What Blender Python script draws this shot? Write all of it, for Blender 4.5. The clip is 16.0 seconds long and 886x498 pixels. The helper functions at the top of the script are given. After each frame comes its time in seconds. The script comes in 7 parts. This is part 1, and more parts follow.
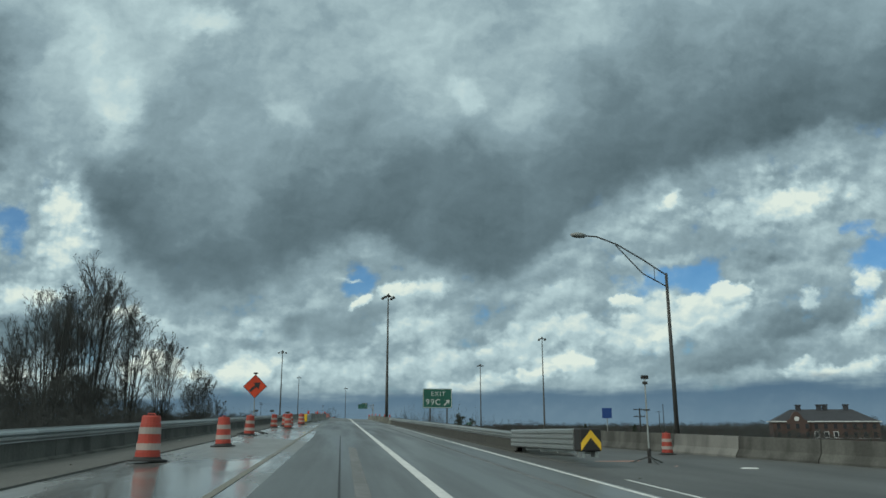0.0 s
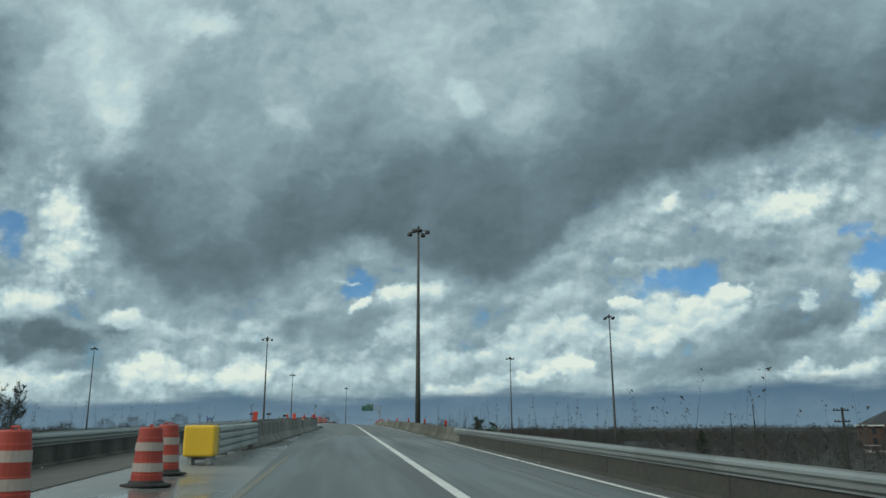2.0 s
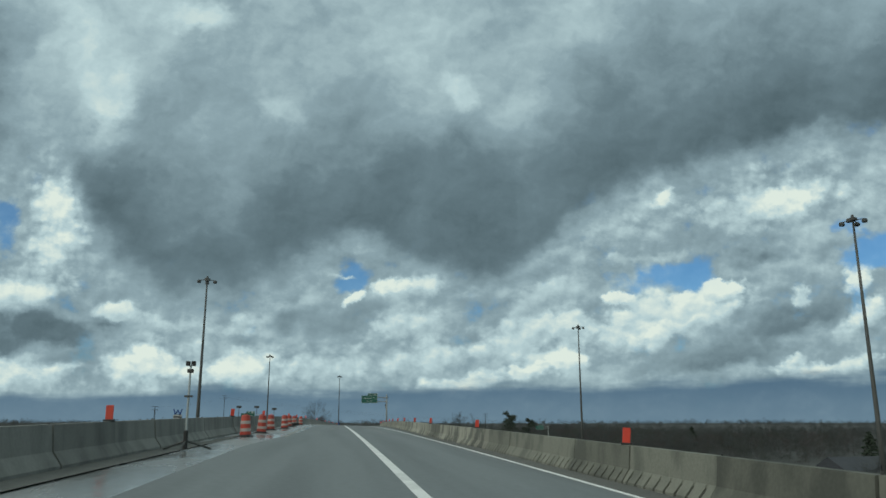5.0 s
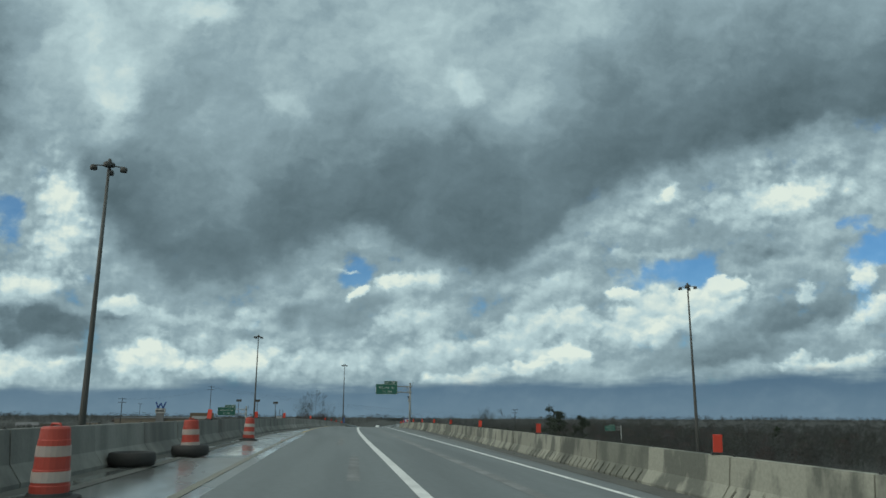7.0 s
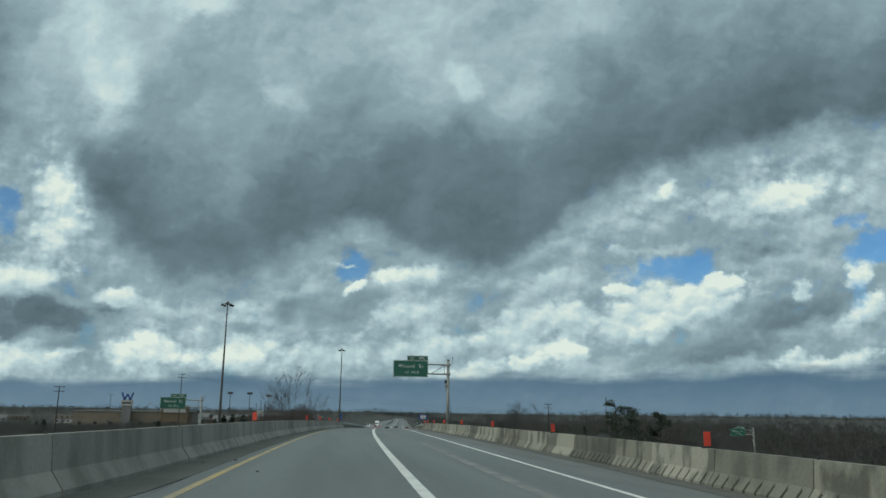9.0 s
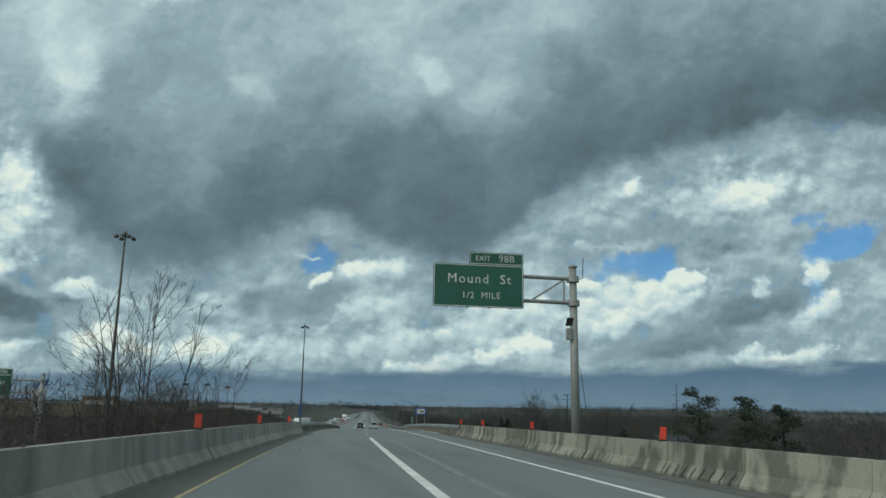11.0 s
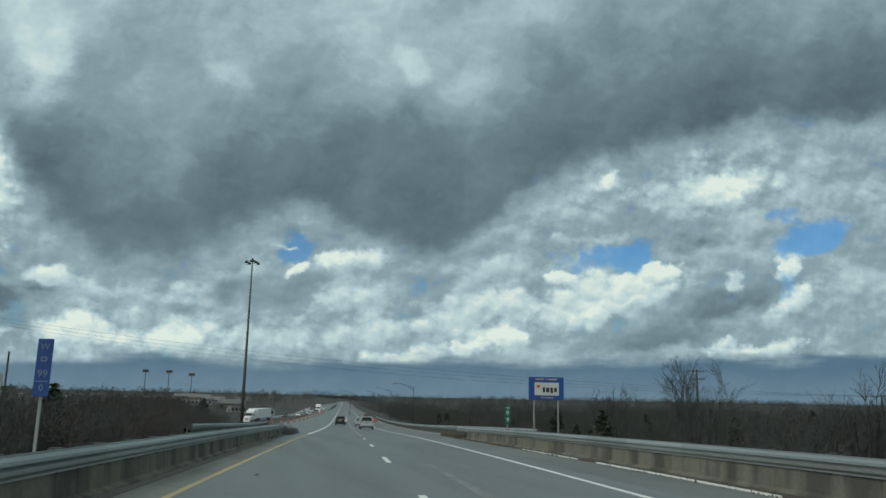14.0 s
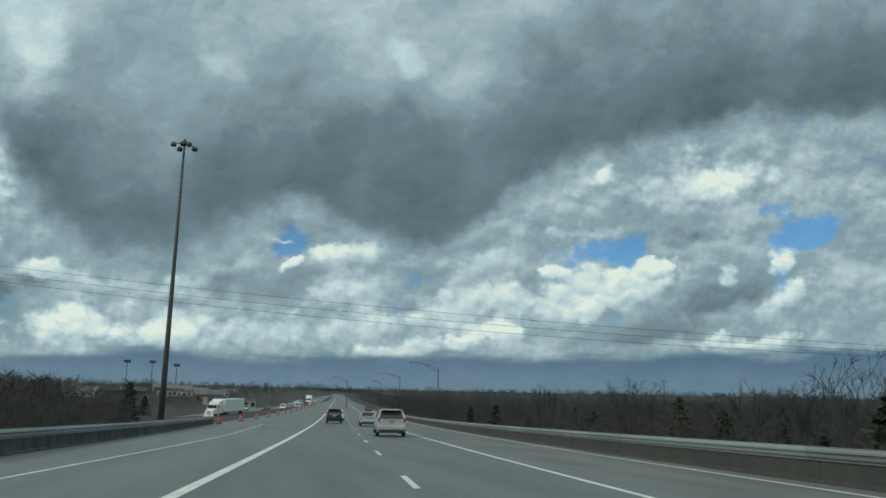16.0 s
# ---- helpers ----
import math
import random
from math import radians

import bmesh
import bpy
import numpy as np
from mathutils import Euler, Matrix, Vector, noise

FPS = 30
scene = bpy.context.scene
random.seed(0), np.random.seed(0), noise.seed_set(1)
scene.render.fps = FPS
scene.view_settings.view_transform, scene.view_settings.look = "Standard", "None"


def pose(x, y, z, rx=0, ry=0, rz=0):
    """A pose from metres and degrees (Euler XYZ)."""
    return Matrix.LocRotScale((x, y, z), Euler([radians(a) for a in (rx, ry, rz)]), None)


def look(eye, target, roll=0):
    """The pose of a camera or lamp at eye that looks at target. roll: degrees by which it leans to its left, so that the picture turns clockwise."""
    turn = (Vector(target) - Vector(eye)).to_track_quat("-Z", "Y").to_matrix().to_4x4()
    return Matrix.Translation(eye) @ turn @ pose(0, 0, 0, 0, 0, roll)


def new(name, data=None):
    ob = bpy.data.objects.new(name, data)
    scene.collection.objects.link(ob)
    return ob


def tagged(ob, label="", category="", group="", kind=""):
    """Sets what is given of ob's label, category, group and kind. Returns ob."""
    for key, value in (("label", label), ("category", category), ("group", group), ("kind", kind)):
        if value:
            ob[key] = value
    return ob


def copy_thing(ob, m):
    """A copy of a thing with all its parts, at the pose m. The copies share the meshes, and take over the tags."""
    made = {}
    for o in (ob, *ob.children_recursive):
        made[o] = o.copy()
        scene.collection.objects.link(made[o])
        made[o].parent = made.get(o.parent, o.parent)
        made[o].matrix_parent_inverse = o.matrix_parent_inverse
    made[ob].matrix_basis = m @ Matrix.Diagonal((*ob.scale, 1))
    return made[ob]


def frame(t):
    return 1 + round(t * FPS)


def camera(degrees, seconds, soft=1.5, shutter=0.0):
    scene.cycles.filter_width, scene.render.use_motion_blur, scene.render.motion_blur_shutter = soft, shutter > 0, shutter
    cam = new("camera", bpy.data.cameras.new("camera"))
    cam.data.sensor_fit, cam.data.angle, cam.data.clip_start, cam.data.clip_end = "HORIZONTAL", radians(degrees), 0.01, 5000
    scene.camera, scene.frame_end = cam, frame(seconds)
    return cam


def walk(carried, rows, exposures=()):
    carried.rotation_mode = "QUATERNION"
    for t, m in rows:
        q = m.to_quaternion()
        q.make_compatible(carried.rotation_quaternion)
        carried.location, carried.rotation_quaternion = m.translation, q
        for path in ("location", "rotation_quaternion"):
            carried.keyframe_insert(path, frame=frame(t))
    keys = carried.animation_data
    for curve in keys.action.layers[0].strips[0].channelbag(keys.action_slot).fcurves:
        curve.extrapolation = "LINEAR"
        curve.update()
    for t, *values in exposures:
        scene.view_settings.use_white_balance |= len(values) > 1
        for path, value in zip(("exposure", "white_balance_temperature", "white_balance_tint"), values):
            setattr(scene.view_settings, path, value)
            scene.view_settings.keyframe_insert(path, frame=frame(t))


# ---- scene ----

# ================= camera =================
cam = camera(61.3, 16.0, soft=1.6)
PATH = [
    (0, pose(0.184, 22.628, 1.590, 103.037, 0, -7.623) @ pose(0, 0, 0, 0, 0, -0.108)),
    (0.5, pose(0.091, 35.891, 1.763, 103.107, 0, -7.630) @ pose(0, 0, 0, 0, 0, -0.155)),
    (1, pose(-0.049, 49.174, 1.937, 103.209, 0, -7.650) @ pose(0, 0, 0, 0, 0, -0.246)),
    (1.5, pose(-0.183, 62.603, 2.119, 103.334, 0, -7.679) @ pose(0, 0, 0, 0, 0, -0.257)),
    (2, pose(-0.157, 75.977, 2.299, 103.239, 0, -7.683) @ pose(0, 0, 0, 0, 0, -0.236)),
    (2.5, pose(-0.069, 89.280, 2.478, 103.309, 0, -7.778) @ pose(0, 0, 0, 0, 0, -0.170)),
    (3, pose(0.106, 102.555, 2.659, 103.167, 0, -7.809) @ pose(0, 0, 0, 0, 0, -0.070)),
    (3.5, pose(0.139, 115.791, 2.835, 103.080, 0, -7.962) @ pose(0, 0, 0, 0, 0, -0.086)),
    (4, pose(0.242, 128.928, 3.007, 102.986, 0, -8.138) @ pose(0, 0, 0, 0, 0, -0.060)),
    (6.5, pose(0.514, 194.452, 3.707, 102.503, 0, -8.004) @ pose(0, 0, 0, 0, 0, 0.169)),
    (7, pose(0.414, 207.568, 3.768, 102.407, 0, -7.829) @ pose(0, 0, 0, 0, 0, 0.291)),
    (7.5, pose(0.318, 220.759, 3.800, 102.308, 0, -7.642) @ pose(0, 0, 0, 0, 0, 0.474)),
    (8, pose(0.262, 234.051, 3.800, 102.221, 0, -7.715) @ pose(0, 0, 0, 0, 0, 0.565)),
    (8.5, pose(0.382, 247.480, 3.770, 102.096, 0, -7.837) @ pose(0, 0, 0, 0, 0, 0.639)),
    (9, pose(0.714, 260.985, 3.715, 102.016, 0, -8.034) @ pose(0, 0, 0, 0, 0, 0.697)),
    (11.3, pose(2.330, 323.850, 3.045, 101.538, 0, -10.960) @ pose(0, 0, 0, 0, 0, 0.885)),
    (11.5, pose(2.700, 329.276, 2.955, 101.540, 0, -11.110) @ pose(0, 0, 0, 0, 0, 0.902)),
    (12, pose(3.573, 342.834, 2.709, 101.334, 0, -11.451) @ pose(0, 0, 0, 0, 0, 0.980)),
    (12.5, pose(4.539, 356.740, 2.424, 101.226, 0, -11.800) @ pose(0, 0, 0, 0, 0, 1.076)),
    (13, pose(5.513, 370.709, 2.106, 101.086, 0, -12.059) @ pose(0, 0, 0, 0, 0, 1.083)),
    (13.5, pose(6.649, 384.689, 1.753, 101.015, 0, -12.232) @ pose(0, 0, 0, 0, 0, 1.103)),
    (14, pose(7.879, 398.728, 1.365, 100.914, 0, -12.413) @ pose(0, 0, 0, 0, 0, 1.129)),
    (14.5, pose(9.143, 412.812, 0.943, 100.857, 0, -12.583) @ pose(0, 0, 0, 0, 0, 1.164)),
    (15, pose(10.394, 426.957, 0.484, 100.720, 0, -12.702) @ pose(0, 0, 0, 0, 0, 1.152)),
    (15.5, pose(11.657, 441.125, -0.011, 100.552, 0, -12.803) @ pose(0, 0, 0, 0, 0, 1.163)),
    (16, pose(12.895, 455.300, -0.536, 100.441, 0, -12.837) @ pose(0, 0, 0, 0, 0, 1.190)),
]
walk(cam, PATH)

# ================= road alignment =================
# x of the lane divider, and height of the road, as functions of y
CURVE_START, CURVE_END, BEND = 233.3, 402.2, radians(5.25)
ROAD_END = 1500


def road_x(y):
    length = CURVE_END - CURVE_START
    d = min(max(y - CURVE_START, 0), length)
    return 1.83 + 0.5 * BEND / length * d * d + max(y - CURVE_END, 0) * BEND


def grade(y):
    if y < 150.4:
        return 0.0132
    if y < 470:
        return 0.0132 - 1.69e-4 * (y - 150.4)
    low = 0.0132 - 1.69e-4 * (470 - 150.4)
    if y < 640:
        return low + (-0.014 - low) * (y - 470) / 170
    return -0.014 if y < 1100 else 0.0


Z_STEP = 2.0
Z_TABLE = [0.0132 * -100]
while len(Z_TABLE) < 1400:
    Z_TABLE.append(Z_TABLE[-1] + Z_STEP * grade(-100 + (len(Z_TABLE) - 0.5) * Z_STEP))


def road_z(y):
    k = min(max((y + 100) / Z_STEP, 0), len(Z_TABLE) - 1.001)
    i = int(k)
    return Z_TABLE[i] + (k - i) * (Z_TABLE[i + 1] - Z_TABLE[i])


def camber(y):
    return -0.05 + (min(max(y, 200), 380) - 200) / 180 * 0.045


def cross(off, y):
    c = camber(y)
    if off < -5.5:
        return -5.5 * c - 0.9 * c * (off + 5.5)
    if off > 9:
        return 9 * c
    return off * c


def at(y, off, h=0.0):
    """A place by its way along the road, its distance right of the lane divider and its height over the pavement."""
    return Vector((road_x(y) + off, y, road_z(y) + cross(off, y) + h))


def turn(y):
    """Degrees about z of a thing that faces along the road."""
    return -math.degrees(math.atan(road_x(y + 0.5) - road_x(y - 0.5)))


def spot(y, off, h=0.0, rz=0.0):
    p = at(y, off, h)
    return pose(p.x, p.y, p.z, 0, 0, turn(y) + rz)


def along(table, y):
    """Linear between (y, value) pairs."""
    ys, vs = [a for a, b in table], [b for a, b in table]
    return float(np.interp(y, ys, vs))


# ================= sky and light =================
world = bpy.data.worlds.new("overcast_sky")
scene.world = world
world.use_nodes = True
wt = world.node_tree
wt.nodes.clear()


def wnode(kind, **settings):
    n = wt.nodes.new(kind)
    if "operation" in settings:
        n.operation = settings["operation"]
    if "use_clamp" in settings:
        n.use_clamp = settings["use_clamp"]
    if "interpolation_type" in settings:
        n.interpolation_type = settings["interpolation_type"]
    if "data_type" in settings:
        n.data_type = settings["data_type"]
    if "feature" in settings:
        n.feature = settings["feature"]
    if "voronoi_dimensions" in settings:
        n.voronoi_dimensions = settings["voronoi_dimensions"]
    if "sky_type" in settings:
        n.sky_type = settings["sky_type"]
    if "sun_disc" in settings:
        n.sun_disc = settings["sun_disc"]
    if "sun_elevation" in settings:
        n.sun_elevation = settings["sun_elevation"]
    if "sun_rotation" in settings:
        n.sun_rotation = settings["sun_rotation"]
    return n


def plug(sock, value):
    if isinstance(value, bpy.types.NodeSocket):
        wt.links.new(value, sock)
    else:
        sock.default_value = value


def wm(op, a, b=0.0, c=0.0, clamp=False):
    n = wnode("ShaderNodeMath", operation=op, use_clamp=clamp)
    for s, v in zip(n.inputs, (a, b, c)):
        plug(s, v)
    return n.outputs[0]


def wv(op, a, b=(0, 0, 0), scale=None):
    n = wnode("ShaderNodeVectorMath", operation=op)
    plug(n.inputs[0], a)
    plug(n.inputs[1], b)
    if scale is not None:
        plug(n.inputs["Scale"], scale)
    return n.outputs["Value"] if op in ("DOT_PRODUCT", "LENGTH") else n.outputs["Vector"]


def wramp(value, low, high, a=0.0, b=1.0):
    n = wnode("ShaderNodeMapRange", interpolation_type="SMOOTHSTEP")
    for s, v in zip(n.inputs[:5], (value, low, high, a, b)):
        plug(s, v)
    return n.outputs[0]


def wnoise(vec, scale, detail=6.0, rough=0.55, colour=False):
    n = wnode("ShaderNodeTexNoise")
    plug(n.inputs["Vector"], vec)
    n.inputs["Scale"].default_value, n.inputs["Detail"].default_value = scale, detail
    n.inputs["Roughness"].default_value = rough
    return n.outputs["Color" if colour else "Fac"]


def wmix(fac, a, b):
    n = wnode("ShaderNodeMix", data_type="RGBA")
    plug(n.inputs["Factor"], fac)
    plug(n.inputs["A"], a)
    plug(n.inputs["B"], b)
    return n.outputs["Result"]


heading = wnode("ShaderNodeTexCoord").outputs["Generated"]
apart = wnode("ShaderNodeSeparateXYZ")
plug(apart.inputs[0], heading)
up = apart.outputs[2]
# a flat chart of the sky ahead, 13.2 units to a radian near its middle
base = pose(0, 0, 0, 102.2, 0, -7.7) @ pose(0, 0, 0, 0, 0, 0.5)
right, above, ahead = (base.to_3x3() @ Vector(v) for v in ((1, 0, 0), (0, 1, 0), (0, 0, -1)))
depth = wm("MAXIMUM", wv("DOT_PRODUCT", heading, tuple(ahead)), 0.08)
cu = wm("ADD", wm("MULTIPLY", wm("DIVIDE", wv("DOT_PRODUCT", heading, tuple(right)), depth), 13.2), 7.84)
cv = wm("SUBTRACT", 4.41, wm("MULTIPLY", wm("DIVIDE", wv("DOT_PRODUCT", heading, tuple(above)), depth), 13.2))
chart = wnode("ShaderNodeCombineXYZ")
plug(chart.inputs[0], cu)
plug(chart.inputs[1], cv)
front = wramp(wv("DOT_PRODUCT", heading, tuple(ahead)), 0.45, 0.7)
# cloud noise in chart space
flat = wv("MULTIPLY", heading, (1.0, 1.0, 1.2))
puffed = wv("MULTIPLY", chart.outputs[0], (1.0, 1.25, 1.0))
wobble = wv("SUBTRACT", wnoise(puffed, 0.6, 2.0, 0.5, True), (0.5, 0.5, 0.5))
wobble2 = wv("SUBTRACT", wnoise(puffed, 1.7, 8.0, 0.6, True), (0.5, 0.5, 0.5))
warped = wv("ADD", wv("ADD", chart.outputs[0], wv("SCALE", wobble, scale=0.55)), wv("SCALE", wobble2, scale=0.5))
billows = wv("ADD", puffed, wv("SCALE", wobble2, scale=0.34))


def lumps(vec):
    """Rounded cauliflower heads with creases between them, 0 to 1."""
    n = wnode("ShaderNodeTexVoronoi", feature="F1", voronoi_dimensions="2D")
    plug(n.inputs["Vector"], vec)
    n.inputs["Scale"].default_value, n.inputs["Detail"].default_value = 1.5, 3.0
    n.inputs["Roughness"].default_value = 0.5
    return wm("SUBTRACT", 1.0, n.outputs["Distance"])


lump = lumps(billows)
puff = wnoise(puffed, 1.0, 8.0, 0.57)
# how far a cloud's own outline swells or shrinks
swell = wm("ADD", wm("MULTIPLY_ADD", lump, 0.45, 0.72), wm("MULTIPLY", wm("SUBTRACT", puff, 0.5), 0.7))
# lit from the upper left
fine_lit = wm("SUBTRACT", wnoise(puffed, 2.4, 8.0, 0.6), wnoise(wv("ADD", puffed, (-0.05, -0.09, 0)), 2.4, 8.0, 0.6))
relief = wm("ADD", wm("MULTIPLY", wm("SUBTRACT", lump, lumps(wv("ADD", billows, (-0.07, -0.16, 0)))), 0.42), wm("MULTIPLY", fine_lit, 0.66))

# cloud masses from the farthest to the nearest: middle on the chart, half width and height, lean, brightness at top and base, softness
FAR_LEFT = [
    (0.4, 6.45, 1.9, 0.55, 0, 0.92, 0.62, 0.5), (2.7, 6.35, 1.1, 0.75, 0, 0.98, 0.66, 0.4), (4.4, 6.4, 1.5, 0.62, 8, 0.94, 0.64, 0.5), (1.3, 6.2, 1.1, 0.2, 0, 0.46, 0.44, 0.6),
    (5.9, 6.4, 1.3, 0.6, 8, 0.80, 0.56, 0.6),
]
FAR_MIDDLE = [
    (7.7, 6.2, 1.5, 0.7, 12, 0.84, 0.54, 0.6), (8.3, 6.65, 1.1, 0.36, 4, 0.88, 0.56, 0.3), (6.2, 5.5, 1.3, 0.40, 18, 0.44, 0.40, 0.7),
    (7.3, 5.6, 1.2, 0.42, 16, 0.84, 0.58, 0.5), (4.5, 5.75, 1.4, 0.45, 16, 0.80, 0.52, 0.6), (5.3, 5.5, 0.9, 0.3, 14, 0.42, 0.42, 0.7),
]
RIGHT_BANKS = [
    (9.7, 5.75, 2.0, 0.7, 14, 0.86, 0.58, 0.4), (11.2, 5.75, 1.9, 0.8, 10, 0.86, 0.60, 0.35), (9.9, 6.3, 1.0, 0.42, 0, 0.84, 0.60, 0.4), (12.4, 5.55, 1.7, 0.62, 24, 0.96, 0.52, 0.3),
    (14.0, 5.6, 2.3, 0.6, 24, 0.38, 0.32, 0.5), (12.9, 6.3, 2.5, 0.42, 10, 0.42, 0.26, 0.5), (15.5, 5.45, 0.9, 0.42, 22, 0.96, 0.55, 0.3), (11.5, 6.7, 1.2, 0.24, 3, 0.66, 0.44, 0.4),
]
RIGHT_HEADS = [
    (12.9, 5.0, 0.75, 0.32, 12, 1.05, 0.70, 0.2), (12.2, 5.3, 0.5, 0.36, 10, 0.98, 0.72, 0.25), (11.55, 5.35, 0.6, 0.26, 0, 0.92, 0.72, 0.25), (10.9, 5.12, 0.4, 0.2, 0, 0.98, 0.74, 0.25),
    (11.65, 5.78, 0.28, 0.12, 30, 1.04, 0.86, 0.3), (14.35, 5.05, 0.4, 0.3, 20, 0.92, 0.62, 0.3), (15.35, 4.85, 0.5, 0.36, 20, 1.0, 0.66, 0.25), (10.15, 6.32, 0.62, 0.36, 14, 1.02, 0.62, 0.25),
    (9.35, 6.48, 0.6, 0.26, 0, 0.98, 0.62, 0.3), (14.9, 6.45, 1.5, 0.34, 7, 0.92, 0.48, 0.25),
]
MIDDLE_HEADS = [
    (6.95, 4.95, 0.6, 0.22, 0, 1.02, 0.72, 0.3), (7.7, 5.0, 0.7, 0.28, 0, 0.92, 0.62, 0.4), (6.4, 5.12, 0.34, 0.13, 30, 1.0, 0.74, 0.3), (6.25, 4.72, 0.4, 0.08, -15, 0.92, 0.8, 0.5),
    (8.6, 5.1, 1.2, 0.4, 6, 0.62, 0.36, 0.5), (9.7, 5.1, 1.1, 0.42, 20, 0.74, 0.55, 0.4),
]
LEFT_HEADS = [
    (0.9, 5.62, 2.1, 0.66, 0, 0.22, 0.24, 0.4), (2.25, 5.4, 0.85, 0.28, -12, 0.90, 0.60, 0.4), (3.2, 5.62, 0.7, 0.2, -6, 0.74, 0.5, 0.5), (2.5, 5.0, 0.9, 0.4, -20, 0.62, 0.5, 0.8),
    (0.6, 4.85, 1.3, 0.5, 0, 0.92, 0.74, 0.5), (1.15, 3.7, 0.85, 1.5, 0, 0.98, 0.86, 0.6), (0.8, 1.5, 0.9, 1.4, 0, 0.86, 0.80, 0.8), (-0.3, 2.2, 0.95, 0.8, 0, 0.30, 0.26, 0.5),
]
NEAR_RIGHT = [
    (13.7, 3.5, 2.2, 0.95, 6, 0.84, 0.62, 0.5), (14.0, 3.45, 0.9, 0.5, 0, 1.06, 0.82, 0.5), (12.0, 3.35, 0.36, 0.24, 40, 0.98, 0.80, 0.4), (12.8, 3.3, 0.5, 0.3, 0, 0.56, 0.55, 0.7),
    (11.0, 3.95, 0.9, 0.32, 12, 0.72, 0.58, 0.5), (11.4, 4.4, 1.2, 0.26, 4, 0.72, 0.60, 0.5), (13.4, 4.4, 1.4, 0.34, 6, 0.50, 0.46, 0.5),
    (6.5, 4.3, 0.7, 0.3, 14, 0.60, 0.46, 0.9),
]


def lay(rows, shade_, open_=None):
    """Lay cloud masses over what is behind them; returns brightness and what still shows through."""
    for u, v, ru, rv, lean, top, foot, soft_ in rows:
        place = wnode("ShaderNodeMapping")
        place.vector_type = "TEXTURE"
        plug(place.inputs["Vector"], warped)
        place.inputs["Location"].default_value = (u, v, 0)
        place.inputs["Rotation"].default_value = (0, 0, radians(-lean))
        place.inputs["Scale"].default_value = (ru, rv, 1)
        height = wv("DOT_PRODUCT", place.outputs[0], (0, 1, 0))
        cover = wramp(wm("SUBTRACT", swell, wv("LENGTH", place.outputs[0])), 0.0, soft_ + 0.12)
        tone = wramp(height, -0.35, 1.0, top, foot)
        m = wnode("ShaderNodeMix", data_type="FLOAT")
        for s, v_ in zip((m.inputs[0], m.inputs[2], m.inputs[3]), (cover, shade_, tone)):
            plug(s, v_)
        shade_ = m.outputs[0]
        if open_ is not None:
            open_ = wm("MULTIPLY", open_, wm("SUBTRACT", 1.0, cover))
    return shade_, open_


# the great rain cloud: its ragged lower edge on the chart, from west to east
edge = wnode("ShaderNodeValToRGB")
edge.color_ramp.interpolation = "B_SPLINE"
EDGE = ((0.0, 2.6), (0.6, 2.6), (1.2, 2.6), (1.8, 4.1), (2.6, 5.0), (3.4, 5.3), (4.6, 5.15), (5.6, 4.6), (6.3, 4.15), (7.1, 4.45), (8.2, 4.85), (9.2, 4.85), (10.0, 4.2), (10.9, 3.5), (12.0, 3.1), (13.2, 2.7), (15.0, 2.4), (17.0, 2.2))
for k, (u, v) in enumerate(EDGE):
    e = edge.color_ramp.elements[k] if k < 2 else edge.color_ramp.elements.new(u / 17)
    e.position, e.color = u / 17, (v / 10, v / 10, v / 10, 1)
wu = wnode("ShaderNodeSeparateXYZ")
plug(wu.inputs[0], warped)
plug(edge.inputs[0], wm("DIVIDE", wu.outputs[0], 17.0))
over_edge = wm("SUBTRACT", wm("MULTIPLY", edge.outputs[0], 10.0), wu.outputs[1])
hem = wramp(wu.outputs[0], 1.0, 8.0, 0.9, 0.4)
roof = wramp(wm("ADD", over_edge, wm("MULTIPLY", wm("SUBTRACT", swell, 1.0), 0.5)), wm("MULTIPLY", hem, -0.45), hem)
deep = wramp(over_edge, 3.9, 0.3)
drifted = wv("ADD", wv("ADD", chart.outputs[0], wv("SCALE", wobble, scale=1.7)), wv("SCALE", wobble2, scale=0.9))
fibres = wv("MULTIPLY", drifted, (1.0, 0.8, 1.0))
high_lights = [(8.2, 1.4, 0.5, 0.6, -12, 0.24), (5.1, 1.65, 0.6, 0.45, -30, 0.16), (3.7, 0.25, 0.7, 0.4, -30, 0.3), (7.6, 0.5, 1.2, 1.2, 0, 0.12), (7.4, 2.3, 0.9, 0.7, 0, 0.08), (1.2, 1.6, 1.5, 2.4, 0, 0.46), (9.2, 1.9, 0.6, 0.5, -16, 0.1), (6.3, 1.6, 0.8, 0.9, 0, -0.08), (9.6, 1.2, 0.8, 0.6, 0, -0.07), (3.2, 1.6, 0.9, 1.4, 0, -0.07)]


def glow_of(rows, chart_):
    total = None
    for u, v, ru, rv, lean, weight in rows:
        place = wnode("ShaderNodeMapping")
        place.vector_type = "TEXTURE"
        plug(place.inputs["Vector"], chart_)
        place.inputs["Location"].default_value = (u, v, 0)
        place.inputs["Rotation"].default_value = (0, 0, radians(-lean))
        place.inputs["Scale"].default_value = (ru, rv, 1)
        one = wramp(wv("LENGTH", place.outputs[0]), 1.15, 0.25, 0.0, weight)
        total = one if total is None else wm("ADD", total, one)
    return total


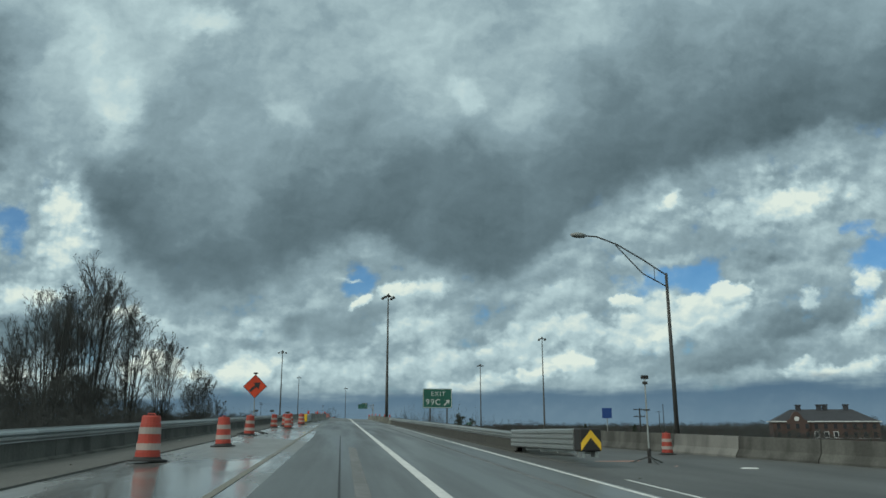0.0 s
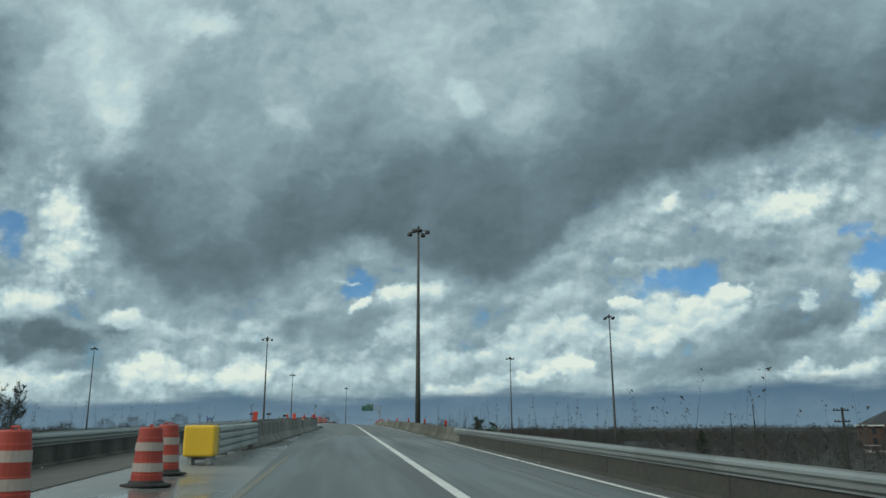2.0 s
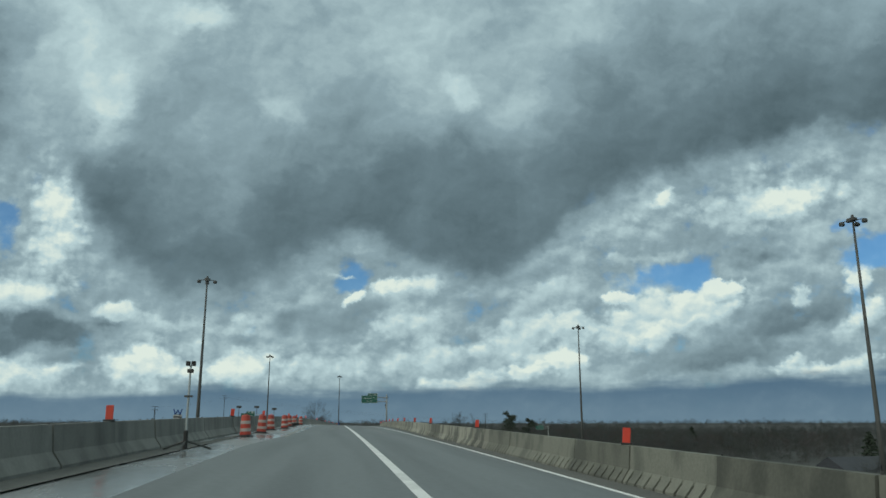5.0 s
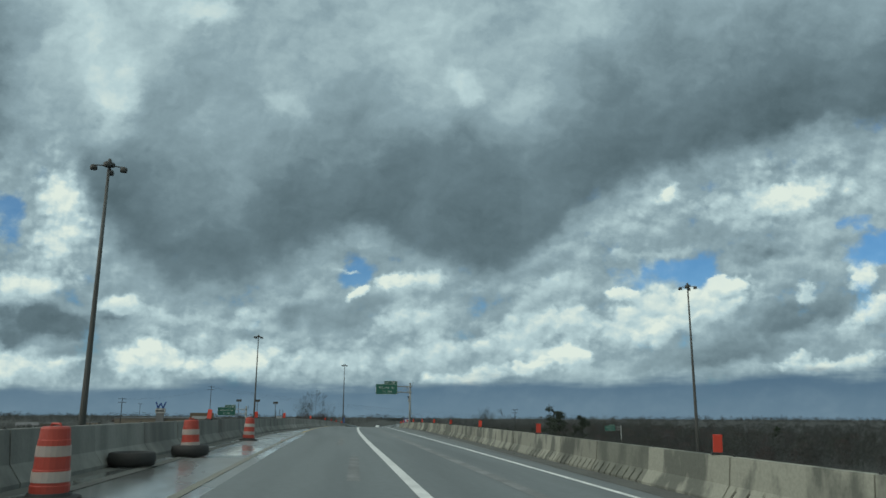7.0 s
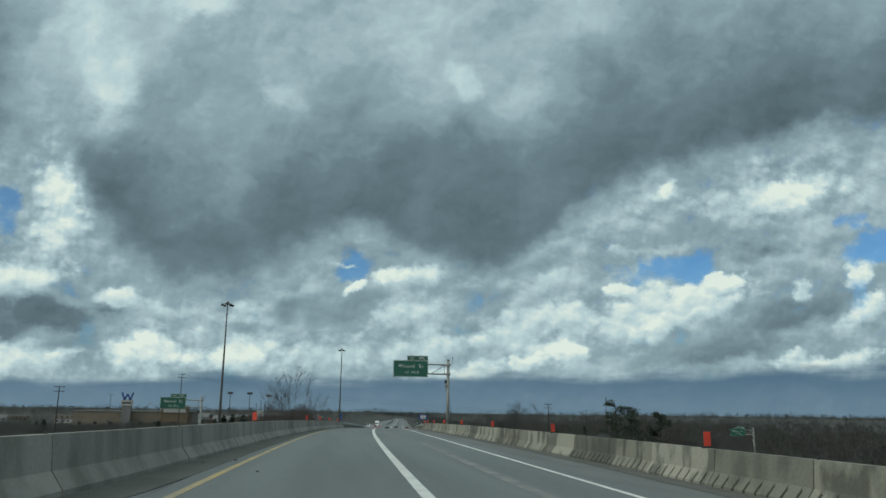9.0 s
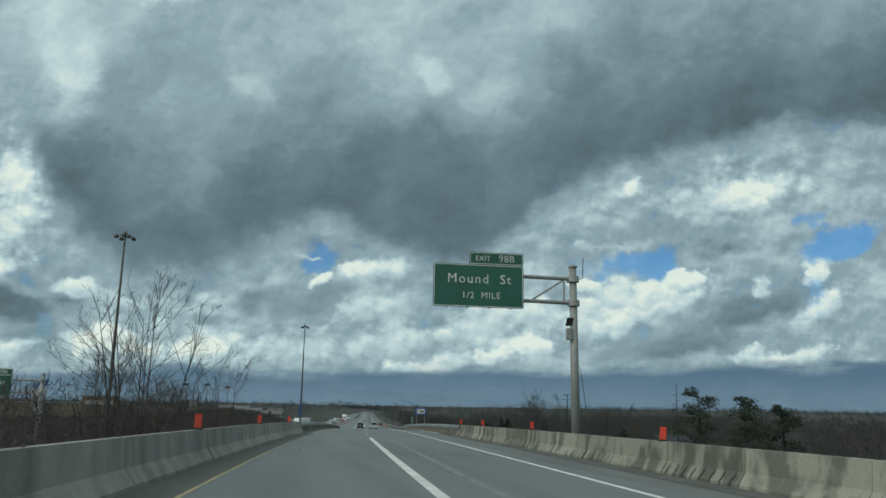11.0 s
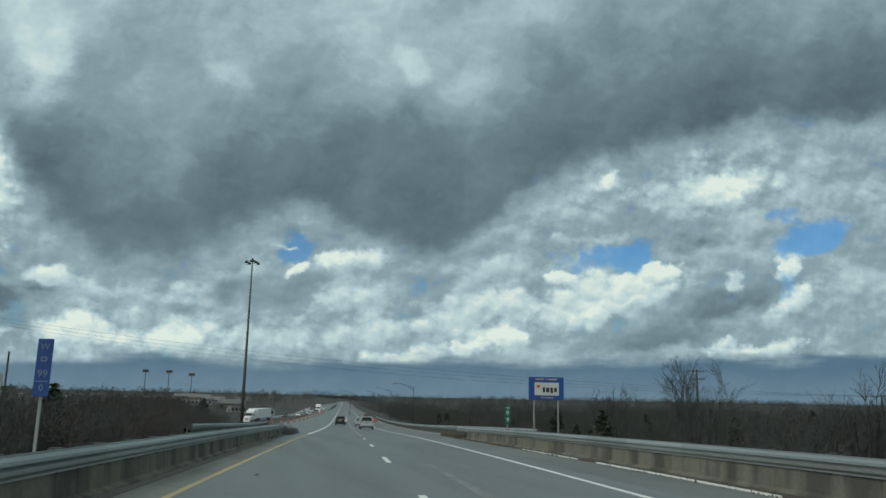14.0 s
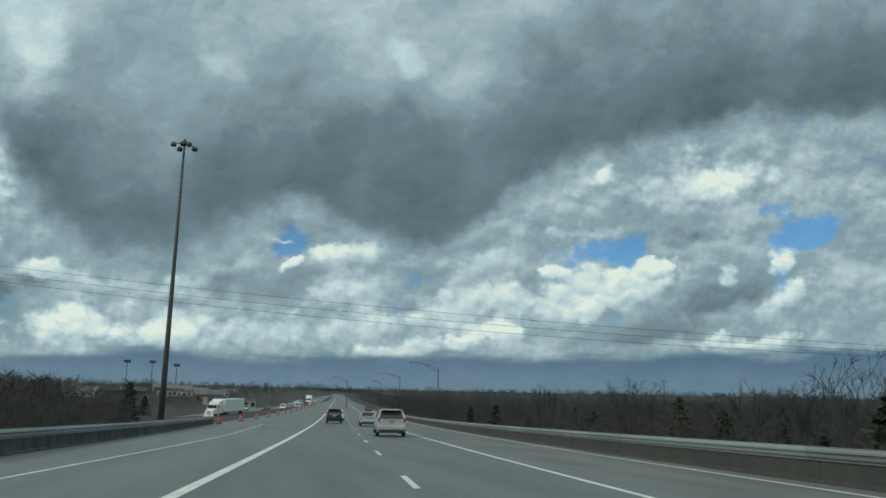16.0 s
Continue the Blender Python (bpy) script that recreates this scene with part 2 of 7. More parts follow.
veil = wm("MULTIPLY", wm("SUBTRACT", wnoise(fibres, 0.55, 6.0, 0.55), 0.5), 0.85)
high_light = wm("ADD", wm("ADD", veil, wm("MULTIPLY_ADD", deep, -0.55, 0.63)), glow_of(high_lights, drifted))
blue_gaps = [(0.2, 3.75, 0.5, 0.6, 0, 1.0), (6.35, 4.82, 0.46, 0.32, 0, 1.0), (11.75, 4.85, 1.35, 0.45, 0, 1.0), (15.7, 4.35, 1.0, 0.4, 20, 1.0), (15.1, 4.0, 0.5, 0.2, 0, 0.8)]

behind_all = wm("ADD", wm("MULTIPLY", wm("SUBTRACT", puff, 0.5), 0.6), 0.60)
shade, clear = behind_all, 1.0
for rows in (FAR_LEFT, FAR_MIDDLE, RIGHT_BANKS):
    shade, _ = lay(rows, shade)
shade, clear = lay(RIGHT_HEADS[:4], shade, clear)
shade, _ = lay(RIGHT_HEADS[4:], shade)
shade, clear = lay(MIDDLE_HEADS[:4], shade, clear)
near, _ = lay(MIDDLE_HEADS[4:] + LEFT_HEADS, shade)
low = wm("MULTIPLY_ADD", wm("SUBTRACT", near, 0.6), 1.35, 0.58)
low = wm("ADD", low, wm("MULTIPLY", relief, wramp(low, 0.3, 1.0, 0.3, 0.62)))
under = wnode("ShaderNodeMix", data_type="FLOAT")
for s, v in zip((under.inputs[0], under.inputs[2], under.inputs[3]), (roof, low, wm("ADD", high_light, wm("MULTIPLY", relief, 0.16)))):
    plug(s, v)
over, clear_right = lay(NEAR_RIGHT, under.outputs[0], 1.0)
ahead_light = wm("ADD", over, wm("MULTIPLY", wm("SUBTRACT", 1.0, clear_right), wm("MULTIPLY_ADD", relief, 0.55, wm("MULTIPLY", wm("SUBTRACT", over, 0.7), 0.4))))
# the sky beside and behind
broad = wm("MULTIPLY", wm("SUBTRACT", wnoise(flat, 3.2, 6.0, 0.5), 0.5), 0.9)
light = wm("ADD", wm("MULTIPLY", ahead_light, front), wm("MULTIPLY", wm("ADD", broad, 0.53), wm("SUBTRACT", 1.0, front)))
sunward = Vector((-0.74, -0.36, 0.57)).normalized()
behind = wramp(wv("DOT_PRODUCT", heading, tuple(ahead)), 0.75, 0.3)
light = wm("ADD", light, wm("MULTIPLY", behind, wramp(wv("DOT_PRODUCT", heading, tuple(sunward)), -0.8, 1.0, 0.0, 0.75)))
ramp = wnode("ShaderNodeValToRGB")
plug(ramp.inputs[0], wm("MULTIPLY_ADD", light, 0.84, 0.085))
tones = ((0.0, (0.072, 0.114, 0.131)), (0.3, (0.141, 0.210, 0.240)), (0.55, (0.258, 0.366, 0.406)), (0.8, (0.468, 0.622, 0.645)), (1.0, (0.72, 0.82, 0.74)))
for k, (place, rgb) in enumerate(tones):
    e = ramp.color_ramp.elements[k] if k < 2 else ramp.color_ramp.elements.new(place)
    e.position, e.color = place, (*rgb, 1)
nishita = wnode("ShaderNodeTexSky", sky_type="NISHITA", sun_disc=False, sun_elevation=radians(35), sun_rotation=radians(-116))
blue = wv("MULTIPLY", nishita.outputs[0], (0.030, 0.070, 0.104))
gaps = wramp(wm("ADD", wm("MULTIPLY", glow_of(blue_gaps, warped), 1.2), wm("MULTIPLY", wm("SUBTRACT", 0.5, puff), 4.0)), 0.35, 1.15, 0.0, 0.74)
gaps = wm("MULTIPLY", wm("MULTIPLY", gaps, front), wm("MULTIPLY", wm("SUBTRACT", 1.0, roof), clear_right))
gaps = wm("MULTIPLY", gaps, wm("MULTIPLY_ADD", clear, 0.9, 0.1))
clouded = wmix(gaps, ramp.outputs[0], blue)
# rain-dark band along the horizon, behind the nearer heaps
streaks = wm("SUBTRACT", wnoise(wv("MULTIPLY", chart.outputs[0], (0.45, 2.6, 1.0)), 0.9, 5.0, 0.5), 0.5)
band = wramp(wm("ADD", up, wm("ADD", wm("MULTIPLY", streaks, 0.05), wm("MULTIPLY", wm("MULTIPLY", wm("SUBTRACT", 9.0, cu), 0.0014), front))), 0.048, 0.031, 0.0, 0.9)
haze = wmix(wramp(up, 0.05, 0.0), (0.070, 0.140, 0.215, 1), (0.118, 0.200, 0.270, 1))
clouded = wmix(band, clouded, haze)
below = wramp(up, 0.0, -0.05)
clouded = wmix(below, clouded, (0.07, 0.08, 0.08, 1))
world.cycles.sampling_method, world.cycles.sample_map_resolution = "MANUAL", 512
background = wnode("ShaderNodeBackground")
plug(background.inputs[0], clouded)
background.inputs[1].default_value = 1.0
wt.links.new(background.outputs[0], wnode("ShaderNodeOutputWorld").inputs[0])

sun = new("sun", bpy.data.lights.new("sun", "SUN"))
sun.data.energy, sun.data.angle, sun.data.color = 1.2, radians(24), (1.0, 0.985, 0.96)
sun.matrix_world = look((-74, -36, 57), (0, 0, 0))

# ================= materials =================


def material(name, colour, rough=0.8, metal=0.0, grain=30.0, amount=0.25, second=None, patch=0.6, bump=0.0, patch_amount=0.5, spec=None, wet=None, stretch=(1, 1, 1), spread=0.12, even=0.0, sharp=(0.4, 0.68)):
    """A surface whose colour varies by fine grain and by large patches; per-object variation is slight."""
    m = bpy.data.materials.new(name)
    m.use_nodes = True
    nt = m.node_tree
    n, l = nt.nodes, nt.links
    bsdf = n["Principled BSDF"]
    co = n.new("ShaderNodeTexCoord")
    geo = n.new("ShaderNodeNewGeometry")
    where = geo.outputs["Position"]
    fine = n.new("ShaderNodeTexNoise")
    fine.inputs["Scale"].default_value, fine.inputs["Detail"].default_value = grain, 4
    big = n.new("ShaderNodeTexNoise")
    big.inputs["Scale"].default_value, big.inputs["Detail"].default_value = patch, 5
    pull = n.new("ShaderNodeVectorMath")
    pull.operation, pull.inputs[1].default_value = "MULTIPLY", stretch
    l.new(where, pull.inputs[0])
    l.new(where, fine.inputs["Vector"])
    l.new(pull.outputs[0], big.inputs["Vector"])
    mix = n.new("ShaderNodeMix")
    mix.data_type = "RGBA"
    mix.inputs["A"].default_value = (*colour, 1)
    mix.inputs["B"].default_value = (*(second or [c * 0.6 for c in colour]), 1)
    step = n.new("ShaderNodeMapRange")
    step.inputs["From Min"].default_value, step.inputs["From Max"].default_value = sharp
    step.inputs["To Max"].default_value = patch_amount
    l.new(big.outputs["Fac"], step.inputs["Value"])
    l.new(step.outputs[0], mix.inputs["Factor"])
    vary = n.new("ShaderNodeMapRange")
    vary.inputs["To Min"].default_value, vary.inputs["To Max"].default_value = 1 - amount, 1 + amount
    l.new(fine.outputs["Fac"], vary.inputs["Value"])
    info = n.new("ShaderNodeObjectInfo")
    each = n.new("ShaderNodeMapRange")
    each.inputs["To Min"].default_value, each.inputs["To Max"].default_value = 1 - spread, 1 + spread
    l.new(info.outputs["Random"], each.inputs["Value"])
    mul = n.new("ShaderNodeMath")
    mul.operation = "MULTIPLY"
    l.new(vary.outputs[0], mul.inputs[0])
    l.new(each.outputs[0], mul.inputs[1])
    tint = n.new("ShaderNodeVectorMath")
    tint.operation = "SCALE"
    l.new(mix.outputs["Result"], tint.inputs[0])
    l.new(mul.outputs[0], tint.inputs["Scale"])
    l.new(tint.outputs[0], bsdf.inputs["Base Color"])
    bsdf.inputs["Roughness"].default_value, bsdf.inputs["Metallic"].default_value = rough, metal
    if spec is not None:
        bsdf.inputs["Specular IOR Level"].default_value = spec
    if wet:
        # standing water: smooth where the large noise is low
        pool = n.new("ShaderNodeMapRange")
        pool.inputs["From Min"].default_value, pool.inputs["From Max"].default_value = wet[0], wet[1]
        pool.inputs["To Min"].default_value, pool.inputs["To Max"].default_value = wet[2], rough
        l.new(big.outputs["Fac"], pool.inputs["Value"])
        l.new(pool.outputs[0], bsdf.inputs["Roughness"])
    if even:
        # fine twigs scatter light evenly: ease their facing towards the sky
        own = n.new("ShaderNodeVectorMath")
        own.operation, own.inputs["Scale"].default_value = "SCALE", 1 - even
        l.new(geo.outputs["Normal"], own.inputs[0])
        lift = n.new("ShaderNodeVectorMath")
        lift.operation, lift.inputs[1].default_value = "ADD", (0, 0, even)
        l.new(own.outputs[0], lift.inputs[0])
        unit = n.new("ShaderNodeVectorMath")
        unit.operation = "NORMALIZE"
        l.new(lift.outputs[0], unit.inputs[0])
        l.new(unit.outputs[0], bsdf.inputs["Normal"])
    if bump:
        b = n.new("ShaderNodeBump")
        b.inputs["Strength"].default_value, b.inputs["Distance"].default_value = bump, 0.02
        l.new(fine.outputs["Fac"], b.inputs["Height"])
        l.new(b.outputs[0], bsdf.inputs["Normal"])
    return m


asphalt = material("worn_pavement", (0.148, 0.165, 0.166), 0.62, grain=7, amount=0.2, second=(0.105, 0.117, 0.118), patch=0.9, bump=0.15, stretch=(1, 0.05, 1), patch_amount=0.8)
wet_pave = material("wet_pavement", (0.13, 0.136, 0.134), 0.5, grain=6, amount=0.2, second=(0.18, 0.188, 0.185), patch=0.45, bump=0.04, wet=(0.42, 0.66, 0.12), stretch=(1, 0.3, 1), patch_amount=1.0, sharp=(0.42, 0.62))
shoulder_pave = material("worn_shoulder_pavement", (0.118, 0.128, 0.125), 0.7, grain=8, amount=0.25, second=(0.08, 0.086, 0.084), patch=0.7, bump=0.2, stretch=(1, 0.2, 1), patch_amount=0.9)
dusty_pave = material("dusty_shoulder_pavement", (0.165, 0.170, 0.156), 0.85, grain=9, amount=0.3, second=(0.105, 0.108, 0.1), patch=0.8, bump=0.3, stretch=(1, 0.25, 1), patch_amount=0.9)
dirt_pave = material("gritty_shoulder", (0.095, 0.098, 0.09), 0.9, grain=14, amount=0.35, second=(0.05, 0.052, 0.047), patch=0.8, bump=0.5)
white_paint = material("white_road_paint", (0.62, 0.63, 0.61), 0.6, grain=12, amount=0.25, second=(0.35, 0.36, 0.35), patch=1.2)
yellow_paint = material("worn_yellow_paint", (0.38, 0.29, 0.13), 0.6, grain=10, amount=0.3, second=(0.22, 0.2, 0.15), patch=1.0, patch_amount=0.9)
faded_yellow = material("faded_yellow_paint", (0.175, 0.162, 0.122), 0.5, grain=10, amount=0.3, second=(0.19, 0.185, 0.165), patch=1.0, patch_amount=1.0)
concrete = material("barrier_concrete", (0.225, 0.228, 0.187), 0.9, grain=16, amount=0.25, second=(0.088, 0.093, 0.078), patch=1.3, bump=0.25, patch_amount=0.95, stretch=(1, 1, 0.5), spread=0.25, sharp=(0.47, 0.58))
# darker base than barrier_concrete, mainly for the barriers left of the road
grey_barrier = material("dark_grey_concrete", (0.175, 0.180, 0.166), 0.9, grain=16, amount=0.2, second=(0.09, 0.094, 0.088), patch=1.3, bump=0.25, patch_amount=0.9, stretch=(1, 1, 0.35), spread=0.2)
soil = material("brushy_soil", (0.030, 0.033, 0.029), 0.95, grain=1.4, amount=0.5, second=(0.021, 0.023, 0.021), patch=0.06)
galvanized = material("galvanized_steel", (0.33, 0.36, 0.355), 0.45, 0.7, grain=14, amount=0.12, second=(0.36, 0.38, 0.38), patch=0.8)
dull_steel = material("dull_galvanized_pipe", (0.245, 0.262, 0.255), 0.6, 0.3, grain=9, amount=0.2, second=(0.18, 0.192, 0.186), patch=0.9)
dark_steel = material("weathered_steel", (0.046, 0.05, 0.049), 0.65, 0.2, grain=8, amount=0.2, second=(0.055, 0.048, 0.04), patch=0.7)
orange = material("faded_orange_plastic", (0.34, 0.042, 0.026), 0.55, grain=8, amount=0.15, second=(0.24, 0.036, 0.025), patch=2.5)
panel_orange = material("fluorescent_orange_plastic", (0.50, 0.042, 0.022), 0.5, grain=8, amount=0.12, second=(0.36, 0.036, 0.02), patch=2.0)
reflect = material("reflective_white_sheeting", (0.31, 0.275, 0.255), 0.5, grain=10, amount=0.15, second=(0.33, 0.25, 0.215), patch=3.0)
rubber = material("black_rubber", (0.02, 0.02, 0.02), 0.75, grain=15, amount=0.3, patch=3)
sign_green = material("green_sign_sheeting", (0.004, 0.085, 0.06), 0.45, grain=5, amount=0.08, patch=0.8)
sign_white = material("white_sign_sheeting", (0.50, 0.53, 0.52), 0.5, grain=5, amount=0.06, patch=1.0)
sign_blue = material("blue_sign_sheeting", (0.006, 0.05, 0.22), 0.45, grain=5, amount=0.08, patch=0.8)
sign_orange = material("orange_sign_sheeting", (0.56, 0.052, 0.014), 0.75, grain=5, amount=0.06, patch=1.5)
black = material("black_marking", (0.015, 0.015, 0.015), 0.6, grain=5, amount=0.2, patch=1.0)
sign_yellow = material("yellow_sign_sheeting", (0.80, 0.50, 0.03), 0.5, grain=5, amount=0.08, patch=1.0)
bark = material("grey_brown_bark", (0.03, 0.032, 0.029), 0.95, grain=8, amount=0.35, patch=0.5)
twigs = material("bare_winter_twigs", (0.049, 0.056, 0.053), 0.95, grain=0.5, amount=0.3, second=(0.034, 0.040, 0.039), patch=0.03, even=0.95)
red_twigs = material("reddish_dry_brush", (0.060, 0.047, 0.045), 0.95, grain=0.5, amount=0.3, second=(0.040, 0.034, 0.033), patch=0.05, even=0.95)

# ================= building helpers =================


def mesh_of(name, verts, faces, mats, index=None, smooth=False):
    me = bpy.data.meshes.new(name)
    me.from_pydata([tuple(v) for v in verts], [], faces)
    for m in mats if isinstance(mats, (list, tuple)) else [mats]:
        me.materials.append(m)
    if index is not None:
        me.polygons.foreach_set("material_index", index)
    if smooth:
        me.polygons.foreach_set("use_smooth", [True] * len(me.polygons))
    me.update()
    return me


def part(name, bm, mat, parent=None, label="", m=None, smooth=False):
    me = bpy.data.meshes.new(name)
    bmesh.ops.recalc_face_normals(bm, faces=bm.faces[:])
    bm.to_mesh(me)
    bm.free()
    me.materials.append(mat)
    if smooth:
        me.polygons.foreach_set("use_smooth", [True] * len(me.polygons))
    ob = new(name, me)
    ob.parent = parent
    if m is not None:
        ob.matrix_basis = m
    if label:
        ob["label"] = label
    return ob


def empty(name, m, label, category, group="", kind=""):
    ob = new(name)
    ob.empty_display_size = 0.2
    ob.matrix_basis = m
    return tagged(ob, label, category, group, kind)


def box(sx, sy, sz, m=None, bevel=0.0):
    """A bmesh box that stands on z = 0."""
    bm = bmesh.new()
    bmesh.ops.create_cube(bm, size=1, matrix=Matrix.Translation((0, 0, sz / 2)) @ Matrix.Diagonal((sx, sy, sz, 1)))
    if bevel:
        bmesh.ops.bevel(bm, geom=bm.edges[:], offset=bevel, segments=2, affect="EDGES", profile=0.5)
    if m is not None:
        bm.transform(m)
    return bm


def add(bm, other):
    me = bpy.data.meshes.new("tmp")
    other.to_mesh(me)
    other.free()
    bm.from_mesh(me)
    bpy.data.meshes.remove(me)
    return bm


def tube(points, radii, sides=8):
    """A bmesh tube through points."""
    bm = bmesh.new()
    rings = []
    pts = [Vector(p) for p in points]
    for i, p in enumerate(pts):
        d = (pts[min(i + 1, len(pts) - 1)] - pts[max(i - 1, 0)]).normalized()
        q = d.to_track_quat("Z", "Y").to_matrix()
        r = radii[i] if isinstance(radii, (list, tuple)) else radii
        rings.append([bm.verts.new(p + q @ Vector((r * math.cos(a), r * math.sin(a), 0))) for a in (2 * math.pi * k / sides for k in range(sides))])
    for a, b in zip(rings, rings[1:]):
        for k in range(sides):
            bm.faces.new((a[k], a[(k + 1) % sides], b[(k + 1) % sides], b[k]))
    bm.faces.new(rings[0][::-1])
    bm.faces.new(rings[-1])
    return bm


def _turned(profile, sides):
    bm = bmesh.new()
    rings = [[bm.verts.new((r * math.cos(2 * math.pi * k / sides), r * math.sin(2 * math.pi * k / sides), h)) for k in range(sides)] for r, h in profile]
    for a, b in zip(rings, rings[1:]):
        for k in range(sides):
            bm.faces.new((a[k], a[(k + 1) % sides], b[(k + 1) % sides], b[k]))
    bm.faces.new(rings[0][::-1])
    bm.faces.new(rings[-1])
    return bm


def ribbon(name, y0, y1, left, right_, mat, lift=0.0, step=4.0, thick=0.0, across=1):
    """A strip of road surface between two offsets, which may be tables of (y, offset)."""
    verts, faces = [], []
    count = max(1, int((y1 - y0) / step))
    for i in range(count + 1):
        y = y0 + (y1 - y0) * i / count
        a = along(left, y) if isinstance(left, list) else left
        b = along(right_, y) if isinstance(right_, list) else right_
        for k in range(across + 1):
            verts.append(at(y, a + (b - a) * k / across, lift))
    w = across + 1
    for i in range(count):
        for k in range(across):
            faces.append((i * w + k, i * w + k + 1, (i + 1) * w + k + 1, (i + 1) * w + k))
    if thick:
        n = len(verts)
        verts += [v - Vector((0, 0, thick)) for v in verts]
        edge = [i * w for i in range(count + 1)]
        for a, b in zip(edge, edge[1:]):
            faces.append((a, b, b + n, a + n))
            faces.append((b + w - 1, a + w - 1, a + w - 1 + n, b + w - 1 + n))
        for k in range(across):
            faces.append((k + 1, k, k + n, k + 1 + n))
            e = count * w
            faces.append((e + k, e + k + 1, e + k + 1 + n, e + k + n))
    return new(name, mesh_of(name, verts, faces, mat))

# ================= ground, road, markings =================
LEFT_EDGE = [(-60, -9.6), (130, -9.6), (150, -7.4), (205, -6.3), (250, -6.2), (275, -5.5), (380, -5.4), (440, -6.0), (455, -7.0), (470, -11.2), (485, -12.6), (540, -15.4), (760, -14.0), (1500, -10.5)]
RIGHT_EDGE = [(-60, 6.0), (60, 7.0), (80, 5.6), (118, 5.2), (205, 5.3), (250, 6.6), (285, 7.3), (371, 7.1), (455, 7.6), (470, 10.0), (600, 9.5), (1500, 9.5)]
WET_EDGE = [(-60, -2.9), (60, -2.9), (120, -4.15), (180, -4.15), (200, -3.25), (250, -3.2), (275, -4.15), (1500, -4.15)]
damp_road = material("damp_dark_pavement", (0.098, 0.108, 0.108), 0.5, grain=7, amount=0.2, second=(0.07, 0.077, 0.077), patch=0.9, bump=0.1, stretch=(1, 0.05, 1), patch_amount=0.8, wet=(0.4, 0.65, 0.34))
tagged(ribbon("road_damp", -60, 124, WET_EDGE, 4.6, damp_road, 0.0, 4, 0.5, 4), "damp dark highway pavement with wheel tracks", "road", kind="structure")
tagged(ribbon("road", 124, ROAD_END, WET_EDGE, 4.6, asphalt, 0.0, 4, 0.5, 4), "worn grey two-lane highway pavement with dark wheel tracks", "road", kind="structure")
tagged(ribbon("road_shoulder_left", -60, 300, LEFT_EDGE, WET_EDGE, wet_pave, -0.004, 4, 0.5, 3), "wet pale shoulder pavement with standing water beside the road", "shoulder", kind="structure")
tagged(ribbon("road_shoulder_dry", 300, 440, LEFT_EDGE, WET_EDGE, dusty_pave, -0.004, 4, 0.5, 2), "dry grey shoulder pavement beside the barrier", "shoulder", kind="structure")
tagged(ribbon("road_merge_lane", 440, ROAD_END, LEFT_EDGE, WET_EDGE, asphalt, -0.004, 6, 0.5, 3), "grey merging lane pavement beside the road", "road", kind="structure")
tagged(ribbon("road_shoulder_right", -60, ROAD_END, 4.6, RIGHT_EDGE, shoulder_pave, -0.004, 4, 0.5, 2), "grey shoulder pavement beside the barriers", "shoulder", kind="structure")


def marking(name, y0, y1, off, width, mat, label, **kw):
    shift = lambda w: [(y, o + w) for y, o in off] if isinstance(off, list) else off + w
    return tagged(ribbon(name, y0, y1, shift(-width / 2), shift(width / 2), mat, 0.005, 3, 0.004), label, "road marking", kind="structure")


marking("lane_divider_line", -60, 362, 0.0, 0.22, white_paint, "solid white lane divider line on the pavement")
marking("edge_line_right", 5, ROAD_END, 3.92, 0.14, white_paint, "solid white edge line on the pavement")
marking("edge_line_yellow_worn", 190, 256, [(190, -3.5), (256, -3.6)], 0.14, faded_yellow, "half-worn yellow edge line on wet pavement")
marking("edge_line_yellow", 256, 462, [(205, -3.5), (250, -3.6), (330, -4.05), (462, -4.05)], 0.14, yellow_paint, "worn solid yellow edge line on the pavement")
marking("edge_line_yellow_faded", -60, 100, -3.4, 0.12, faded_yellow, "faded yellow edge line on wet pavement")
marking("merge_line", 462, ROAD_END, -4.1, 0.25, white_paint, "wide white merging line on the pavement")
marking("edge_line_outer", 458, 640, [(458, 8.3), (500, 8.45), (640, 8.5)], 0.12, white_paint, "white outer edge line along the widened shoulder")
marking("merge_lane_edge_line", 468, 540, [(468, -8.1), (505, -8.2), (540, -9.5)], 0.13, white_paint, "white edge line of the merging lane")
for k in range(40):
    y = 372 + k * 12.19
    tagged(ribbon("lane_dash", y, y + 3.05, -0.07, 0.07, white_paint, 0.005, 3.05, 0.004), "white dashed lane marking on the pavement", "road marking", "lane dashes", "structure")


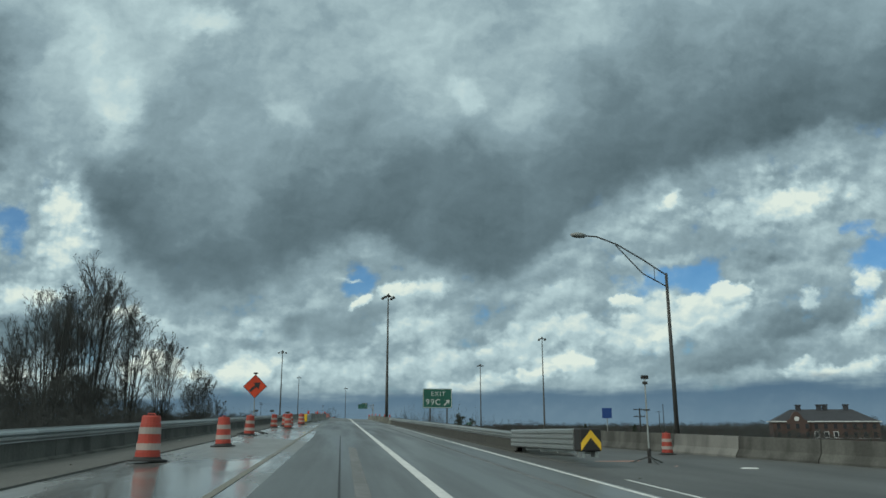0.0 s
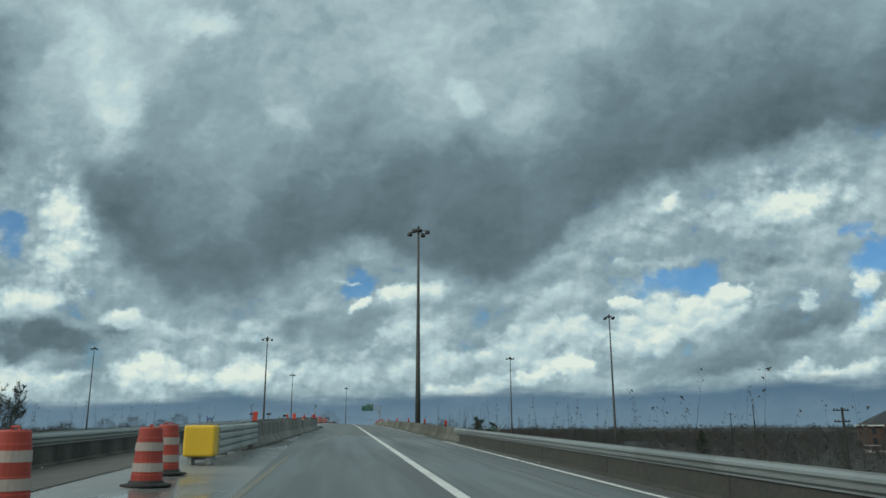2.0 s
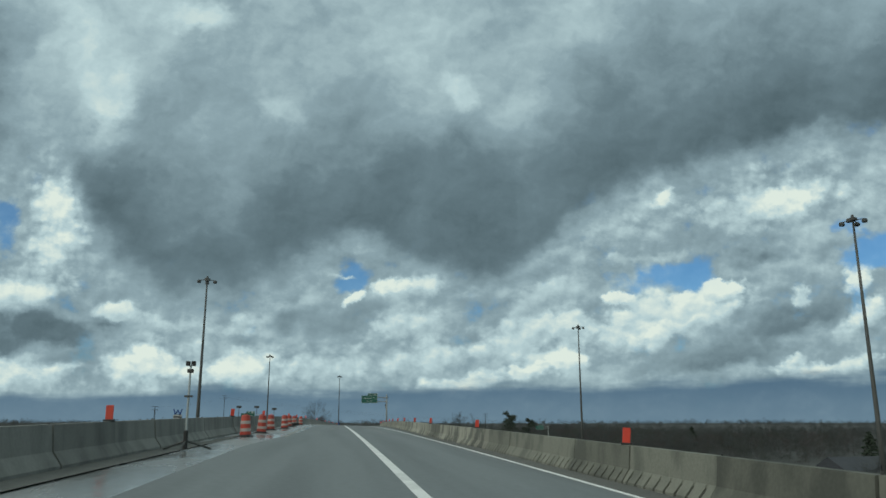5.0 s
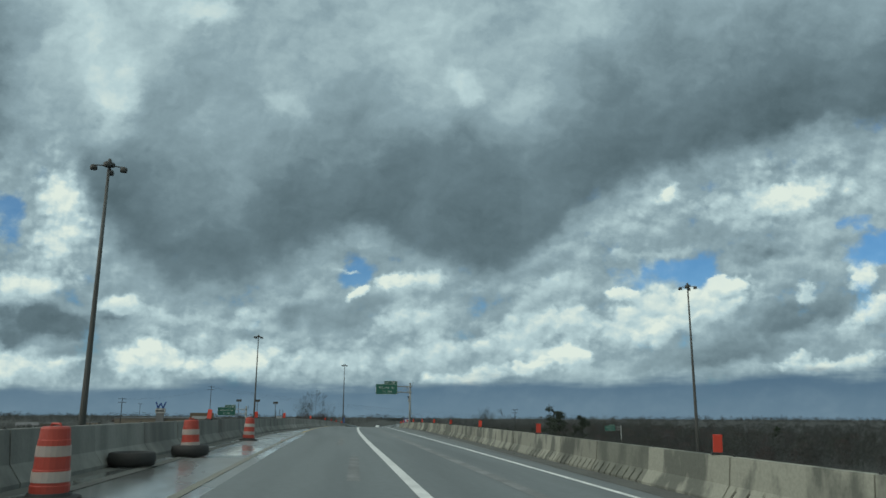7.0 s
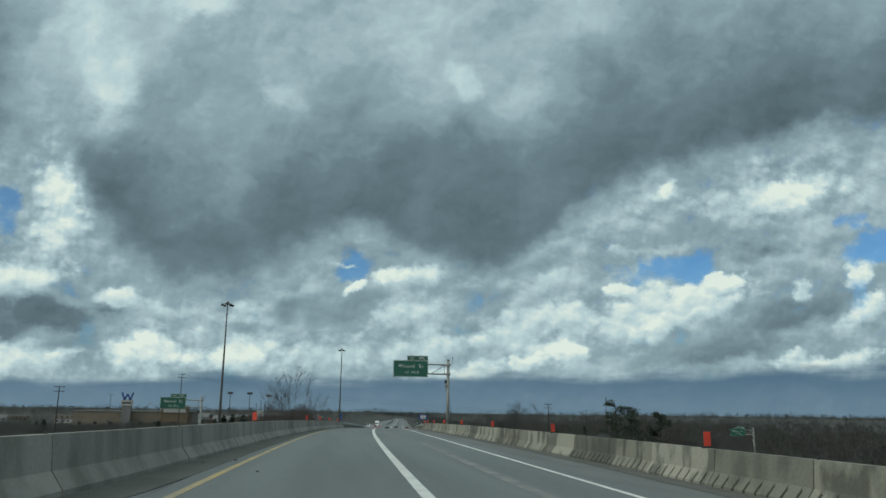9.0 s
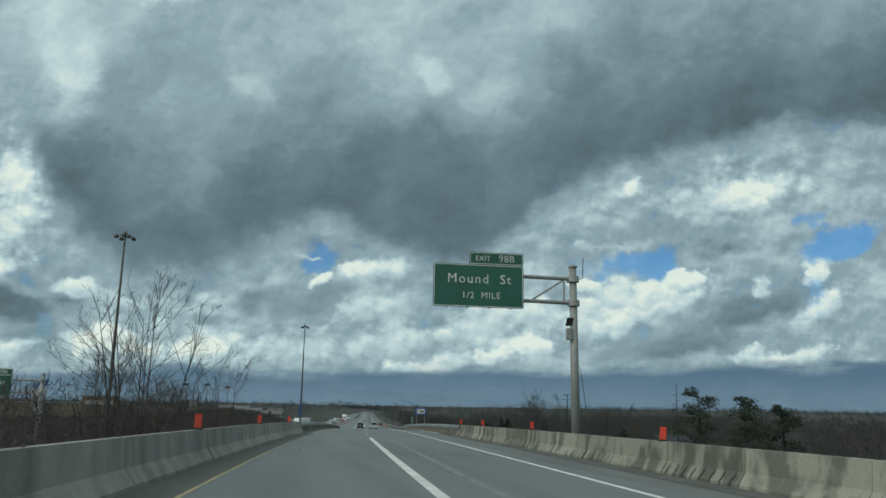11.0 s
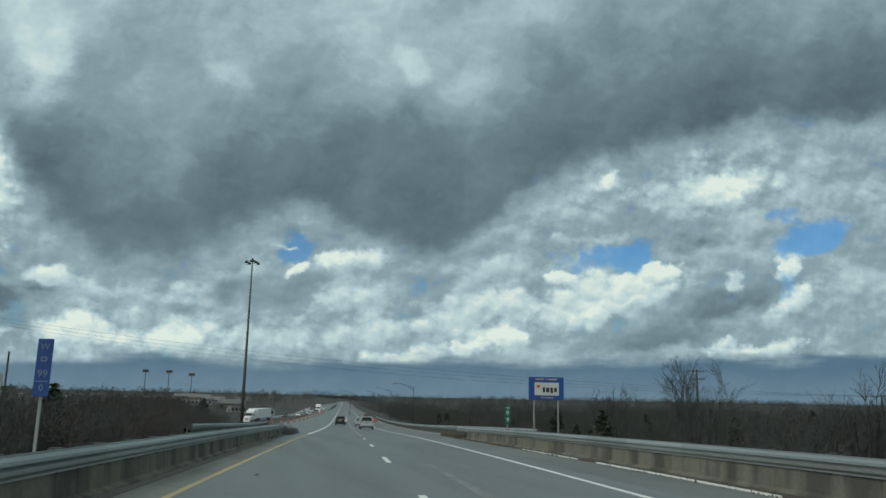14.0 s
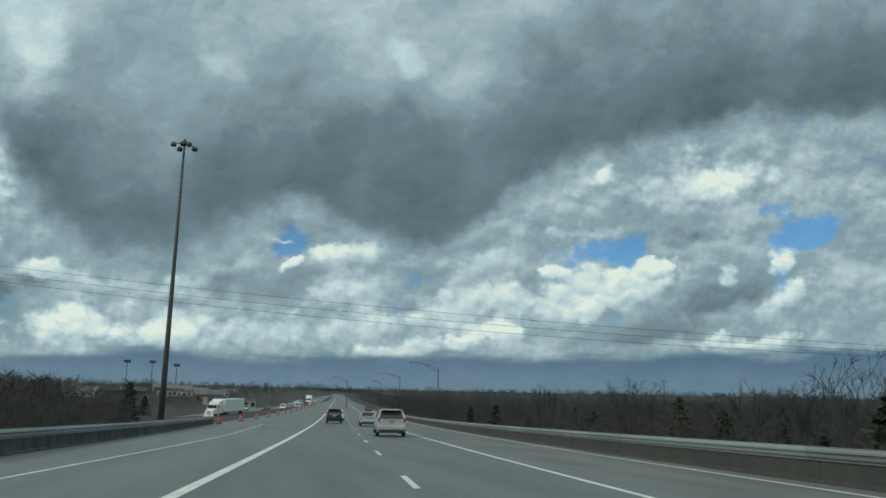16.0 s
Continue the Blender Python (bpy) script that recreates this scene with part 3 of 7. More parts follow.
def ground_height(x, y):
    yy = min(max(y, -100), 1500)
    off = x - road_x(yy)
    here = road_z(yy) + cross(off, yy) - 0.45
    left, right_ = along(LEFT_EDGE, yy), max(along(RIGHT_EDGE, yy), along([(-60, 24), (40, 24), (52, 20), (64, 13.5), (72, 6)], yy))
    base_z = along([(-200, -2.5), (60, -3.5), (150, -6.5), (450, -7.5), (650, -11), (1000, -17), (2500, -20)], y)
    if off < left:
        bank = along([(-200, 10), (110, 10), (160, 0)], yy)
        d = max(left - off - bank, 0)
        base_z += along([(0, 1.5), (150, 2.0), (400, 2.5), (780, 2.5), (950, 6.0), (1150, 7.5), (1400, 4.0), (1800, 2.5)], y)
    elif off > right_:
        d = off - right_
    else:
        return here
    t = min(d / 22.0, 1.0)
    t = t * t * (3 - 2 * t)
    lump = 0.5 * noise.noise((x * 0.02, y * 0.02, 0)) * min(d / 30, 1) + 8 * max(0, min((math.hypot(x, y) - 900) / 1500, 1)) * (0.6 + noise.noise((x * 0.0016, y * 0.0016, 3)))
    return here + (base_z - here) * t + lump


def ground_sheet():
    xs = sorted(set([-2400, -1800, -1300, -950, -700, -520, -400, -310, -240, -190, -150, -120, -100, -84, -70, -58, -48] + list(range(-40, 80, 3)) + [84, 92, 100, 112, 126, 145, 170, 200, 240, 300, 370, 460, 600, 800, 1100, 1500, 2000, 2400]))
    ys = sorted(set([-400, -250, -150, -100] + list(range(-60, 620, 8)) + list(range(620, 1500, 30)) + [1500, 1600, 1750, 2000, 2300, 2700, 3200]))
    verts = [(x + (road_x(y) if abs(x) < 100 else 0), y, 0) for y in ys for x in xs]
    verts = [(x, y, ground_height(x, y)) for x, y, z in verts]
    w = len(xs)
    faces = [(j * w + i, j * w + i + 1, (j + 1) * w + i + 1, (j + 1) * w + i) for j in range(len(ys) - 1) for i in range(w - 1)]
    return new("ground", mesh_of("ground", verts, faces, soil, smooth=True))


tagged(ground_sheet(), "dark brown winter scrubland beside the highway", "ground", kind="structure")

# ================= concrete barriers =================
PROFILE = [(0.30, 0.0), (0.30, 0.08), (0.175, 0.265), (0.13, 0.33), (0.085, 0.81)]
SEGMENT = 3.8


def barrier_mesh(slots, length, mat=concrete):
    """A safety-shaped concrete barrier segment lying along y; slots: drainage notches along the toe."""
    stations = [(0.02, 0), (length - 0.02, 0)]
    if slots:
        stations = [(0.02, 0)]
        for k in range(8):
            a = length * (k + 0.6) / 8.3
            stations += [(a, 1), (a + 0.004, 2), (a + 0.085, 2), (a + 0.089, 1)]
        stations.append((length - 0.02, 0))
    verts, faces = [], []

    def ring(y, cut):
        half = list(PROFILE)
        if cut == 2:
            half = [(0.268, 0.0), (0.268, 0.08), (0.152, 0.255), PROFILE[3], PROFILE[4]]
        lean = [0.30 * (0.2 - h) if cut and h < 0.3 else 0.0 for w, h in half]
        pts = [(-w, h, d) for (w, h), d in zip(half, lean)] + [(w, h, d) for (w, h), d in zip(half[::-1], lean[::-1])]
        first = len(verts)
        verts.extend((w, y + d, h) for w, h, d in pts)
        return list(range(first, first + len(pts)))

    rings = [ring(y, c) for y, c in stations]
    index = []
    for (a, ca), (b, cb) in zip(zip(rings, [c for y, c in stations]), zip(rings[1:], [c for y, c in stations][1:])):
        for k in range(len(a) - 1):
            faces.append((a[k], a[k + 1], b[k + 1], b[k]))
            # slot floors take the dark second material in place of deep-slot shade
            index.append(1 if ca == cb == 2 and k in (0, 1, 7, 8) else 0)
    faces.append(tuple(rings[0][::-1]))
    faces.append(tuple(rings[-1]))
    return mesh_of("concrete_barrier", verts, faces, [mat, slot_shade], index + [0, 0])


# shade of deep slots, painted as a near-black colour on shallow ones
slot_shade = material("slot_floor_shade", (0.03, 0.03, 0.027), 0.95, grain=20, amount=0.4, patch=3.0)
dirty_concrete = material("dirty_olive_concrete", (0.122, 0.127, 0.104), 0.9, grain=16, amount=0.25, second=(0.075, 0.080, 0.066), patch=1.3, bump=0.25, patch_amount=0.95, stretch=(1, 1, 0.5), spread=0.3, sharp=(0.45, 0.6))
PLAIN, SLOTTED = barrier_mesh(False, SEGMENT), barrier_mesh(True, SEGMENT)
DIRTY_PLAIN, DIRTY_SLOTTED = barrier_mesh(False, SEGMENT, dirty_concrete), barrier_mesh(True, SEGMENT, dirty_concrete)
GREY_PLAIN, GREY_SLOTTED = barrier_mesh(False, SEGMENT, grey_barrier), barrier_mesh(True, SEGMENT, grey_barrier)
rng = random.Random(4)
PIN = part("connector_pin", add(tube([(0, 0, 0.1), (0, 0, 0.845)], 0.022, 8), tube([(0.0, -0.045, 0.62), (0.07, 0.0, 0.62), (0.0, 0.045, 0.62)], 0.014, 5)), dark_steel).data
for ob in [o for o in bpy.data.objects if o.name.startswith("connector_pin")]:
    bpy.data.objects.remove(ob)


def barrier(p, q, mesh, label, group):
    """One segment between two places on the pavement."""
    d = q - p
    ob = new("concrete_barrier", mesh)
    wig = rng.uniform(-0.015, 0.015)
    ob.matrix_basis = Matrix.Translation(p + Vector((wig, 0, -0.01))) @ d.to_track_quat("Y", "Z").to_matrix().to_4x4() @ Matrix.Diagonal((1, d.length / SEGMENT, 1, 1))
    pin = new("connector_pin", PIN)
    pin.parent = ob
    return tagged(ob, label, "concrete barrier", group)


RIGHT_WALL = [(118, 4.55), (150, 4.7), (205, 4.8), (250, 6.1), (285, 6.8), (330, 6.5), (372, 6.6)]
LEFT_WALL = [(136, -8.6), (150, -6.9), (165, -6.3), (205, -5.75), (250, -5.7), (275, -4.95), (330, -4.85), (374, -4.75)]
TEMP_WALL = [(101, -4.7), (138.5, -3.65)]


def wall_run(table, mesh_for, label, group, toe):
    y, end = table[0][0], table[-1][0]
    count = round((end - y) / SEGMENT)
    step = (end - y) / count
    for k in range(count):
        a, b = y + k * step, y + (k + 1) * step
        barrier(at(a, along(table, a) + toe), at(b, along(table, b) + toe), mesh_for(a), label, group)


def right_mesh(y):
    dirty = y < 186 or rng.random() < 0.15
    if rng.random() < 0.8 and y > 125:
        return DIRTY_SLOTTED if dirty else SLOTTED
    return DIRTY_PLAIN if dirty else PLAIN


wall_run(RIGHT_WALL, right_mesh, "stained precast concrete barrier with drainage slots along the road edge", "road edge barrier run", 0.3)
pale_barrier = material("dry_grey_concrete", (0.235, 0.230, 0.212), 0.9, grain=16, amount=0.2, second=(0.135, 0.132, 0.122), patch=1.3, bump=0.25, patch_amount=0.9, stretch=(1, 1, 0.35), spread=0.2)
LATE_PLAIN = barrier_mesh(False, SEGMENT, pale_barrier)
wall_run(LEFT_WALL, lambda y: LATE_PLAIN if y > 262 else GREY_SLOTTED if rng.random() < 0.08 else GREY_PLAIN, "grey concrete barrier along the wet shoulder", "shoulder barrier run", -0.3)
wall_run(TEMP_WALL, lambda y: GREY_PLAIN, "grey temporary concrete barrier standing on the shoulder", "temporary barrier run", -0.3)

# ================= high masts =================


def high_mast(x, y, top, label):
    base_z = ground_height(x, y)
    h = top - base_z
    ob = empty("high_mast_light", pose(x, y, base_z, 0, 0, rng.uniform(0, 60)), label, "light mast", "high masts")
    part("pole", tube([(0, 0, -0.3), (0, 0, h * 0.33), (0, 0, h * 0.66), (0, 0, h)], [0.31, 0.24, 0.17, 0.11], 12), mast_grey, ob, smooth=True)
    part("base_plate", box(0.9, 0.9, 0.08, pose(0, 0, 0.0)), galvanized, ob)
    part("head_ring", _turned([(0.2, h), (0.45, h + 0.05), (0.45, h + 0.3), (0.2, h + 0.4), (0.1, h + 0.7)], 12), dark_steel, ob)
    for k in range(4):
        a = math.pi / 2 * k
        arm = part("arm", tube([(0.3 * math.cos(a), 0.3 * math.sin(a), h + 0.1), (1.05 * math.cos(a), 1.05 * math.sin(a), h + 0.05)], 0.05, 6), dark_steel, ob)
        bm = _turned([(0.1, 0.15), (0.26, 0.05), (0.3, -0.15), (0.27, -0.3), (0.12, -0.34)], 10)
        bm.transform(Matrix.Translation((1.15 * math.cos(a), 1.15 * math.sin(a), h - 0.05)))
        part("luminaire", bm, dark_steel, ob)
    return ob


mast_grey = material("mast_galvanized", (0.058, 0.063, 0.061), 0.65, 0.1, grain=6, amount=0.15, second=(0.066, 0.06, 0.05), patch=0.5)
for x, y, top in ((8.3, 160, 24.2), (-19.0, 269.9, 23.6), (-21.7, 419, 24.1), (3.0, 534.4, 23.7), (55.2, 226, 24.1), (54.5, 317.6, 23.4), (-84.3, 346.7, 28.2)):
    high_mast(x, y, top, "tall weathered steel high mast with a ring of floodlights")

# ================= guardrails =================
WAVE = [(0.0, 0.0), (0.03, 0.0), (0.075, 0.055), (0.12, 0.06), (0.155, 0.0), (0.19, 0.06), (0.235, 0.055), (0.28, 0.0), (0.31, 0.0)]


def beam_mesh(length=3.81, profile=WAVE):
    """A W-beam panel along y, its face towards -x, top at z = 0."""
    verts, faces = [], []
    for y in (0, length):
        verts += [(-d, y, h - 0.31) for h, d in profile] + [(-d + 0.006, y, h - 0.31) for h, d in profile]
    n = len(profile)
    for k in range(n - 1):
        faces.append((k, k + 1, 2 * n + k + 1, 2 * n + k))
        faces.append((n + k + 1, n + k, 3 * n + k, 3 * n + k + 1))
    for base_ in (0, 2 * n):
        for k in range(n - 1):
            faces.append((base_ + k, base_ + n + k, base_ + n + k + 1, base_ + k + 1))
    faces += [(0, 2 * n, 3 * n, n), (n - 1, 2 * n - 1, 4 * n - 1, 3 * n - 1)]
    return mesh_of("rail", verts, faces, galvanized)


BEAM = beam_mesh()
POST = part("post", box(0.10, 0.15, 1.1, pose(0, 0, -0.45)), dark_steel).data
SPACER = part("spacer", box(0.17, 0.13, 0.34, pose(0, 0, 0)), dark_steel).data
for ob in [o for o in bpy.data.objects if o.name.startswith(("post", "spacer"))]:
    bpy.data.objects.remove(ob)


def guardrail(table, face, label, top=0.76, ends=True):
    """A W-beam guardrail; face: -1 with its beam to the left of the posts, 1 to their right."""
    y0, y1 = table[0][0], table[-1][0]
    start = at(y0, along(table, y0))
    thing = empty("guardrail", Matrix.Translation(start), label, "guardrail", "guardrails")
    count = max(1, round((y1 - y0) / 3.81))
    step = (y1 - y0) / count
    for k in range(count):
        a, b = y0 + k * step, y0 + (k + 1) * step
        p, q = at(a, along(table, a), top), at(b, along(table, b), top)
        d = q - p
        ob = new("rail", BEAM)
        ob.parent = thing
        turn_ = d.to_track_quat("Y", "Z").to_matrix().to_4x4()
        ob.matrix_basis = Matrix.Translation(p - start) @ turn_ @ Matrix.Diagonal((-face, d.length / 3.81 * 1.01, 1, 1))
        for f in (0.0, 0.5):
            y = a + f * step
            c = at(y, along(table, y)) - start
            for name, me, dx, dz in (("post", POST, -face * 0.24, 0.0), ("spacer", SPACER, -face * 0.1, top - 0.33)):
                o = new(name, me)
                o.parent = thing
                o.matrix_basis = Matrix.Translation(c + Vector((dx, 0, dz))) @ pose(0, 0, 0, 0, 0, turn(y))
    if ends:
        bm = tube([(0, 0, -0.02), (0, 0, -0.29)], 0.09, 10)
        part("end_shoe", bm, galvanized, thing, m=Matrix.Translation(at(y1, along(table, y1), top) - start))
    return thing


guardrail([(-30, -8.7), (136, -8.7)], 1, "galvanized steel guardrail on dark posts above a dirt bank", 0.8)
guardrail([(52, 5.2), (66, 5.05), (80, 4.85), (100, 4.7), (119, 4.5)], -1, "dented galvanized steel guardrail behind the shoulder line", 0.8)
guardrail([(371, 6.75), (400, 7.0), (430, 7.05), (453.5, 7.06)], -1, "galvanized steel guardrail over a dry grass verge", 0.78)
guardrail([(440, 9.6), (470, 9.3), (640, 9.2)], -1, "long galvanized guardrail beside the merging shoulder", 0.8)
guardrail([(374, -4.95), (400, -5.1), (454.2, -5.6)], 1, "galvanized steel guardrail above a weedy verge", 0.78)
guardrail([(446, -10.2), (470, -11.0), (485, -11.9), (540, -14.8)], 1, "old galvanized guardrail along the merging lane", 0.8)
# bare verge under the rails
tagged(ribbon("verge_left", -60, 137, -9.4, -6.3, dirt_pave, 0.012, 4, 0.3, 3), "gritty dark verge at the foot of the guardrail", "verge", kind="structure")
tagged(ribbon("verge_merge", 376, 458, [(376, -6.6), (458, -7.6)], [(376, -4.75), (440, -5.0), (458, -5.6)], dirt_pave, 0.012, 4, 0.3, 2), "gritty weedy verge at the foot of the guardrail", "verge", kind="structure")

# ================= crash cushions =================


def crash_cushion(y0, off0, y1, off1, nose, label, lift=0.0):
    a, b = at(y0, off0, lift), at(y1, off1, lift * 0.2)
    d = b - a
    thing = empty("crash_cushion", Matrix.Translation(a) @ d.to_track_quat("Y", "Z").to_matrix().to_4x4(), label, "crash cushion")
    length = d.length
    bays = 4
    ridge = [(0.0, 0.0), (0.04, 0.06), (0.12, 0.06), (0.16, 0.0), (0.2, 0.06), (0.28, 0.06), (0.32, 0.0), (0.36, 0.06), (0.44, 0.06), (0.48, 0.0), (0.52, 0.06), (0.6, 0.06), (0.64, 0.0)]
    for k in range(bays):
        y_a, y_b = 0.5 + k * (length - 0.5) / bays, 0.5 + (k + 1) * (length - 0.5) / bays + 0.08
        for side in (-1, 1):
            w = side * (0.31 - 0.012 * (k % 2))
            verts = [(w + side * t, y, 0.18 + h) for y in (y_a, y_b) for h, t in ridge] + [(w - side * 0.012, y, 0.18 + h) for y in (y_a, y_b) for h, t in ridge]
            n = len(ridge)
            faces = [(i, i + 1, n + i + 1, n + i) for i in range(n - 1)] + [(2 * n + i, 2 * n + i + 1, 3 * n + i + 1, 3 * n + i) for i in range(n - 1)]
            faces += [(i, i + 1, 2 * n + i + 1, 2 * n + i) for i in range(n - 1)] + [(n + i, n + i + 1, 3 * n + i + 1, 3 * n + i) for i in range(n - 1)]
            ob = new("side_panel", mesh_of("side_panel", verts, faces, galvanized))
            ob.parent = thing
        part("diaphragm", box(0.56, 0.06, 0.72, pose(0, y_a, 0.08)), galvanized, thing)
    part("nose", box(0.66, 0.62, 0.66, pose(0, 0.3, 0.17), 0.05), nose, thing, "yellow plastic nose" if nose is sign_yellow else "black plastic nose with yellow chevron")
    part("skid_foot", box(0.1, 0.4, 0.17, pose(-0.2, 0.3, 0)), galvanized, thing)
    part("skid_foot", box(0.1, 0.4, 0.17, pose(0.2, 0.3, 0)), galvanized, thing)
    return thing


crash_cushion(93.2, -5.0, 101.2, -4.95, sign_yellow, "yellow-nosed steel crash cushion in front of the temporary barrier")
gore = crash_cushion(44.2, 5.55, 52.2, 5.35, black, "steel crash cushion with a black and yellow chevron nose", 0.28)
for side in (-1, 1):
    bm = bmesh.new()
    corners = [(0.0, 0.56), (0.0, 0.78), (side * 0.3, 0.42), (side * 0.3, 0.2)]
    front_ = [bm.verts.new((x, -0.016, z)) for x, z in corners]
    back_ = [bm.verts.new((x, 0.0, z)) for x, z in corners]
    bm.faces.new(front_)
    bm.faces.new(back_[::-1])
    for i in range(4):
        bm.faces.new((front_[i], back_[i], back_[(i + 1) % 4], front_[(i + 1) % 4]))
    part("chevron_stripe", bm, sign_yellow, gore, "yellow chevron stripe")

# ================= drums, panels, tires =================


def make_drum():
    thing = empty("traffic_drum", pose(0, 0, -50), "orange and white striped plastic traffic drum on a rubber base", "traffic drum", "traffic drums")
    body = part("body", _turned([(0.285, 0.05), (0.285, 0.2), (0.275, 0.21), (0.268, 0.42), (0.258, 0.43), (0.25, 0.64), (0.242, 0.65), (0.235, 0.84), (0.225, 0.85), (0.215, 1.0), (0.19, 1.03), (0.05, 1.03)], 20), orange, thing, smooth=False)
    for lo, hi, r0, r1 in ((0.25, 0.40, 0.2755, 0.2705), (0.61, 0.76, 0.2525, 0.2435)):
        part("reflective_band", _turned([(r0 - 0.02, lo), (r0 + 0.004, lo), (r1 + 0.006, hi), (r1 - 0.02, hi)], 20), reflect, thing, "dirty white reflective band")
    part("rubber_base", _turned([(0.46, 0.0), (0.46, 0.03), (0.33, 0.05), (0.3, 0.1), (0.27, 0.1)], 18), rubber, thing)
    part("handle", tube([(-0.1, 0, 1.02), (-0.08, 0, 1.07), (0.08, 0, 1.07), (0.1, 0, 1.02)], 0.018, 6), orange, thing)
    return thing


drum_model = make_drum()
DRUMS = [(39.8, -5.7), (47.0, -5.2), (58.0, -5.7), (72.1, -4.95), (75.4, -6.1), (82.0, -5.85), (85.3, -5.65), (88.4, -4.9), (90.6, -5.1),
         (157, -5.75), (188, -5.0), (194, -4.9), (201, -5.0), (207.4, -4.6), (217.8, -4.9), (227.2, -4.95), (239.2, -4.9)]
drum_spots = [(y, o, 0.0) for y, o in DRUMS]
drum_spots += [(540 + 16 * k, -14.0 + 0.3 * k, 0.0) for k in range(14)] + [(600, 7.4, 0), (604, 7.2, 0), (608, 7.0, 0)]
DRUM_SIZE = Matrix.Diagonal((0.9, 0.9, 0.92, 1))
first_drum = True
for k, (y, o, h) in enumerate(drum_spots):
    m = spot(y, o, h, rng.uniform(0, 360)) @ pose(0, 0, 0, rng.uniform(-2, 2), rng.uniform(-2, 2), 0) @ DRUM_SIZE
    if first_drum:
        drum_model.matrix_basis, first_drum = m, False
    else:
        copy_thing(drum_model, m)


def lone_drum(x, y, z):
    return copy_thing(drum_model, pose(x, y, z, 0, 0, 40) @ DRUM_SIZE)


def make_panel():
    thing = empty("barrier_delineator", pose(0, 0, -50), "orange plastic delineator panel standing on the concrete barrier", "delineator", "barrier delineators")
    part("panel", box(0.17, 0.03, 0.33, pose(0, 0, 0.04), 0.008), panel_orange, thing)
    part("foot", box(0.24, 0.14, 0.05, None, 0.01), rubber, thing)
    return thing


panel_model = make_panel()
panel_spots = [(y, along(RIGHT_WALL, y) + 0.3) for y in [126, 139.2, 155, 171.5, 189.5] + [206.8 + 14.2 * k for k in range(11)] + [361.5, 371.3]] + [(y, along(LEFT_WALL, y) - 0.3) for y in (152.5, 173.6, 193, 207.8, 236.3, 251.4, 265.2, 293, 321, 335.3, 349, 365)] + [(104, -5.02), (119, -4.5), (136.5, -4.0)]
for k, (y, o) in enumerate(panel_spots):
    m = spot(y, o, 0.798, rng.uniform(-20, 20)) @ pose(0, 0, 0, rng.uniform(-4, 4), rng.uniform(-5, 5), 0)
    if k == 0:
        panel_model.matrix_basis = m
    else:
        copy_thing(panel_model, m)


def tire(y, off, rz):
    prof = [(0.26, -0.12), (0.37, -0.135), (0.43, -0.11), (0.45, 0.0), (0.43, 0.11), (0.37, 0.135), (0.26, 0.12)]
    bm = bmesh.new()
    sides = 24
    rings = [[bm.verts.new((r * math.cos(2 * math.pi * k / sides), r * math.sin(2 * math.pi * k / sides), h + 0.14)) for k in range(sides)] for r, h in prof]
    for a, b in zip(rings, rings[1:] + rings[:1]):
        for k in range(sides):
            bm.faces.new((a[k], a[(k + 1) % sides], b[(k + 1) % sides], b[k]))
    ob = part("truck_tire", bm, rubber, None, m=spot(y, off, 0.0, rz), smooth=True)
    return tagged(ob, "worn black truck tyre lying flat on the wet shoulder", "tire", "loose tires")


tagged(part("drum_base", _turned([(0.5, 0.0), (0.5, 0.03), (0.36, 0.05), (0.33, 0.12), (0.29, 0.12), (0.27, 0.03)], 20), rubber, None, m=spot(143.6, -3.85)), "loose black rubber drum base lying on the wet shoulder", "drum base")
for y, o in ((223.4, -5.35), (227.2, -4.95)):
    tire(y, o, rng.uniform(0, 90))

# ================= signs =================


def lettering(text, size, mat, parent, m, spacing=1.0):
    """Raised letters, each a part of its own."""
    cu_ = bpy.data.curves.new("tmp_text", "FONT")
    cu_.body, cu_.size, cu_.align_x, cu_.align_y, cu_.extrude, cu_.space_character = text, size, "CENTER", "CENTER", 0.006, spacing
    cu_.resolution_u = 3
    tmp = bpy.data.objects.new("tmp_text", cu_)
    scene.collection.objects.link(tmp)
    me = bpy.data.meshes.new_from_object(tmp.evaluated_get(bpy.context.evaluated_depsgraph_get()))
    bpy.data.objects.remove(tmp)
    bm = bmesh.new()
    bm.from_mesh(me)
    bpy.data.meshes.remove(me)
    bm.faces.ensure_lookup_table()
    seen, groups = set(), []
    for f in bm.faces:
        if f.index in seen:
            continue
        island, todo = [], [f]
        seen.add(f.index)
        while todo:
            g_ = todo.pop()
            island.append(g_)
            for e in g_.edges:
                for h_ in e.link_faces:
                    if h_.index not in seen:
                        seen.add(h_.index)
                        todo.append(h_)
        xs = [v.co.x for q in island for v in q.verts]
        groups.append([min(xs), max(xs), island])
    groups.sort(key=lambda q: q[0])
    letters = []
    for lo, hi, island in groups:
        if letters and lo < letters[-1][1] - 0.3 * min(hi - lo, letters[-1][1] - letters[-1][0]):
            letters[-1][1] = max(hi, letters[-1][1])
            letters[-1][2] += island
        else:
            letters.append([lo, hi, island])
    for lo, hi, island in letters:
        index, verts, faces = {}, [], []
        for q in island:
            for v in q.verts:
                if v.index not in index:
                    index[v.index] = len(verts)
                    verts.append(v.co.copy())
            faces.append([index[v.index] for v in q.verts])
        ob = new("letter", mesh_of("letter", verts, faces, mat))
        ob.parent, ob.matrix_basis = parent, m
    bm.free()


FACE = pose(0, 0, 0, 90, 0, 0)


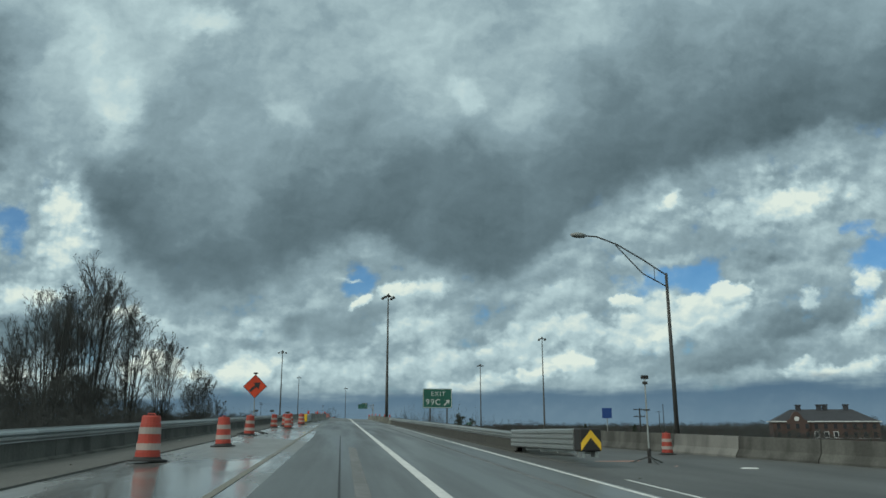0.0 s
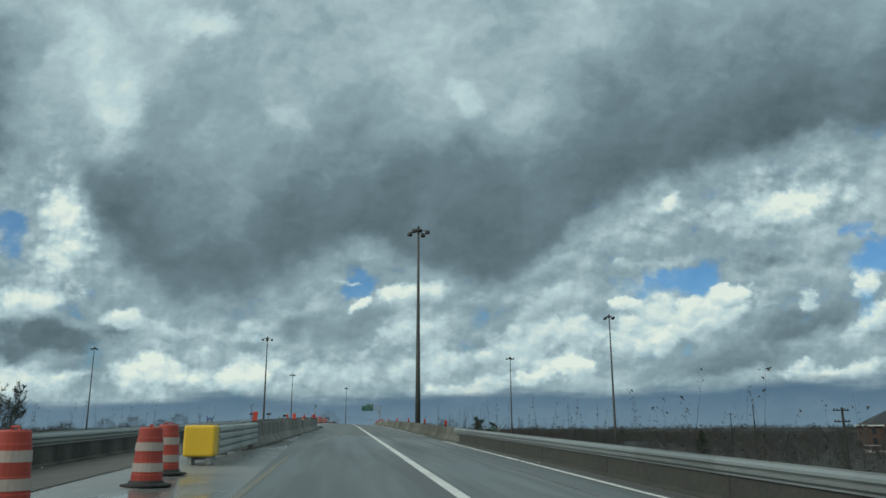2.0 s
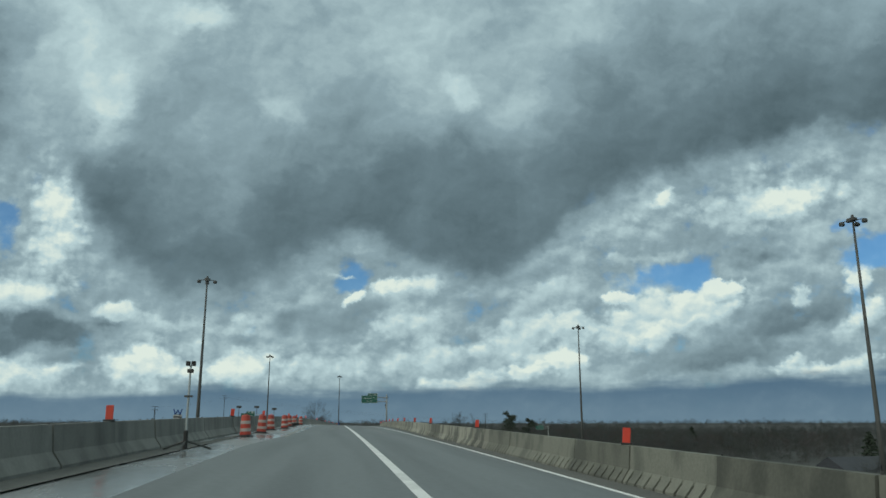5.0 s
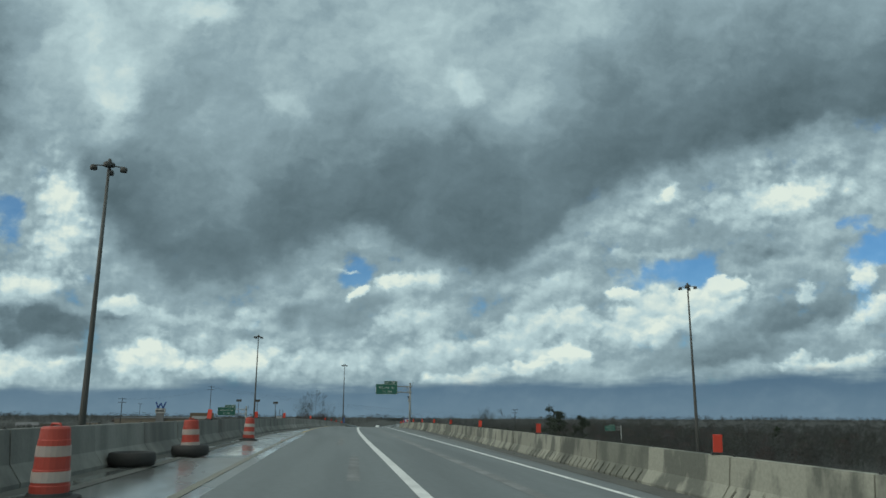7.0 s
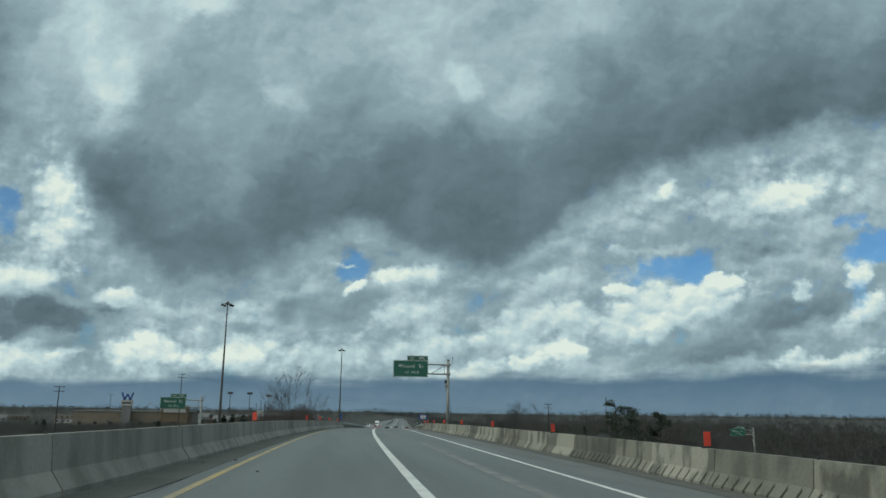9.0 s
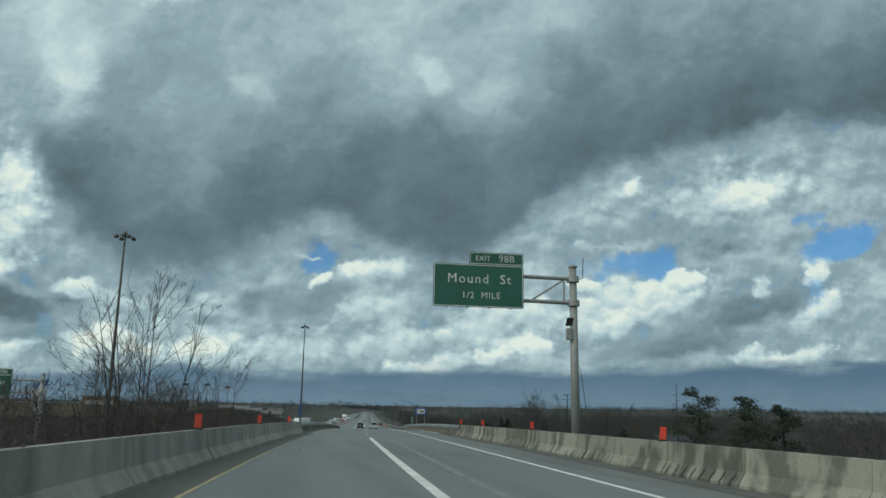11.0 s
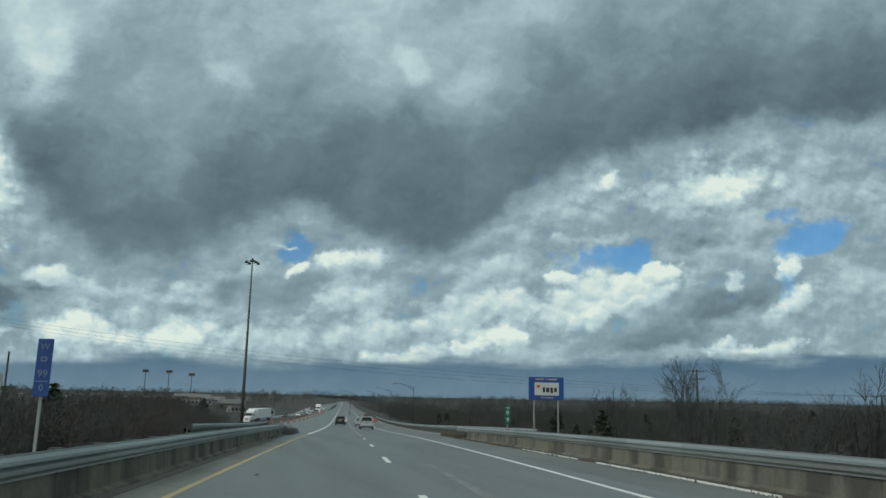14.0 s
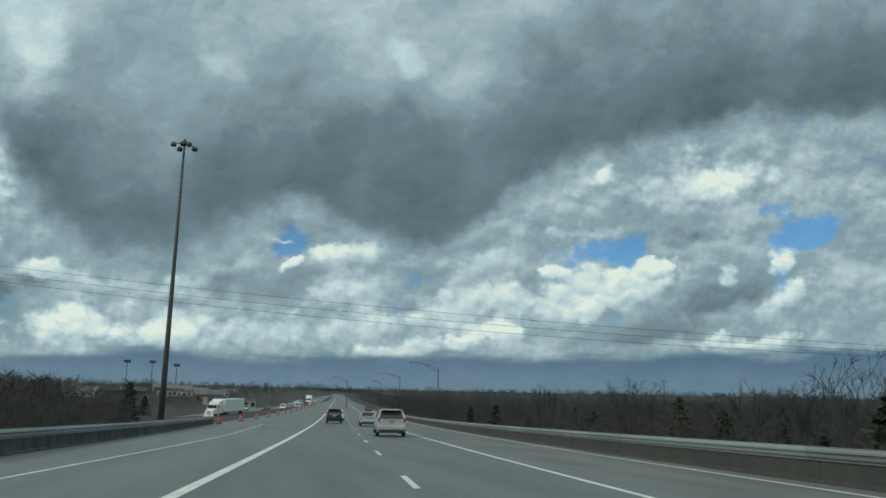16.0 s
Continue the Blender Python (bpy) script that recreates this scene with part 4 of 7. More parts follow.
def plate(w, h, mat, parent, name="panel", x=0.0, z=0.0, border=None, depth=0.03, y=0.0, radius=0.08):
    """A sign panel facing -y, its middle at (x, z), with an optional border."""
    def rounded(w_, h_, r):
        pts = []
        for cx, cz, a0 in ((w_ / 2 - r, h_ / 2 - r, 0), (-w_ / 2 + r, h_ / 2 - r, 90), (-w_ / 2 + r, -h_ / 2 + r, 180), (w_ / 2 - r, -h_ / 2 + r, 270)):
            pts += [(cx + r * math.cos(radians(a0 + k * 30)), cz + r * math.sin(radians(a0 + k * 30))) for k in range(4)]
        return pts

    def slab(pts, y0, y1):
        bm = bmesh.new()
        a = [bm.verts.new((x + px, y0, z + pz)) for px, pz in pts]
        b = [bm.verts.new((x + px, y1, z + pz)) for px, pz in pts]
        bm.faces.new(a)
        bm.faces.new(b[::-1])
        for i in range(len(pts)):
            bm.faces.new((a[i], b[i], b[(i + 1) % len(pts)], a[(i + 1) % len(pts)]))
        return bm

    ob = part(name, slab(rounded(w, h, radius), y, y + depth), mat, parent)
    if border:
        outer, inner = rounded(w - 0.05, h - 0.05, radius), rounded(w - 0.11, h - 0.11, radius * 0.8)
        bm = bmesh.new()
        for y_, flip in ((y - 0.006, False), (y + 0.002, True)):
            o = [bm.verts.new((x + px, y_, z + pz)) for px, pz in outer]
            i_ = [bm.verts.new((x + px, y_, z + pz)) for px, pz in inner]
            for k in range(len(o)):
                bm.faces.new((o[k], o[(k + 1) % len(o)], i_[(k + 1) % len(o)], i_[k]))
        part("border", bm, border, parent)
    return ob


def arrow_shape(size, mat, parent, x, z, angle, y=-0.008, name="arrow"):
    pts = [(-0.09, -0.5), (0.09, -0.5), (0.09, 0.08), (0.33, 0.08), (0.0, 0.5), (-0.33, 0.08), (-0.09, 0.08)]
    c, s_ = math.cos(radians(angle)), math.sin(radians(angle))
    bm = bmesh.new()
    rot = [(x + size * (px * c - pz * s_), z + size * (px * s_ + pz * c)) for px, pz in pts]
    a = [bm.verts.new((px, y, pz)) for px, pz in rot]
    b = [bm.verts.new((px, y + 0.01, pz)) for px, pz in rot]
    for o in (a, b):
        bm.faces.new((o[0], o[1], o[2], o[6]))
        bm.faces.new((o[5], o[6], o[2], o[3], o[4]))
    for i in range(7):
        bm.faces.new((a[i], b[i], b[(i + 1) % 7], a[(i + 1) % 7]))
    return part(name, bm, mat, parent)


def bars(parent, mat, rows, y=-0.008):
    """Plain bars in place of writing: x, z, width, height."""
    for x, z, w, h in rows:
        part("bar", box(w, 0.008, h, pose(x, y, z - h / 2)), mat, parent)


def exit_sign():
    x, y = 7.46, 80.4
    g = ground_height(x, y)
    thing = empty("exit_sign", pose(x, y, g, 0, 0, -2), "green exit sign with white letters and an arrow on two posts", "road sign")
    mid = 3.36 - g
    plate(2.24, 1.46, sign_green, thing, z=mid, border=sign_white)
    lettering("EXIT", 0.46, sign_white, thing, pose(0.06, -0.007, mid + 0.33) @ FACE, 1.25)
    lettering("99C", 0.62, sign_white, thing, pose(-0.32, -0.007, mid - 0.30) @ FACE, 1.15)
    arrow_shape(0.62, sign_white, thing, 0.72, mid - 0.32, -45)
    for dx in (-0.55, 0.75):
        part("post", box(0.1, 0.12, mid + 0.6, pose(dx, 0.1, -0.2)), dark_steel, thing)
    for dz in (-0.5, 0.5):
        part("crossbar", box(2.0, 0.05, 0.06, pose(0, 0.055, mid + dz)), dark_steel, thing)
    return thing


exit_sign()


def overhead_sign():
    x, y = 13.58, 346.7
    g = ground_height(x, y)
    thing = empty("overhead_sign", pose(x, y, g, 0, 0, -1), "green overhead exit sign on a grey cantilever post", "road sign", "overhead exit signs")
    top, px = 8.98 - g, -4.33
    h = 1.85
    mid = top - h / 2
    plate(3.95, h, sign_green, thing, x=px, z=mid, border=sign_white, y=-0.35)
    plate(2.4, 0.55, sign_green, thing, name="exit_tab", x=px + 0.77, z=top + 0.27, border=sign_white, y=-0.35, radius=0.05)
    lettering("EXIT", 0.30, sign_white, thing, pose(px + 0.18, -0.358, top + 0.26) @ FACE, 1.1)
    lettering("98B", 0.42, sign_white, thing, pose(px + 1.22, -0.358, top + 0.27) @ FACE, 1.1)
    lettering("Mound  St", 0.56, sign_white, thing, pose(px + 0.02, -0.358, mid + 0.28) @ FACE, 1.2)
    lettering("1/2  MILE", 0.38, sign_white, thing, pose(px + 0.1, -0.358, mid - 0.42) @ FACE, 1.15)
    part("post", tube([(0, 0, -0.5), (0, 0, top + 0.1)], [0.2, 0.16], 12), dull_steel, thing, smooth=True)
    part("post_cap", _turned([(0.2, top + 0.1), (0.2, top + 0.16), (0.06, top + 0.24)], 12), dull_steel, thing)
    for dz in (-0.42, -1.48):
        part("arm", tube([(0, -0.05, top + dz), (px - 1.7, -0.2, top + dz + 0.05)], 0.085, 8), dull_steel, thing)
        part("collar", _turned([(0.27, top + dz - 0.13), (0.27, top + dz + 0.13), (0.2, top + dz + 0.14)], 12), dull_steel, thing)
    part("brace", tube([(-0.5, -0.08, top - 0.5), (-1.9, -0.12, top - 1.4)], 0.045, 6), dull_steel, thing)
    part("strut", tube([(-0.45, -0.08, top - 0.42), (-0.45, -0.08, top - 1.48)], 0.045, 6), dull_steel, thing)
    for k in range(4):
        part("hanger", box(0.07, 0.1, h + (0.5 if k > 1 else 0.02) , pose(px - 1.4 + 0.93 * k, -0.27, mid - h / 2 - 0.03)), dull_steel, thing)
    part("control_box", box(0.22, 0.22, 0.5, pose(-0.26, -0.1, top - 3.1), 0.02), dull_steel, thing, "small grey control box")
    part("solar_panel", box(0.3, 0.03, 0.4, pose(-0.3, -0.2, top - 2.5, 35, 0, 0)), dark_steel, thing)
    part("antenna", tube([(0.05, 0, top - 0.5), (0.45, 0, top - 0.35), (0.5, 0, top + 0.55)], 0.02, 5), dark_steel, thing)
    part("cable", tube([(0.2, -0.1, top - 4.2), (0.32, -0.15, top - 5.2), (0.42, -0.1, top - 6.0)], 0.015, 5), dark_steel, thing)
    return thing


mound = overhead_sign()
copy_thing(mound, pose(-20.3, 388.2, 3.86 - 7.92 + mound.location.z, 0, 0, 2))
copy_thing(mound, pose(59.6, 362.3, 1.7 - 0.55 * (9.53 - mound.location.z), 0, 0, -4) @ Matrix.Diagonal((0.55, 0.55, 0.55, 1)))


def diamond_sign():
    p = at(59.0, -5.66)
    thing = empty("work_zone_sign", Matrix.Translation(p) @ pose(0, 0, 0, 0, 0, -3), "orange diamond road work sign with a black arrow on a stand", "road sign")
    mid, r = 2.19, 0.55
    def rhomb(r_, y0, y1):
        bm = bmesh.new()
        pts = [(0, r_), (-r_, 0), (0, -r_), (r_, 0)]
        a = [bm.verts.new((x, y0, mid + z)) for x, z in pts]
        b = [bm.verts.new((x, y1, mid + z)) for x, z in pts]
        bm.faces.new(a)
        bm.faces.new(b[::-1])
        for i in range(4):
            bm.faces.new((a[i], b[i], b[(i + 1) % 4], a[(i + 1) % 4]))
        return bm
    part("border", rhomb(r, 0, 0.02), black, thing)
    part("panel", rhomb(r - 0.035, -0.006, 0.001), sign_orange, thing)
    arrow_shape(0.62, black, thing, 0.0, mid - 0.02, -50, -0.012)
    part("mast", tube([(0, 0.05, 0.25), (0, 0.05, mid + r + 0.02)], 0.022, 8), dull_steel, thing)
    part("spring", _turned([(0.06, 0.1), (0.075, 0.2), (0.06, 0.35), (0.04, 0.4)], 10), dark_steel, thing)
    part("flag_holder", box(0.2, 0.06, 0.07, pose(0, 0.03, mid + r + 0.02)), black, thing)
    for a in range(4):
        c, s_ = math.cos(radians(45 + 90 * a)), math.sin(radians(45 + 90 * a))
        part("leg", tube([(0, 0, 0.2), (0.85 * c, 0.85 * s_, 0.03)], 0.03, 6), dark_steel, thing)
    return thing


diamond_sign()


def post_sign(x, y, low, high, w, mat, label, writing, posts=(0.0,), rz=0.0, border=sign_white, name="roadside_sign"):
    g = min(ground_height(x, y), low - 0.5)
    thing = empty(name, pose(x, y, g, 0, 0, rz), label, "road sign")
    mid, h = (low + high) / 2 - g, high - low
    plate(w, h, mat, thing, z=mid, border=border, radius=0.04)
    for dx in posts:
        part("post", box(0.065, 0.06, mid + h * 0.42 + 0.3, pose(dx, 0.07, -0.3)), dull_steel, thing)
    writing(thing, mid, h)
    return thing


def mile_text(thing, mid, h):
    lettering("MILE", 0.13, sign_white, thing, pose(0, -0.007, mid + 0.36) @ FACE)
    lettering("9", 0.34, sign_white, thing, pose(0, -0.007, mid + 0.1) @ FACE)
    lettering("9", 0.34, sign_white, thing, pose(0, -0.007, mid - 0.25) @ FACE)


def tower_text(thing, mid, h):
    lettering("W", 0.22, dim_blue, thing, pose(0, -0.007, mid + 0.5) @ FACE)
    lettering("99", 0.25, dim_blue, thing, pose(0, -0.007, mid - 0.16) @ FACE)
    lettering("0", 0.22, dim_blue, thing, pose(0, -0.007, mid - 0.5) @ FACE)
    plate(0.2, 0.17, sign_blue, thing, "shield", 0, mid + 0.2, dim_blue, 0.006, -0.006, 0.03)
    bars(thing, dim_blue, [(0, mid - 0.34, 0.28, 0.02)])


dim_blue = material("weathered_sign_figures", (0.13, 0.19, 0.28), 0.6, grain=6, amount=0.2, patch=1.5)


def sponsor_text(thing, mid, h):
    plate(1.22, 0.62, sign_white, thing, "logo_panel", 0.02, mid - 0.02, None, 0.008, -0.01, 0.02)
    bars(thing, black, [(-0.12, mid - 0.06, 0.12, 0.24), (0.07, mid - 0.06, 0.16, 0.22), (0.27, mid - 0.08, 0.13, 0.26), (0.46, mid - 0.06, 0.13, 0.22)], -0.016)
    bars(thing, sign_orange, [(-0.4, mid + 0.1, 0.16, 0.12)], -0.016)
    bars(thing, reflect, [(-0.32, mid + 0.45, 0.44, 0.07), (0.0, mid + 0.45, 0.06, 0.06), (0.32, mid + 0.45, 0.44, 0.07), (-0.2, mid - 0.44, 0.18, 0.04), (0.14, mid - 0.44, 0.42, 0.04)], -0.008)


post_sign(20.25, 438, -0.22, 0.78, 0.30, sign_green, "narrow green mile marker with white figures behind the guardrail", mile_text, rz=-8, border=None)
post_sign(2.35, 419, 1.1, 2.5, 0.36, sign_blue, "tall narrow dark blue reference marker with faded figures", tower_text, rz=-4, border=None)
post_sign(21.0, 434.1, 1.13, 2.24, 1.76, sign_blue, "blue sponsor sign with a white panel on two posts", sponsor_text, (-0.6, 0.6), -6, None)
post_sign(20.0, 78, 1.85, 2.6, 0.72, sign_blue, "plain dark blue square sign on a single post", lambda t, m, h: None, rz=-10, border=None)
post_sign(16.2, 372, -0.2, 0.45, 0.5, sign_white, "small white roadside sign on a post", lambda t, m, h: bars(t, black, [(0, m + 0.12, 0.3, 0.06), (0, m - 0.06, 0.3, 0.12)]), rz=-6, border=None)


def portable_pole(x, y, z, h):
    thing = empty("portable_pole", pose(x, y, z), "slim portable pole with a twin lamp head on a tripod", "portable pole", "portable poles")
    part("mast", tube([(0, 0, 0.1), (0, 0, h)], [0.035, 0.025], 8), galvanized, thing)
    part("lower_sleeve", _turned([(0.06, 0.05), (0.06, 0.5), (0.035, 0.52)], 10), black, thing)
    part("clamp", box(0.2, 0.1, 0.05, pose(0, 0, h * 0.62)), dark_steel, thing)
    for dx in (-0.07, 0.07):
        part("lamp_head", box(0.11, 0.12, 0.13, pose(dx, 0, h - 0.02), 0.02), black, thing)
    part("camera_box", box(0.16, 0.12, 0.1, pose(0, 0, h - 0.2), 0.02), dark_steel, thing)
    for a in (30, 150, 270):
        part("leg", tube([(0, 0, 0.25), (0.7 * math.cos(radians(a)), 0.7 * math.sin(radians(a)), 0.03)], 0.025, 6), dark_steel, thing)
    return thing


p = at(47.6, 8.7)
portable_pole(p.x, p.y, p.z, 2.85)
p = at(176, -5.2)
portable_pole(p.x, p.y, p.z, 2.2)

# ================= poles, wires, street lamps =================


def street_lamp(x, y, base_z, h, reach, rise, rz, label):
    thing = empty("street_lamp", pose(x, y, base_z, 0, 0, rz), label, "street lamp", "street lamps")
    part("pole", tube([(0, 0, -0.3), (0, 0, h)], [0.13, 0.075], 10), dark_steel, thing, smooth=True)
    curve = [(0, 0, h - 0.1), (-reach * 0.3, 0, h + rise * 0.4), (-reach * 0.6, 0, h + rise * 0.8), (-reach * 0.85, 0, h + rise), (-reach, 0, h + rise)]
    part("upper_arm", tube(curve, 0.04, 6), dark_steel, thing)
    part("lower_arm", tube([(0, 0, h - 0.75), (-reach * 0.3, 0, h - 0.1), (-reach * 0.62, 0, h + rise * 0.78)], 0.032, 6), dark_steel, thing)
    part("strut", tube([(-reach * 0.15, 0, h - 0.43), (-reach * 0.15, 0, h + rise * 0.2)], 0.02, 5), dark_steel, thing)
    bm = bmesh.new()
    bmesh.ops.create_uvsphere(bm, u_segments=12, v_segments=8, radius=0.5, matrix=Matrix.Translation((-reach - 0.35, 0, h + rise)) @ Matrix.Diagonal((0.95, 0.4, 0.3, 1)))
    part("luminaire", bm, dull_steel, thing, smooth=True)
    return thing


street_lamp(17.6, 60.8, ground_height(17.6, 60.8), 9.5 - ground_height(17.6, 60.8), 4.9, 1.75, 10, "tall steel street lamp with a long truss arm")
for x, y, top in ((42.5, 587, 2.7), (46.5, 650, 1.8), (52, 720, 0.5), (38, 700, 1.0)):
    g = ground_height(x, y)
    street_lamp(x, y, g, top - g, 4.6, 0.9, 0, "distant steel street lamp beside the descending road")


def utility_pole(x, y, top, arms, label, rz=0.0):
    g = ground_height(x, y)
    h = top - g
    thing = empty("utility_pole", pose(x, y, g, 0, 0, rz), label, "utility pole", "utility poles")
    part("pole", tube([(0, 0, -0.4), (0, 0, h)], [0.17, 0.11], 8), bark, thing)
    for k in range(arms):
        z = h - 0.35 - 1.15 * k
        part("crossarm", box(2.5, 0.1, 0.12, pose(0, 0.12, z)), bark, thing)
        for dx in (-1.1, -0.6, 0.6, 1.1):
            part("insulator", _turned([(0.05, z + 0.12), (0.06, z + 0.2), (0.03, z + 0.27)], 6), dark_steel, thing, m=pose(dx, 0.12, 0))
    return thing


for x, y, top, arms, rz in ((51.2, 148.8, 3.9, 2, 20), (120, 300, 5.5, 1, 10), (102, 255, 7.0, 0, 0), (-52, 536, 14.5, 2, 5), (-69, 468, 8.2, 2, 15),
                            (69.6, 501, 5.6, 2, -10), (94.4, 493, 2.4, 1, -5), (150, 700, 3.5, 1, 10), (-120, 700, 9.0, 1, 0)):
    utility_pole(x, y, top, arms, "weathered wooden utility pole", rz)


def wire(a, b, sag, r=0.016):
    a, b = Vector(a), Vector(b)
    pts = [a.lerp(b, k / 24) - Vector((0, 0, sag * 4 * (k / 24) * (1 - k / 24))) for k in range(25)]
    ob = part("overhead_wire", tube(pts, r, 4), black)
    return tagged(ob, "thin black overhead power line crossing the road", "power line", "overhead wires")


for k in range(3):
    wire((-52 + 0.5 * k, 536 + 0.3 * k, 14.2 - 0.5 * k), (94.4, 493 + 0.6 * k, 2.1), 2.5 + 0.35 * k, 0.012)
wire((-69, 468, 7.9), (-52, 536, 13.5), 1.2, 0.012)

# ================= trees and brush =================


def shards(rs, n, cx, cy, cz, h, r, width, up_bias=0.55, low=0.12):
    """Thin upright twig slivers filling a crown: arrays of n triangles."""
    a = rs.uniform(0, 2 * np.pi, n)
    f = rs.uniform(0, 1, n) ** 0.8
    z = low + (1 - low) * f
    wide = np.sin(np.pi * np.clip(0.12 + 0.8 * f, 0, 1)) * r * np.sqrt(rs.uniform(0, 1, n))
    foot = np.stack([cx + wide * np.cos(a), cy + wide * np.sin(a), cz + z * h * 0.86], 1)
    out = np.stack([np.cos(a) * rs.uniform(0, 0.7, n), np.sin(a) * rs.uniform(0, 0.7, n), rs.uniform(up_bias * 0.4, up_bias * 1.3, n)], 1)
    out += rs.normal(0, 0.32, (n, 3))
    out /= np.linalg.norm(out, axis=1)[:, None]
    length = min(h, 6.0) * rs.uniform(0.07, 0.19, n)
    side = np.cross(out, rs.normal(0, 1, (n, 3)))
    side /= np.linalg.norm(side, axis=1)[:, None] + 1e-9
    w = (width * rs.uniform(0.5, 1.4, n))[:, None]
    return np.stack([foot - side * w, foot + side * w, foot + out * length[:, None]], 1)


def mesh_from_tris(name, tris, mats, index=None):
    tris = np.concatenate(tris).reshape(-1, 3)
    me = bpy.data.meshes.new(name)
    n = len(tris) // 3
    me.vertices.add(3 * n)
    me.vertices.foreach_set("co", tris.astype(np.float32).ravel())
    me.loops.add(3 * n)
    me.loops.foreach_set("vertex_index", np.arange(3 * n, dtype=np.int32))
    me.polygons.add(n)
    me.polygons.foreach_set("loop_start", np.arange(0, 3 * n, 3, dtype=np.int32))
    me.update(calc_edges=True)
    me.materials.append(mats)
    return me


def woods(name, seed, spots, label, mat, density, width):
    rs = np.random.RandomState(seed)
    tris = []
    for x, y, h in spots:
        z = ground_height(x, y) - 0.2
        r = h * rs.uniform(0.28, 0.42)
        n = int(density * rs.uniform(0.7, 1.3))
        tris.append(shards(rs, n, x, y, z, h, r, width * h))
        t = 0.007 * h
        tris.append(np.array([[[x - t, y, z], [x + t, y, z], [x, y, z + h * 0.8]], [[x, y - t, z], [x, y + t, z], [x, y, z + h * 0.7]]]))
    return tagged(new(name, mesh_from_tris(name, tris, mat)), label, "woods", kind="stuff")


def scatter(seed, n, x0, x1, y0, y1, h0, h1, clear=14):
    rs = np.random.RandomState(seed)
    out = []
    for _ in range(n):
        x, y = rs.uniform(x0, x1), rs.uniform(y0, y1)
        off = x - road_x(min(y, 1500))
        if y < 1500 and (-clear - 6 < off < clear):
            continue
        patch_ = 0.75 + 0.5 * noise.noise((x * 0.012, y * 0.012, 7))
        out.append((x, y, rs.uniform(h0, h1) * patch_))
    return out


olive_twigs = material("olive_grey_twigs", (0.048, 0.055, 0.043), 0.95, grain=0.5, amount=0.3, second=(0.030, 0.037, 0.032), patch=0.05, even=0.95)


def mixed_woods(seed, spots, label, density, width):
    """Woods of three kinds of bare trees, each kind a sheet of its own, with uneven tops."""
    rs = np.random.RandomState(seed)
    kinds = rs.choice(3, len(spots), p=[0.5, 0.2, 0.3])
    tall = rs.choice([0.72, 0.9, 1.0, 1.14], len(spots), p=[0.3, 0.36, 0.26, 0.08])
    for kind, mat in enumerate((twigs, red_twigs, olive_twigs)):
        woods("woodland", seed + 100 * kind, [(x, y, h * t) for (x, y, h), t, k in zip(spots, tall, kinds) if k == kind], label, mat, density, width)


mixed_woods(1, scatter(1, 2300, 28, 260, 150, 900, 6.8, 9.0, 26), "bare grey-brown winter woodland below the highway", 260, 0.006)
woods("woodland", 2, scatter(2, 1500, 200, 900, 200, 1300, 9, 14, 30), "distant bare winter woodland", twigs, 90, 0.020)
woods("woodland", 3, scatter(3, 2400, -1000, 1600, 1250, 2600, 12, 20, 60), "far bare woodland along the horizon", twigs, 60, 0.034)
woods("woodland", 4, scatter(4, 1500, -330, 30, 260, 800, 5, 7.5, 30), "bare scrubby woodland between the roads", twigs, 150, 0.007)
woods("woodland", 5, scatter(5, 700, -900, -250, 300, 1400, 8, 13, 60), "distant bare woodland beyond the buildings", twigs, 60, 0.024)
mixed_woods(14, [(x, y, h) for x, y, h in scatter(14, 640, 30, 150, 335, 475, 8.4, 10.0, 17) if x > 36 + 0.25 * max(y - 400, 0)], "dense grey-brown winter thicket below the barriers", 260, 0.005)
mixed_woods(15, [(x, y, h) for x, y, h in scatter(15, 1500, 40, 190, 480, 830, 9.4, 12.4, 24) if x > 62 - 0.1 * (y - 480)], "tall grey-brown winter woods beside the descending road", 300, 0.0045)
woods("woodland", 16, [(x, y, h if x > 40 else 0.5 * h) for x, y, h in scatter(16, 1500, -260, 420, 800, 1300, 9, 13, 30) if x > 40 or x % 3 < 1], "distant grey woods beyond the valley", twigs, 70, 0.014)
woods("woodland", 18, scatter(18, 1100, -300, 20, 780, 1260, 3.2, 6.0, 14), "scattered low trees between distant buildings", olive_twigs, 70, 0.016)
woods("roadside_brush", 6, scatter(6, 420, -36, -11.5, 40, 260, 1.4, 2.4, 6), "dense dry brush along the embankment", twigs, 150, 0.006)
woods("roadside_brush", 19, scatter(19, 430, -19, -9.4, 52, 130, 1.7, 3.0, 1.0), "dense dark brush behind the guardrail", twigs, 240, 0.0045)
woods("roadside_brush", 7, scatter(7, 520, -34, -8, 376, 470, 2.2, 4.0, 3), "dense dry brush behind the guardrail", twigs, 170, 0.004)
woods("roadside_brush", 8, scatter(8, 500, 11, 40, 70, 190, 1.5, 3.2, 9), "dry brush on the slope below the guardrail", twigs, 150, 0.005)
woods("roadside_brush", 9, scatter(9, 760, 14, 40, 300, 520, 2.2, 4.0, 10), "reddish dry brush on the slope below the road", red_twigs, 190, 0.0045)


